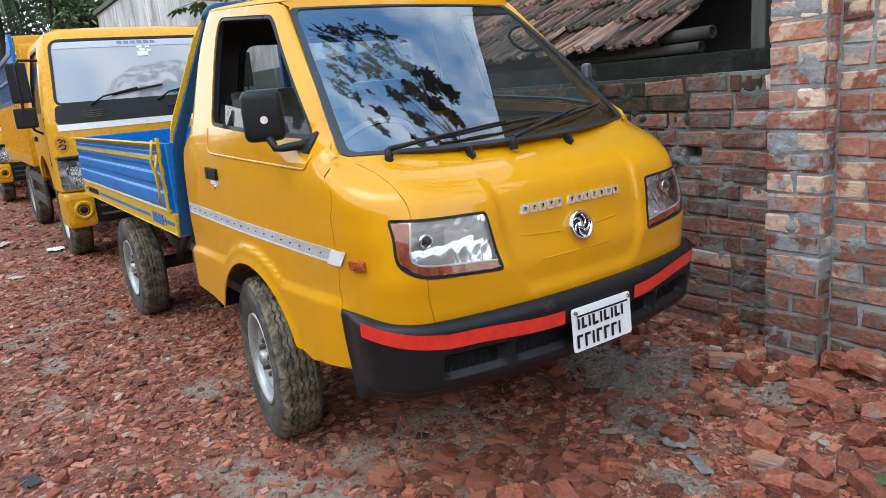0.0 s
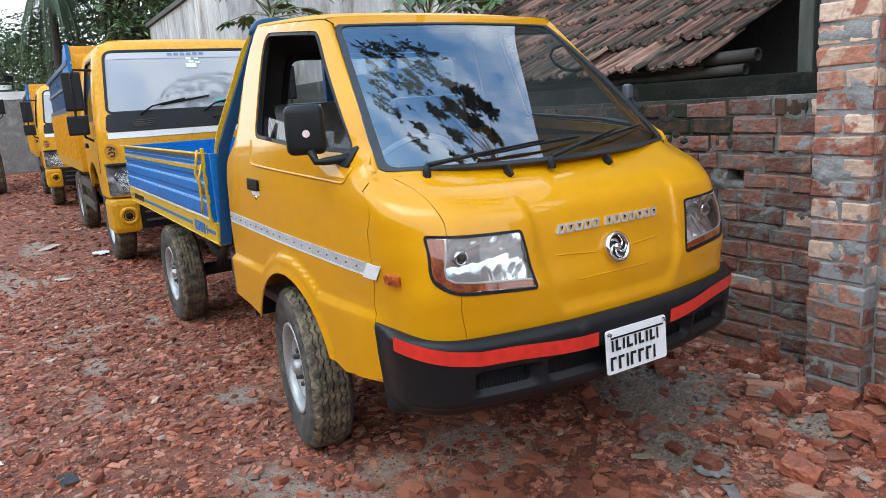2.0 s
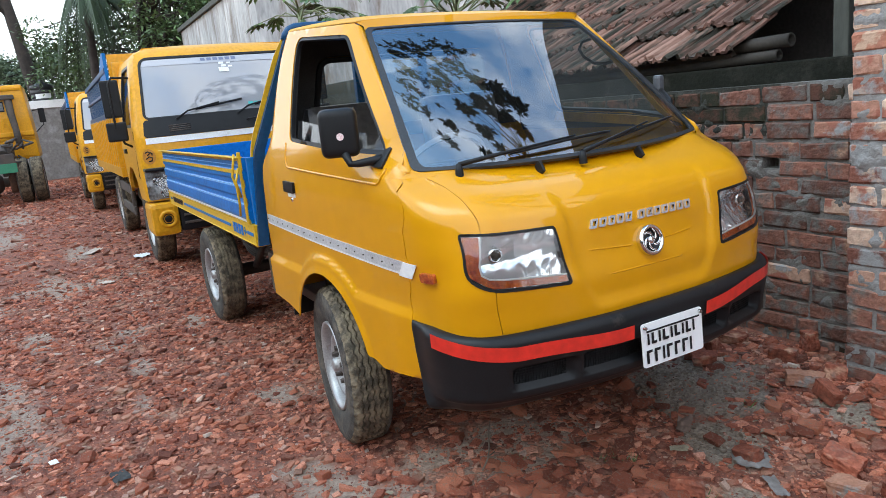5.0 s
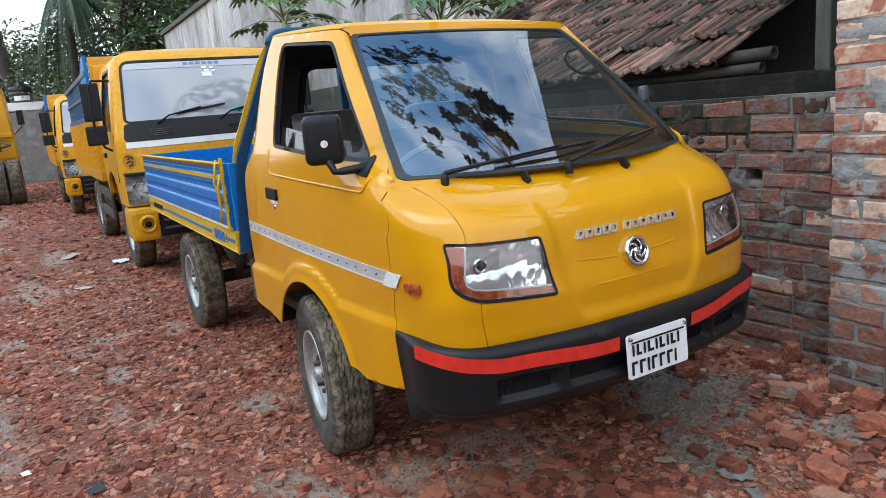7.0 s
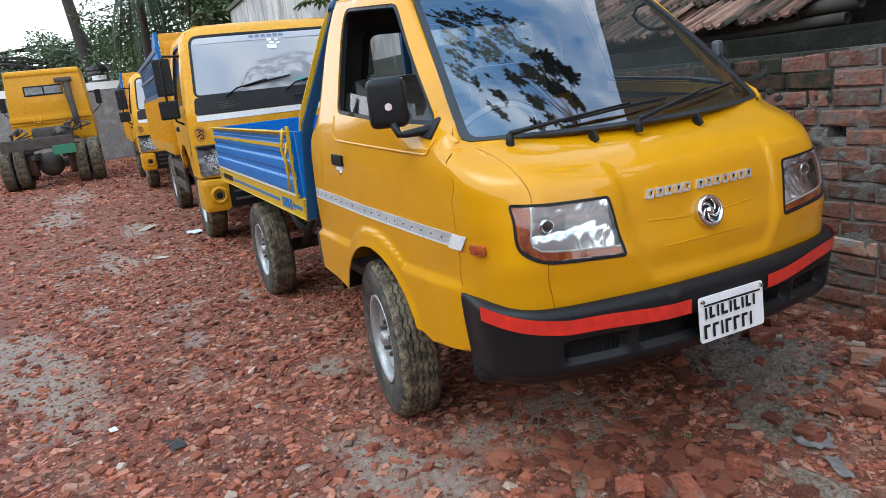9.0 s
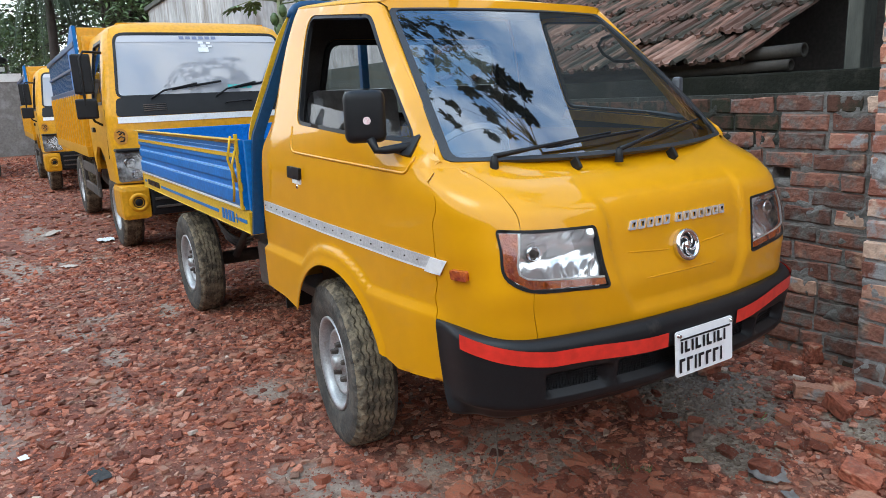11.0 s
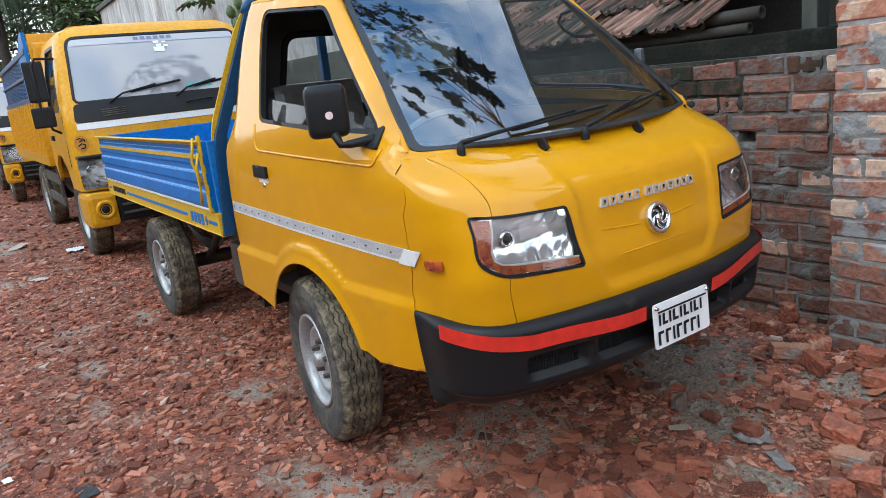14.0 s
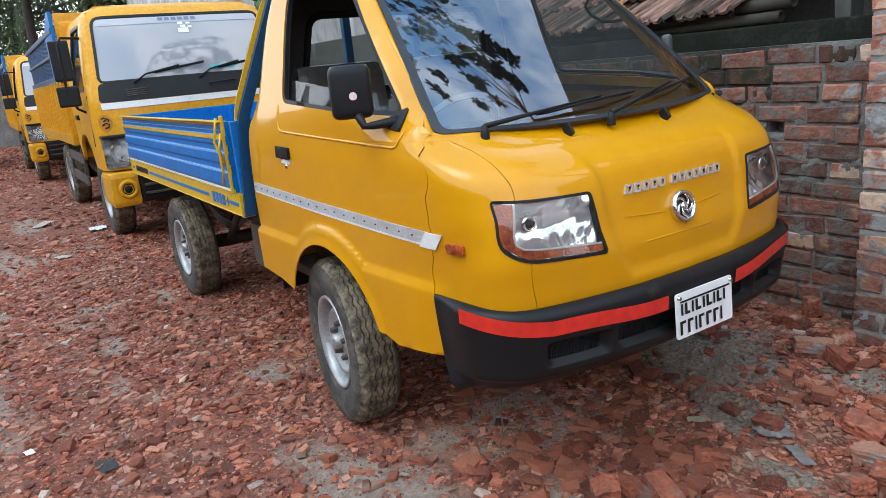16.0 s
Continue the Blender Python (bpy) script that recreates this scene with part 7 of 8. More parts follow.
def papaya(label, x, y, height, reach, n, size, seed, fruit=0, zspread=(-0.25, 0.55)):
    T = thing("papaya_tree", label, "papaya tree", "papaya trees behind the wall", at=pose(x, y, 0))
    g = random.Random(seed)
    part("trunk", tube([(0, 0, -0.2), (0.03, 0.02, height * 0.5), (0, 0, height)], [0.09, 0.07, 0.045], 10), STALK, T)
    for k in range(n):
        a = k * 2.399 + g.uniform(-0.2, 0.2)
        r = reach * g.uniform(0.65, 1.0)
        papaya_leaf(T, (0, 0, height - 0.15 + 0.2 * k / n), (r * math.cos(a), r * math.sin(a), height + g.uniform(*zspread)), size * g.uniform(0.85, 1.15), 0, g)
    for k in range(fruit):
        a = k * 2.4
        z = height - 0.22 - 0.055 * k
        part("papaya_fruit", lathe([(0.0, -0.10), (0.035, -0.085), (0.062, -0.03), (0.058, 0.03), (0.03, 0.075), (0.0, 0.09)], "z", 14, (0.105 * math.cos(a), 0.105 * math.sin(a), z)), FRUIT, T, smooth=True)
    return T


papaya("papaya tree with hanging green fruit by the grey house", -7.75, 1.98, 2.98, 1.0, 20, 0.25, 4, 9)
papaya("leafy papaya tree behind the mossy wall", -4.2, 2.55, 2.35, 0.9, 20, 0.29, 8, 0, (-0.15, 0.6))
papaya("broad-leaved papaya tree beside the tiled shed", -2.9, 3.4, 2.45, 0.95, 18, 0.30, 12, 0, (-0.1, 0.55))
papaya("young papaya tree near the black water tank", -5.9, 3.6, 2.7, 0.8, 12, 0.34, 16)

# coping, streaked face and drain on the grey house


slab("house_coping", "dark mossy coping along the grey house", "coping", MOSSY, -17.9, -10.25, 1.98, 2.14, 3.95, 4.06)
slab("house_coping_end", "dark mossy coping on the end of the grey house", "coping", MOSSY, -10.42, -10.22, 2.14, 8.0, 3.95, 4.05)
flats = thing("apartment_block", "beige apartment block with brown bands far behind", "building", at=pose(-20, 0, 0))
part("wall", box(-6, 0, 4.2, 10.0, 0, 12, 0.02), BEIGE, flats)
for y in (5.4, 8.15, 9.2):
    part("brown_band", box(0, 0.06, y - 0.07, y + 0.07, 0, 12, 0.01), BROWN_TRIM, flats)
w = part("window", box(0, 0.03, 7.8, 9.0, 6.15, 7.4, 0.01), BLACK_PLASTIC, flats)
part("window_sill", box(0, 0.12, 7.7, 9.1, 6.08, 6.15, 0.01), BEIGE, flats)


def water_tank(x, y, z, r, h):
    T = thing("water_tank", "black ribbed plastic water tank on a roof", "water tank", "black water tanks", at=pose(x, y, z))
    prof = [(0.0, h), (r * 0.28, h), (r * 0.30, h * 0.93)] + [(r * 0.95, h * 0.84)]
    for k in range(5):
        zz = h * (0.80 - 0.16 * k)
        prof += [(r, zz), (r, zz - h * 0.09), (r * 0.965, zz - h * 0.11), (r * 0.965, zz - h * 0.14)]
    part("shell", lathe(prof + [(r, 0), (0, 0)], "z", 32), TANK, T, smooth=True)
    part("lid", lathe([(0, h * 1.05), (r * 0.22, h * 1.04), (r * 0.28, h * 0.98)], "z", 20), TANK, T, smooth=True)
    part("pale_mark", patch([(-0.25, h * 0.35), (0.25, h * 0.35), (0.25, h * 0.52), (-0.25, h * 0.52)], [], 0.05, lambda y, z: Vector((math.sqrt(max(0, (r * 1.004) ** 2 - y * y)), y, z)), centre=(0, 0, h / 2)), WHITE_TAPE, T)
    return T


slab("tank_house", "plain plastered outhouse that carries the water tank", "house", PLASTER, -15.5, -12.9, 6.9, 9.4, 0, 3.72)
water_tank(-14.0, 8.0, 3.72, 0.48, 0.85)
slab("wall_far", "low grey wall at the end of the yard", "wall", GRIMY, -27.0, -26.8, -14.0, 6.0, 0, 2.62)
slab("wall_far_band", "whitewashed top of the far wall", "wall", WHITE_PAINT, -26.83, -26.76, -14.0, 6.0, 2.58, 2.86)
water_tank(-27.4, -1.45, 2.6, 0.40, 0.98)
# tree over the nose, out behind the new wall
over = thing("tree", "tall tree with silhouette-dark leaves leaning over the wall", "tree", at=pose(3.6, 2.0, 0))
part("trunk", tube([(0, 0, -0.2), (-0.1, 0, 2.5), (-0.6, 0.05, 4.5), (-1.6, 0.15, 5.9), (-2.7, 0.1, 6.3)], [0.16, 0.14, 0.10, 0.05, 0.02], 10), BARK, over)


def leaf_sprays(name, spots, material, parent, seed):
    """Sprays of long leaves round twig ends: spots are x, y, z, radius, sprays, leaf length."""
    g = random.Random(seed)
    vs, fs = [], []
    for cx, cy, cz, r, n, size in spots:
        for _ in range(n):
            c = Vector((cx + g.gauss(0, r * 0.6), cy + g.gauss(0, r * 0.6), cz + g.gauss(0, r * 0.4)))
            for k in range(9):
                d = Vector((g.gauss(0, 1), g.gauss(0, 1), g.gauss(0, 0.6))).normalized()
                side = d.cross(Vector((g.gauss(0, 0.5), g.gauss(0, 0.5), 1))).normalized()
                L = size * g.uniform(0.7, 1.25)
                w, o = L * 0.17, len(vs)
                vs += [c, c + d * L * 0.35 + side * w * 0.8, c + d * L * 0.72 + side * w, c + d * L, c + d * L * 0.72 - side * w, c + d * L * 0.35 - side * w * 0.8]
                fs.append((o, o + 1, o + 2, o + 3, o + 4, o + 5))
    ob = new(name, mesh_arrays(name, [tuple(v) for v in vs], fs, material))
    ob.parent = parent
    return ob


SPARSE = [(-0.93, 1.35), (-0.69, 1.11), (-0.92, 1.59), (-1.11, 1.98), (-1.07, 2.24), (-0.34, 0.95), (0.08, 0.75), (0.45, 0.5), (-0.15, 1.23), (-0.08, 1.41), (-0.57, 1.96), (-0.68, 1.91), (-0.45, 1.51)]
DENSE = [(-0.33, 2.2), (-0.21, 2.48), (0.01, 2.65), (0.12, 2.75), (0.19, 1.86), (0.35, 2.0), (0.54, 2.07), (0.62, 2.34), (0.84, 1.5), (0.4, 1.43), (0.74, 2.43), (0.08, 2.33), (0.45, 2.25)]
LOWER = [(0.75, 0.83), (1.05, 0.45), (1.18, 1.53), (1.3, 1.11)]
leaf_sprays("crown", [(x - 3.6, y - 2.0, 6.1, 0.17, 17, 0.075) for x, y in SPARSE] + [(x - 3.6, y - 2.0, 6.1, 0.12, 15, 0.13) for x, y in DENSE] + [(x - 3.6, y - 2.0, 6.1, 0.10, 7, 0.11) for x, y in LOWER], DARK_LEAF, over, 21)
for x, y in SPARSE[::4] + DENSE[::3] + LOWER[::2]:
    part("twig", tube([(-2.2, 0.1, 6.14), (0.5 * (x - 3.6) - 1.2, 0.5 * (y - 2.0) + 0.1, 6.2), (x - 3.6, y - 2.0, 6.1)], [0.014, 0.008, 0.004], 5), BARK, over)


# ---- tiled shed roof, bamboo, bricks ----
EAVE_Y, EAVE_Z, RISE, ROWS_UP, TILE_W = 1.70, 1.585, 0.60, 7, 0.205
PITCH = 0.255
roof = tagged(new("shed_roof", mesh("shed_roof", box(-3.9, 0.16, -0.02, 1.68, -0.06, -0.03, 0.0, pose(0, EAVE_Y, EAVE_Z, math.degrees(math.atan(RISE)))), DARK_WOOD)), "old clay tile roof of the low shed", "roof", kind="structure")


def tile_mesh(seed):
    """One clay tile: a ribbed slab with a rolled edge and a thick worn nose."""
    g = random.Random(seed)
    prof = [(-0.5, 0.000), (-0.49, 0.024), (-0.42, 0.036), (-0.35, 0.026), (-0.32, 0.004), (-0.14, 0.002), (-0.10, 0.016), (-0.03, 0.023), (0.03, 0.015), (0.06, 0.002), (0.28, 0.003), (0.33, 0.020), (0.42, 0.026), (0.48, 0.014), (0.5, 0.002)]
    b = bmesh.new()
    rows = []
    for y in (0.0, 0.02, 0.12, 0.24, 0.37):
        rows.append([b.verts.new((u * (TILE_W + 0.012) + g.uniform(-0.003, 0.003), y + g.uniform(-0.007, 0.007), h + (0.003 if y < 0.03 else 0) + g.uniform(-0.0015, 0.0015))) for u, h in prof])
    low = [b.verts.new((u * (TILE_W + 0.012), 0.0, h * 0.6 - 0.015)) for u, h in prof]
    for p, q in zip([low] + rows, rows):
        for i in range(len(prof) - 1):
            b.faces.new([p[i], p[i + 1], q[i + 1], q[i]])
    bmesh.ops.recalc_face_normals(b, faces=b.faces[:])
    return mesh("roof_tile", b, TILE)


tiles = [tile_mesh(k) for k in range(5)]
g = random.Random(5)
ang = math.degrees(math.atan(RISE))
for r in range(ROWS_UP):
    d = r * PITCH - 0.05
    y, z = EAVE_Y + d * math.cos(radians(ang)), EAVE_Z + d * math.sin(radians(ang)) + 0.012
    end = 0.13 + g.uniform(-0.02, 0.02) + 0.04 * r
    k = 0
    while end - k * TILE_W > -3.85:
        x = end - k * TILE_W
        ob = new("roof_tile", tiles[g.randrange(5)])
        ob.parent = roof
        drop = 0.0 if not (r == 0 and g.random() < 0.25) else -0.05
        ob.matrix_basis = pose(x + g.uniform(-0.006, 0.006), y + drop - (0.03 if r == 0 else 0), z - (0.032 if r == 0 else 0) + 0.012 + g.uniform(0, 0.016), ang - 5 + g.uniform(-2.0, 1.5), g.uniform(-3, 3), g.uniform(-4, 3) - 9)
        k += 1
ridge_y, ridge_z = EAVE_Y + 1.64 * math.cos(radians(ang)), EAVE_Z + 1.64 * math.sin(radians(ang))
for k in range(11):
    b = bmesh.new()
    rows = [[b.verts.new((x, 0.10 * math.cos(t) * s, 0.075 * math.sin(t) * s)) for t in np.linspace(0, math.pi, 9)] for x, s in ((-0.20, 0.92), (0.18, 1.0), (0.20, 1.08))]
    for p, q in zip(rows, rows[1:]):
        for i in range(8):
            b.faces.new([p[i], p[i + 1], q[i + 1], q[i]])
    rt = part("ridge_tile", b, TILE, roof, at=pose(0.25 - k * 0.38, ridge_y + 0.02, ridge_z + 0.01, 0, g.uniform(-2, 2), g.uniform(-2, 2)))
    thicken(rt, 0.014)


def pole(x0, x1, y, z, r, label):
    P = bmesh.new()
    n = 8
    pts = [(x0 + (x1 - x0) * t, y + 0.01 * math.sin(t * 5), z + 0.008 * math.sin(t * 7)) for t in np.linspace(0, 1, n)]
    add_tube(P, pts, r, 14, cap=False)
    add_tube(P, pts, r * 0.74, 14, cap=False)
    o = [v for v in P.verts]
    for k in range(14):
        a, b2 = o[(n - 1) * 14 + k], o[(n - 1) * 14 + (k + 1) % 14]
        c, d2 = o[n * 14 + (n - 1) * 14 + k], o[n * 14 + (n - 1) * 14 + (k + 1) % 14]
        P.faces.new([a, b2, d2, c])
    bmesh.ops.recalc_face_normals(P, faces=P.faces[:])
    return tagged(new("bamboo_pole", mesh("bamboo_pole", P, BAMBOO)), label, "pole", "bamboo poles under the eave")


pole(-2.6, 0.49, 1.775, 1.580, 0.036, "thick hollow bamboo pole resting under the tiled eave")
pole(-2.6, 0.44, 1.745, 1.508, 0.030, "bamboo pole lying on the concrete sill")


def brick_mesh(name, L, H, D, material, seed, rough=0.0055):
    g = random.Random(seed)
    b = bmesh.new()
    bmesh.ops.create_cube(b, size=1.0)
    for v in b.verts:
        v.co = Vector((v.co.x * L, v.co.y * D, v.co.z * H))
    bmesh.ops.bevel(b, geom=b.edges[:], offset=0.007, segments=1, affect="EDGES")
    for v in b.verts:
        v.co += Vector((g.uniform(-rough, rough), g.uniform(-rough, rough) * 0.22, g.uniform(-rough, rough)))
    return mesh(name, b, material)


KINDS = {}
for label, mat in (("red", BRICK), ("pale", BRICK_PALE), ("moss", BRICK_MOSS), ("old", BRICK_OLD)):
    for size, L in (("full", 0.238), ("half", 0.112), ("mid", 0.17)):
        KINDS[label, size] = [brick_mesh("brick", L, 0.0765, 0.05, mat, 7 * k + len(label) + len(size), 0.0065 if label == "old" else 0.005) for k in range(4)]


def lay(parent, x0, x1, y, z0, z1, seed, pick, rough=0.006):
    """Courses of bricks on a wall's face, staggered, with thick uneven joints."""
    g = random.Random(seed)
    c = 0
    z = z0
    while z + 0.07 < z1:
        x = x0
        wave = 0.004 * math.sin(c * 1.7)
        while x < x1:
            size, L = ("full", 0.238) if g.random() < 0.72 else (("half", 0.112) if g.random() < 0.6 else ("mid", 0.17))
            if x == x0 and c % 2:
                size, L = "half", 0.112
            if x + L > x1 + 0.012:
                size, L = ("mid", 0.17) if x + 0.17 < x1 + 0.012 else ("half", 0.112)
            if y > 1.35 and z < 0.996 < z + 0.072 and x < GAP[1] and x + L > GAP[0]:
                # bricks end at the hole
                room = GAP[0] - x
                if room < 0.10:
                    x = GAP[1] + 0.004
                    continue
                size, L = ("mid", 0.17) if room > 0.165 else ("half", 0.112)
            cx = x + L / 2
            if x > x0 - 0.01 and x + L < x1 + 0.012:
                ob = new("brick", KINDS[pick(cx, z, g), size][g.randrange(4)])
                ob.parent = parent
                ob.matrix_basis = pose(cx, y + 0.025 + g.uniform(-rough, rough), z + 0.035 + wave + g.uniform(-0.004, 0.004), g.uniform(-2, 2), g.uniform(-1.2, 1.2), g.uniform(-1.6, 1.6))
            x += L + g.uniform(0.010, 0.018)
        z += COURSE
        c += 1


def old(x, z, g):
    top = smooth01(1.05, 1.25, z) * smooth01(0.85, 0.15, x)
    return "moss" if g.random() < 0.012 + 0.93 * top else ("pale" if g.random() < 0.03 else "old")


def fresh(x, z, g):
    return "old" if z < 0.35 + 0.3 * g.random() else ("pale" if g.random() < 0.30 else "red")


lay(wall_north, -1.55, 1.145, WALL_Y, 0.04, 1.38, 3, old)
lay(wall_east, 1.402, 3.2, RIGHT_Y, 0.03, 2.6, 9, fresh, 0.004)
g = random.Random(17)
z = 1.374 - 0.070 - COURSE * 14
course = 0
while z < 2.6:
    if course % 2 == 0:
        spots = [(1.27, "full")]
    else:
        spots = [(1.207, "half"), (1.333, "half")]
    for x, size in spots:
        kind = "old" if z < 0.5 else ("red" if course % 2 == 0 and g.random() < 0.7 else "pale")
        ob = new("brick", KINDS[kind, size][g.randrange(4)])
        ob.parent = brick_pillar
        ob.matrix_basis = pose(x + g.uniform(-0.006, 0.006), PILLAR_Y + 0.025 + g.uniform(-0.004, 0.004), z + 0.035, g.uniform(-1.5, 1.5), g.uniform(-1.2, 1.2), g.uniform(-1.5, 1.5))
    # the bricks of the pillar's flank
    ob = new("brick", KINDS["old" if z < 0.5 else ("pale" if course % 3 == 0 else "red"), "half"][g.randrange(4)])
    ob.parent = brick_pillar
    ob.matrix_basis = pose(1.395 - 0.028, PILLAR_Y + 0.075, z + 0.035, 0, 0, 90 + g.uniform(-2, 2))
    z += COURSE
    course += 1


# ---- brick rubble, litter ----
def chip_shape(seed, flat):
    """A broken lump: the hull of a few random points, or of a box with its corners knocked off."""
    g = random.Random(seed)
    b = bmesh.new()
    if seed % 3 == 1:
        for cx, cy, cz in itertools.product((-1, 1), repeat=3):
            for _ in range(2 if g.random() < 0.45 else 1):
                b.verts.new(Vector((cx * g.uniform(0.28, 0.5), cy * g.uniform(0.22, 0.36), cz * g.uniform(0.26, 0.40) * flat)))
    for _ in range(4 if seed % 3 == 1 else 12):
        d = Vector((g.gauss(0, 1), g.gauss(0, 1), g.gauss(0, 1))).normalized()
        m = max(abs(d.x), abs(d.y), abs(d.z))
        d = d / (m * 0.8 + 0.2)
        b.verts.new(Vector((d.x * 0.5, d.y * 0.36, d.z * 0.42 * flat)))
    r = bmesh.ops.convex_hull(b, input=b.verts[:])
    bmesh.ops.delete(b, geom=[v for v in b.verts if not v.link_faces], context="VERTS")
    bmesh.ops.recalc_face_normals(b, faces=b.faces[:])
    b.verts.index_update()
    vs = np.array([v.co[:] for v in b.verts])
    fs = [[v.index for v in f.verts] for f in b.faces]
    b.free()
    return vs, fs


SHAPES = [chip_shape(k, 0.36 + 0.07 * (k % 5)) for k in range(20)]
CHIP_RAMP = [(0.0, (0.10, 0.037, 0.026)), (0.2, (0.23, 0.064, 0.040)), (0.45, (0.37, 0.106, 0.058)), (0.75, (0.48, 0.152, 0.084)), (0.92, (0.56, 0.25, 0.165)), (1.0, (0.26, 0.215, 0.185))]
CHIP = surface("broken_brick", (0.27, 0.108, 0.074), 0.92, other=(0.19, 0.082, 0.060), scale=14, amount=0.8, fine=150, bump=1.0, depth=0.006, random=0.22, island=True, ramp=CHIP_RAMP,
               spots=(0.36, 0.235, 0.17), spot_scale=4, spot_at=0.62, spot_soft=0.12, shine=0.2)
LUMP_RAMP = [(0.0, (0.18, 0.052, 0.034)), (0.3, (0.31, 0.085, 0.047)), (0.7, (0.43, 0.118, 0.062)), (1.0, (0.50, 0.18, 0.10))]
LUMP = surface("brick_fragment_red", (0.27, 0.098, 0.064), 0.9, other=(0.20, 0.078, 0.055), scale=16, amount=0.8, fine=90, bump=0.9, depth=0.006, random=0.2, ramp=LUMP_RAMP, place=True,
               flakes=(0.40, 0.19, 0.115), flake_scale=11, flake_at=0.67, flake_soft=0.05, spots=(0.23, 0.18, 0.14), spot_scale=9, spot_at=0.62, spot_soft=0.09, shine=0.2)
PALE_CHIP = surface("pale_broken_brick", (0.47, 0.28, 0.20), 0.92, other=(0.40, 0.35, 0.30), scale=14, amount=0.5, fine=120, bump=0.5, depth=0.004, random=0.3, island=True, shine=0.2)


def scatter(name, label, count, area, size, material, seed, keep=lambda x, y, g: True, sink=0.25):
    g = random.Random(seed)
    V, F = [], []
    n = 0
    made = 0
    while made < count:
        x, y = g.uniform(area[0], area[1]), g.uniform(area[2], area[3])
        made += 1
        if not keep(x, y, g):
            continue
        vs, fs = SHAPES[g.randrange(20)]
        s = size[0] * (size[1] / size[0]) ** (g.random() ** 2.0)
        R = np.array(Euler((g.gauss(0, 0.15), g.gauss(0, 0.15), g.uniform(0, 6.28))).to_matrix())
        p = (vs * (s * g.uniform(0.8, 1.3), s * g.uniform(0.7, 1.2), s * g.uniform(0.6, 1.05))) @ R.T
        lift = -p[:, 2].min() - sink * s * 0.72
        p = p + (x, y, ground_height(x, y) + lift)
        V.append(p)
        F += [[i + n for i in f] for f in fs]
        n += len(vs)
    ob = new(name, mesh_arrays(name, np.concatenate(V).tolist(), F, material))
    return tagged(ob, label, "rubble", kind="stuff")


def open_ground(x, y, g):
    return y < 1.40 and g.random() > max(sandy(x, y) * 0.93, muddy(x, y) * 1.4)


scatter("brick_rubble", "loose red brick chips covering the yard", 62000, (-5.5, 2.1, -2.6, 1.38), (0.012, 0.066), CHIP, 1, open_ground, 0.24)
scatter("brick_crumble", "crumbled red brick in front of the bumper", 4500, (0.5, 2.1, -0.75, 1.25), (0.018, 0.055), CHIP, 14, lambda x, y, g: g.random() > max(muddy(x, y) * 1.4, smooth01(-0.45, -0.75, y)), 0.34)
scatter("brick_rubble_far", "red brick chips farther along the yard", 15000, (-16, -5.5, -4.0, 0.6), (0.025, 0.11), CHIP, 2, open_ground, 0.34)
scatter("brick_rubble_distant", "red brick chips at the far end of the yard", 8000, (-26, -15.5, -6.0, 1.6), (0.05, 0.16), CHIP, 6, open_ground)
scatter("brick_rubble_near", "red brick chips behind the standing place", 3000, (2.1, 6.0, -4.5, 1.2), (0.03, 0.10), CHIP, 16, open_ground)
scatter("brick_rubble_side", "red brick chips along the open side", 4000, (-5.5, 2.4, -5.5, -2.6), (0.03, 0.10), CHIP, 17, open_ground)
scatter("brick_grit", "fine red brick grit between the chips", 44000, (-2.6, 1.9, -2.3, 1.35), (0.006, 0.019), CHIP, 3, lambda x, y, g: y < 1.4 and g.random() > max(sandy(x, y) * 0.55, muddy(x, y) * 0.9))
scatter("pale_chips", "pale mortar and buff brick chips in the yard", 1500, (-9, 2.2, -2.8, 1.38), (0.012, 0.06), PALE_CHIP, 4, open_ground)
CLOD = surface("cement_mud_clods", (0.28, 0.225, 0.175), 0.95, other=(0.20, 0.145, 0.108), scale=30, amount=0.7, fine=200, bump=0.8, depth=0.003, random=0.25, island=True, shine=0.15)
scatter("mud_clods", "small damp clods of grey cement mud", 15000, (0.15, 1.9, -0.2, 1.2), (0.006, 0.034), CLOD, 21, lambda x, y, g: g.random() < muddy(x, y) * 1.1, 0.35)

# larger fragments, each a piece of its own
lumps = []
for k in range(8):
    vs, fs = SHAPES[k]
    lumps.append(mesh_arrays("brick_fragment", (vs * (1, 1, 0.9)).tolist(), fs, LUMP))
g = random.Random(31)
made = 0
while made < 295:
    if made < 95:
        x, y = g.uniform(0.2, 2.3), g.uniform(-0.5, 1.3)
    elif made < 190:
        x, y = g.uniform(0.70, 1.40), g.uniform(-0.62, 0.10)
    else:
        x, y = g.uniform(-3.2, 0.6), g.uniform(-2.6, -0.7)
    if g.random() < max(sandy(x, y) * 0.8, muddy(x, y) * 0.95) or y > 1.3:
        continue
    s = g.uniform(0.06, 0.12) if made < 190 else g.uniform(0.05, 0.085)
    ob = new("brick_fragment", lumps[g.randrange(8)])
    ob.parent = ground
    ob.matrix_basis = pose(x, y, ground_height(x, y) + s * 0.12, g.uniform(-18, 18), g.uniform(-18, 18), g.uniform(0, 360)) @ Matrix.Scale(s, 4)
    made += 1


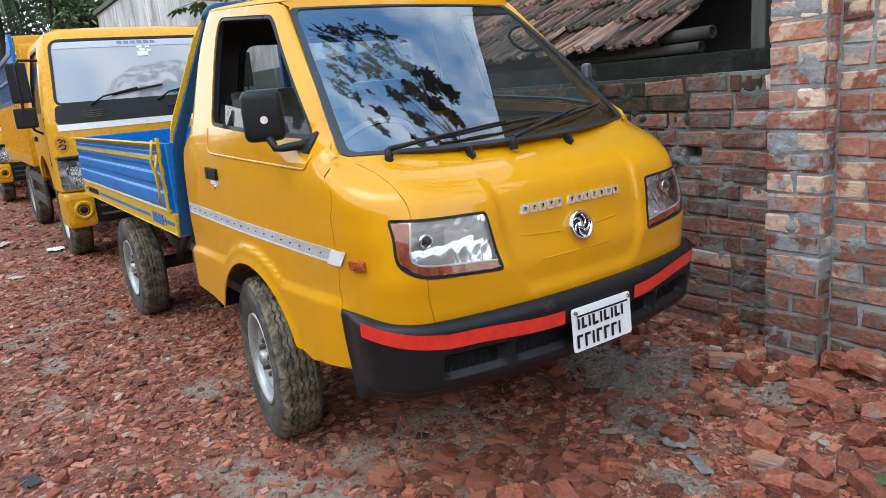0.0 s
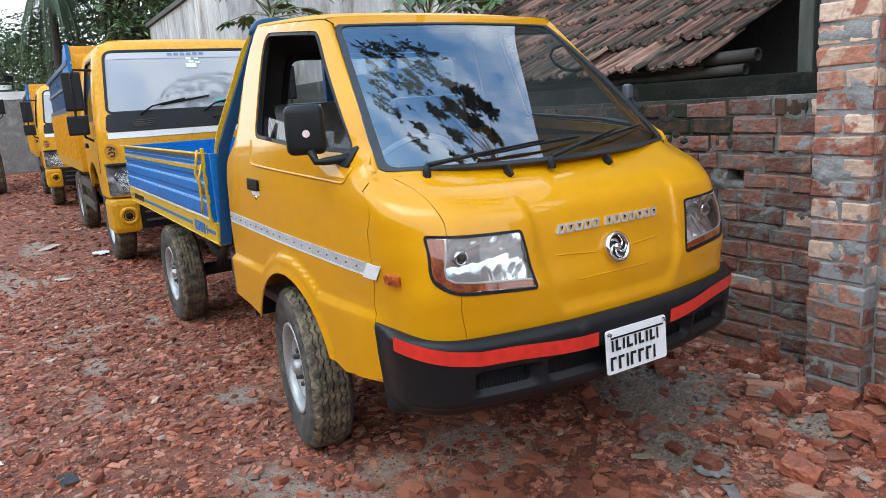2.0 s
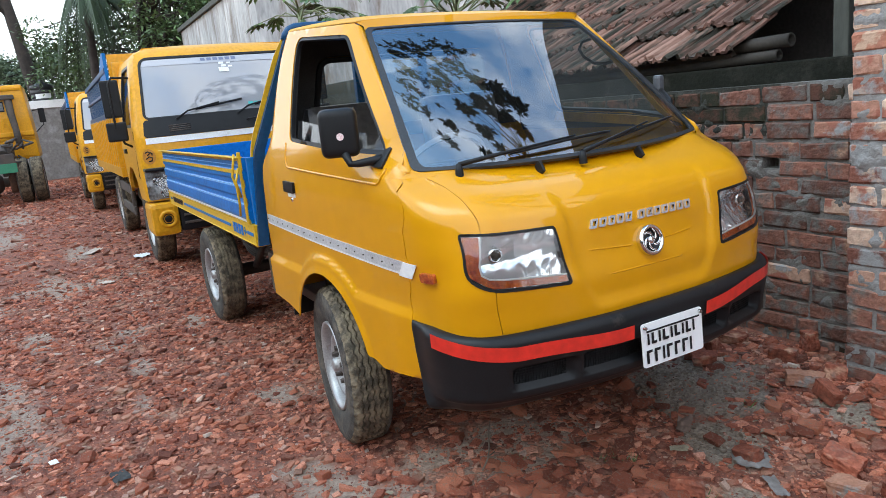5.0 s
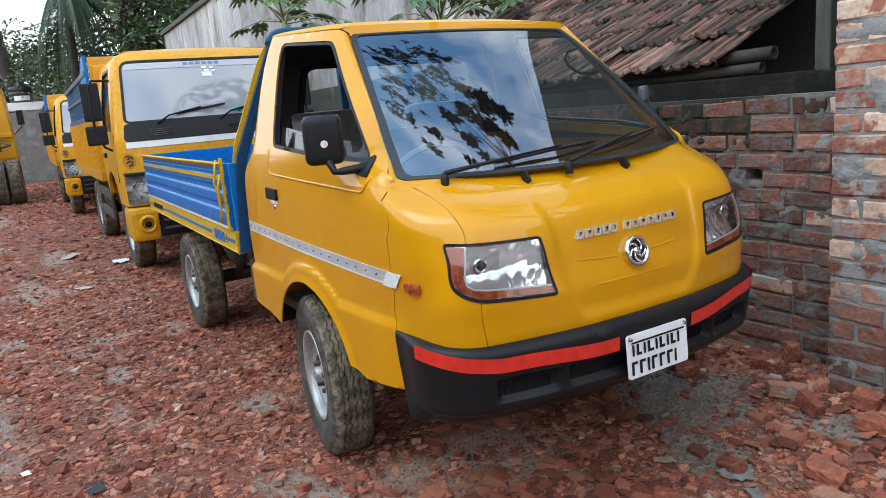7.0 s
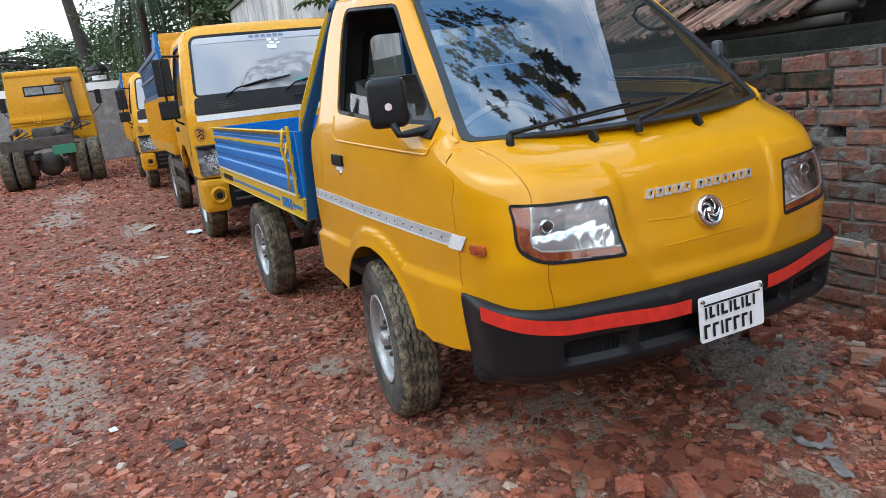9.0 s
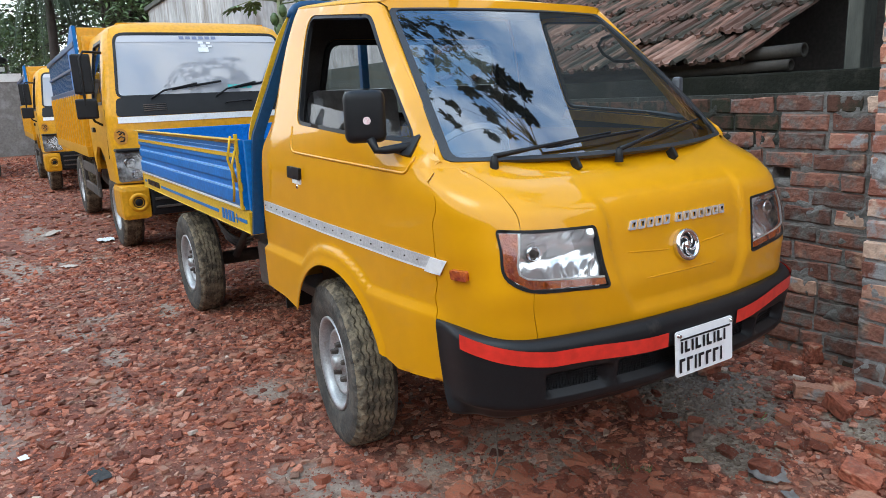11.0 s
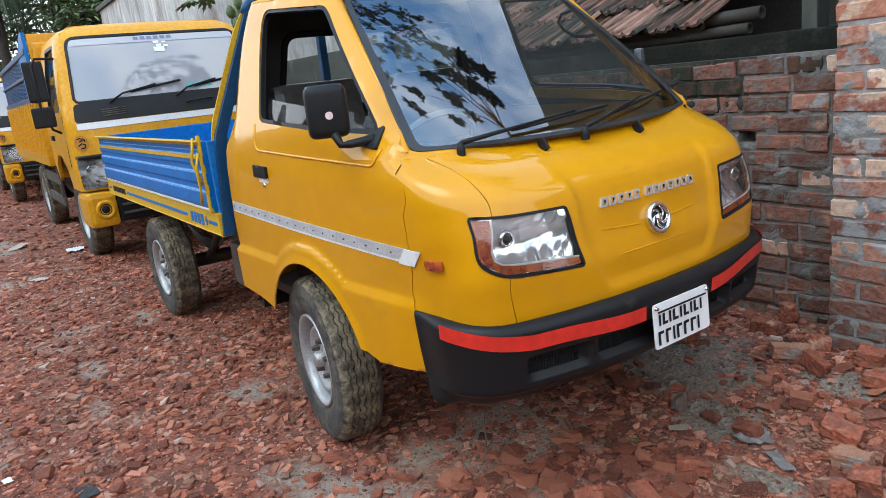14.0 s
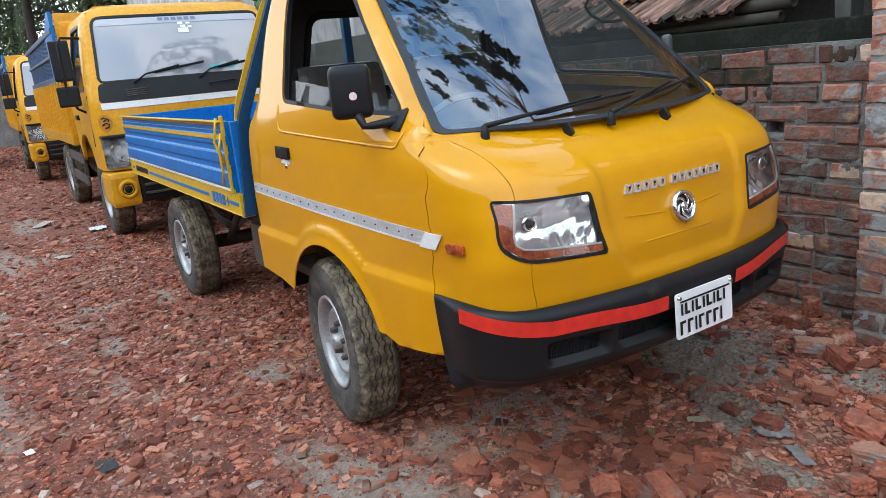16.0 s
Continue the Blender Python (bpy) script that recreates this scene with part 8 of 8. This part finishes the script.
def loose_brick(k, x, y, L, H, D, z, rot, material, label):
    """A whole or broken brick with knocked-off corners."""
    gg = random.Random(k)
    b = bmesh.new()
    bmesh.ops.create_cube(b, size=1.0)
    bmesh.ops.subdivide_edges(b, edges=b.edges[:], cuts=8, use_grid_fill=True)
    slant, cut = gg.uniform(-0.5, 0.5), gg.uniform(-0.12, 0.12)
    for v in b.verts:
        p = v.co * 2
        r = (abs(p.x) ** 30 + abs(p.y) ** 30 + abs(p.z) ** 30) ** (1 / 30)
        p = p / r
        if p.x > 0.2:
            p.x *= 1 + cut + slant * 0.35 * p.y
        v.co = Vector((p.x * L / 2, p.y * D / 2, p.z * H / 2))
        q = v.co + Vector((k, 0, 0))
        v.co += Vector(noise.noise_vector(q * 14)) * 0.008 + Vector(noise.noise_vector(q * 90)) * 0.0045
    return tagged(new("loose_brick", mesh("loose_brick", b, material)), label, "brick", "loose bricks by the wall") , rot, z


PILE_RED = surface("dusty_red_brick", (0.36, 0.105, 0.058), 0.9, other=(0.25, 0.080, 0.050), scale=16, amount=0.8, fine=70, bump=1.0, depth=0.008, random=0.25, place=True,
                   flakes=(0.48, 0.27, 0.18), flake_scale=9, flake_at=0.64, flake_soft=0.05, spots=(0.20, 0.155, 0.125), spot_scale=9, spot_at=0.63, spot_soft=0.08, shine=0.2)
BUFF = surface("dusty_buff_brick", (0.40, 0.215, 0.145), 0.9, other=(0.32, 0.13, 0.08), scale=14, amount=0.5, fine=110, bump=0.8, depth=0.005, shine=0.2, spots=(0.27, 0.25, 0.23), spot_scale=9, spot_at=0.58, spot_soft=0.05)
PILE = [(0.88, 1.35, 0.12, 60), (0.86, 1.18, 0.16, 8), (1.07, 1.02, 0.19, 40), (1.22, 0.97, 0.16, -20), (1.13, 1.16, 0.12, 30), (1.51, 0.97, 0.25, 12), (1.49, 1.20, 0.18, -35),
        (1.45, 1.26, 0.15, 20), (1.60, 1.22, 0.20, -10), (1.67, 1.03, 0.14, 70), (1.63, 0.94, 0.11, 45), (1.76, 0.98, 0.17, 25), (1.49, 0.63, 0.17, 10), (1.60, 0.49, 0.16, 5),
        (1.68, 0.41, 0.12, 15), (1.63, 0.30, 0.13, -25), (1.73, 0.57, 0.14, -12), (1.78, 0.46, 0.16, 3), (1.76, 0.84, 0.12, 80), (1.36, 1.14, 0.13, 12), (0.55, 1.20, 0.18, 20), (0.53, 1.05, 0.15, -15)]
MORE = [(0.63, 0.90, 0.16, 50), (1.91, 0.57, 0.20, -30), (1.21, -0.27, 0.20, 25), (1.29, -0.22, 0.22, -15), (1.15, -0.35, 0.13, 60), (1.45, -0.09, 0.14, 5), (1.24, 0.08, 0.16, 40), (1.25, 0.41, 0.13, -5), (1.23, -0.12, 0.10, 75), (1.86, 0.75, 0.2, 50), (1.95, 0.95, 0.22, 10)]
g = random.Random(77)
for k, (x, y, L, turn) in enumerate(PILE + MORE):
    pale = k in (2, 13)
    ob, rot, z = loose_brick(k, x, y, L * 0.76, 0.056 + g.uniform(-0.01, 0.01), 0.078 + g.uniform(-0.02, 0.02), 0, turn, BUFF if pale else PILE_RED, "buff brick lying among the rubble by the wall" if pale else "broken red brick lying among the rubble")
    up = 90 if k == 0 else g.uniform(-14, 14)
    ob.matrix_basis = pose(x, y, ground_height(x, y) + (0.055 if k == 0 else 0.030) + (0.05 if k in (6, 8) else 0), g.uniform(-14, 14), up, turn)


def crumple(name, label, category, x, y, size, material, seed, stretch=1.0, turn=0.0):
    b = bmesh.new()
    rows = []
    for i in range(12):
        rows.append([])
        for j in range(12):
            u, v = i / 11 - 0.5, j / 11 - 0.5
            w = 1 - 0.25 * noise.noise((u * 2.2, v * 2.2, seed))
            px, py = u * size * stretch * w, v * size * w
            c, s = math.cos(turn), math.sin(turn)
            X, Y = x + px * c - py * s, y + px * s + py * c
            rows[-1].append(b.verts.new((X, Y, ground_height(X, Y) + 0.016 + size * 0.13 * (0.5 + noise.noise((u * 7, v * 7, seed + 3))))))
    for p, q in zip(rows, rows[1:]):
        for j in range(11):
            b.faces.new([p[j], q[j], q[j + 1], p[j + 1]])
    return tagged(new(name, mesh(name, b, material, True)), label, category)


GREY_FILM = surface("dirty_grey_film", (0.25, 0.23, 0.22), 0.55, other=(0.13, 0.11, 0.10), scale=30, amount=0.5, fine=120, bump=0.4)
DARK_GRASS = surface("dark_grey_grass", (0.040, 0.038, 0.036), 0.9, scale=20, amount=0.5, fine=100, bump=0.5)
DRY_LEAF = surface("dry_leaf", (0.30, 0.25, 0.17), 0.7, scale=30, amount=0.5, fine=100, bump=0.2)
CARD = surface("dirty_pale_card", (0.50, 0.40, 0.33), 0.8, scale=20, amount=0.4, fine=60, bump=0.3)
crumple("paper_scrap", "crumpled white paper scrap on brick rubble", "litter", -5.92, -0.98, 0.17, PAPER, 1)
crumple("paper_scrap", "torn dirty card scrap on the ground", "litter", -4.70, -1.45, 0.09, CARD, 2, 1.6, 0.6)
crumple("paper_scrap", "flattened pale wrapper on the ground", "litter", -6.98, -1.45, 0.14, CARD, 3, 2.6, -0.4)
crumple("paper_scrap", "small white paper scrap among chips", "litter", -0.61, -1.96, 0.035, PAPER, 4, 1.5, 0.3)
crumple("plastic_scrap", "dirty grey plastic film trodden into the sand", "litter", 1.275, 0.40, 0.09, GREY_FILM, 5, 1.4, 0.9)
crumple("plastic_scrap", "long torn end of the dirty plastic film", "litter", 1.42, 0.34, 0.05, GREY_FILM, 6, 2.4, -0.5)
# crumpled dark sheet put in place of dark greyish grass
crumple("dark_grass_patch", "crumpled dark sheet standing for greyish grass on brick chips", "litter", -0.25, -1.71, 0.065, DARK_GRASS, 7, 1.7, 0.2)
crumple("dry_leaf", "curled dry leaf on the sand", "leaf", 1.045, 0.26, 0.035, DRY_LEAF, 8, 2.0, 0.8)
crumple("dry_leaf", "small yellow leaf on the sand", "leaf", 0.607, -0.826, 0.018, DRY_LEAF, 9, 1.8, 0.3)
crumple("dry_leaf", "pale dry leaf on the cement mud", "leaf", 1.172, 0.601, 0.024, DRY_LEAF, 10, 1.6, 1.3)
crumple("green_leaf", "long fresh green leaf on the rubble", "leaf", 1.93, 0.70, 0.05, LEAF, 15, 3.0, 0.9)
crumple("brown_leaf", "large curled brown leaf under the number plate", "leaf", 0.93, 0.42, 0.06, surface("brown_leaf", (0.20, 0.13, 0.10), 0.7, scale=30, amount=0.5, fine=100, bump=0.2), 12, 1.8, 2.2)
TWIG = surface("grey_twig_bark", (0.16, 0.12, 0.09), 0.9, scale=30, amount=0.5, fine=120, bump=0.3)
for label, pts in (("thin dry twig standing in the soil", [(0.655, -0.415, -0.01), (0.60, -0.36, 0.03), (0.55, -0.33, 0.07), (0.53, -0.30, 0.12)]), ("bent dry twig lying on the rubble", [(0.70, -0.46, 0.01), (0.66, -0.40, 0.035), (0.64, -0.36, 0.03)])):
    tagged(new("twig", mesh("twig", tube(pts, [0.004, 0.0035, 0.003, 0.0015][:len(pts)], 6), TWIG)), label, "twig")
V, F = [], []
g = random.Random(8)
for cx, cy in ((1.024, 0.704), (0.947, 0.03), (0.99, 0.06), (0.72, -0.30), (0.90, -0.02), (1.30, 0.10), (-1.9, -1.2), (-0.9, -1.35)):
    for _ in range(9):
        a, r, hgt = g.uniform(0, 6.28), g.uniform(0, 0.035), g.uniform(0.015, 0.05)
        x, y = cx + r * math.cos(a), cy + r * math.sin(a)
        z, o = ground_height(x, y) - 0.004, len(V)
        V += [(x - 0.003, y, z), (x + 0.003, y, z), (x + hgt * 0.6 * math.cos(a), y + hgt * 0.6 * math.sin(a), z + hgt)]
        F.append((o, o + 1, o + 2))
tagged(new("grass", mesh_arrays("grass", V, F, LEAF_LIGHT)), "sparse green grass blades between the rubble", "grass", kind="stuff")
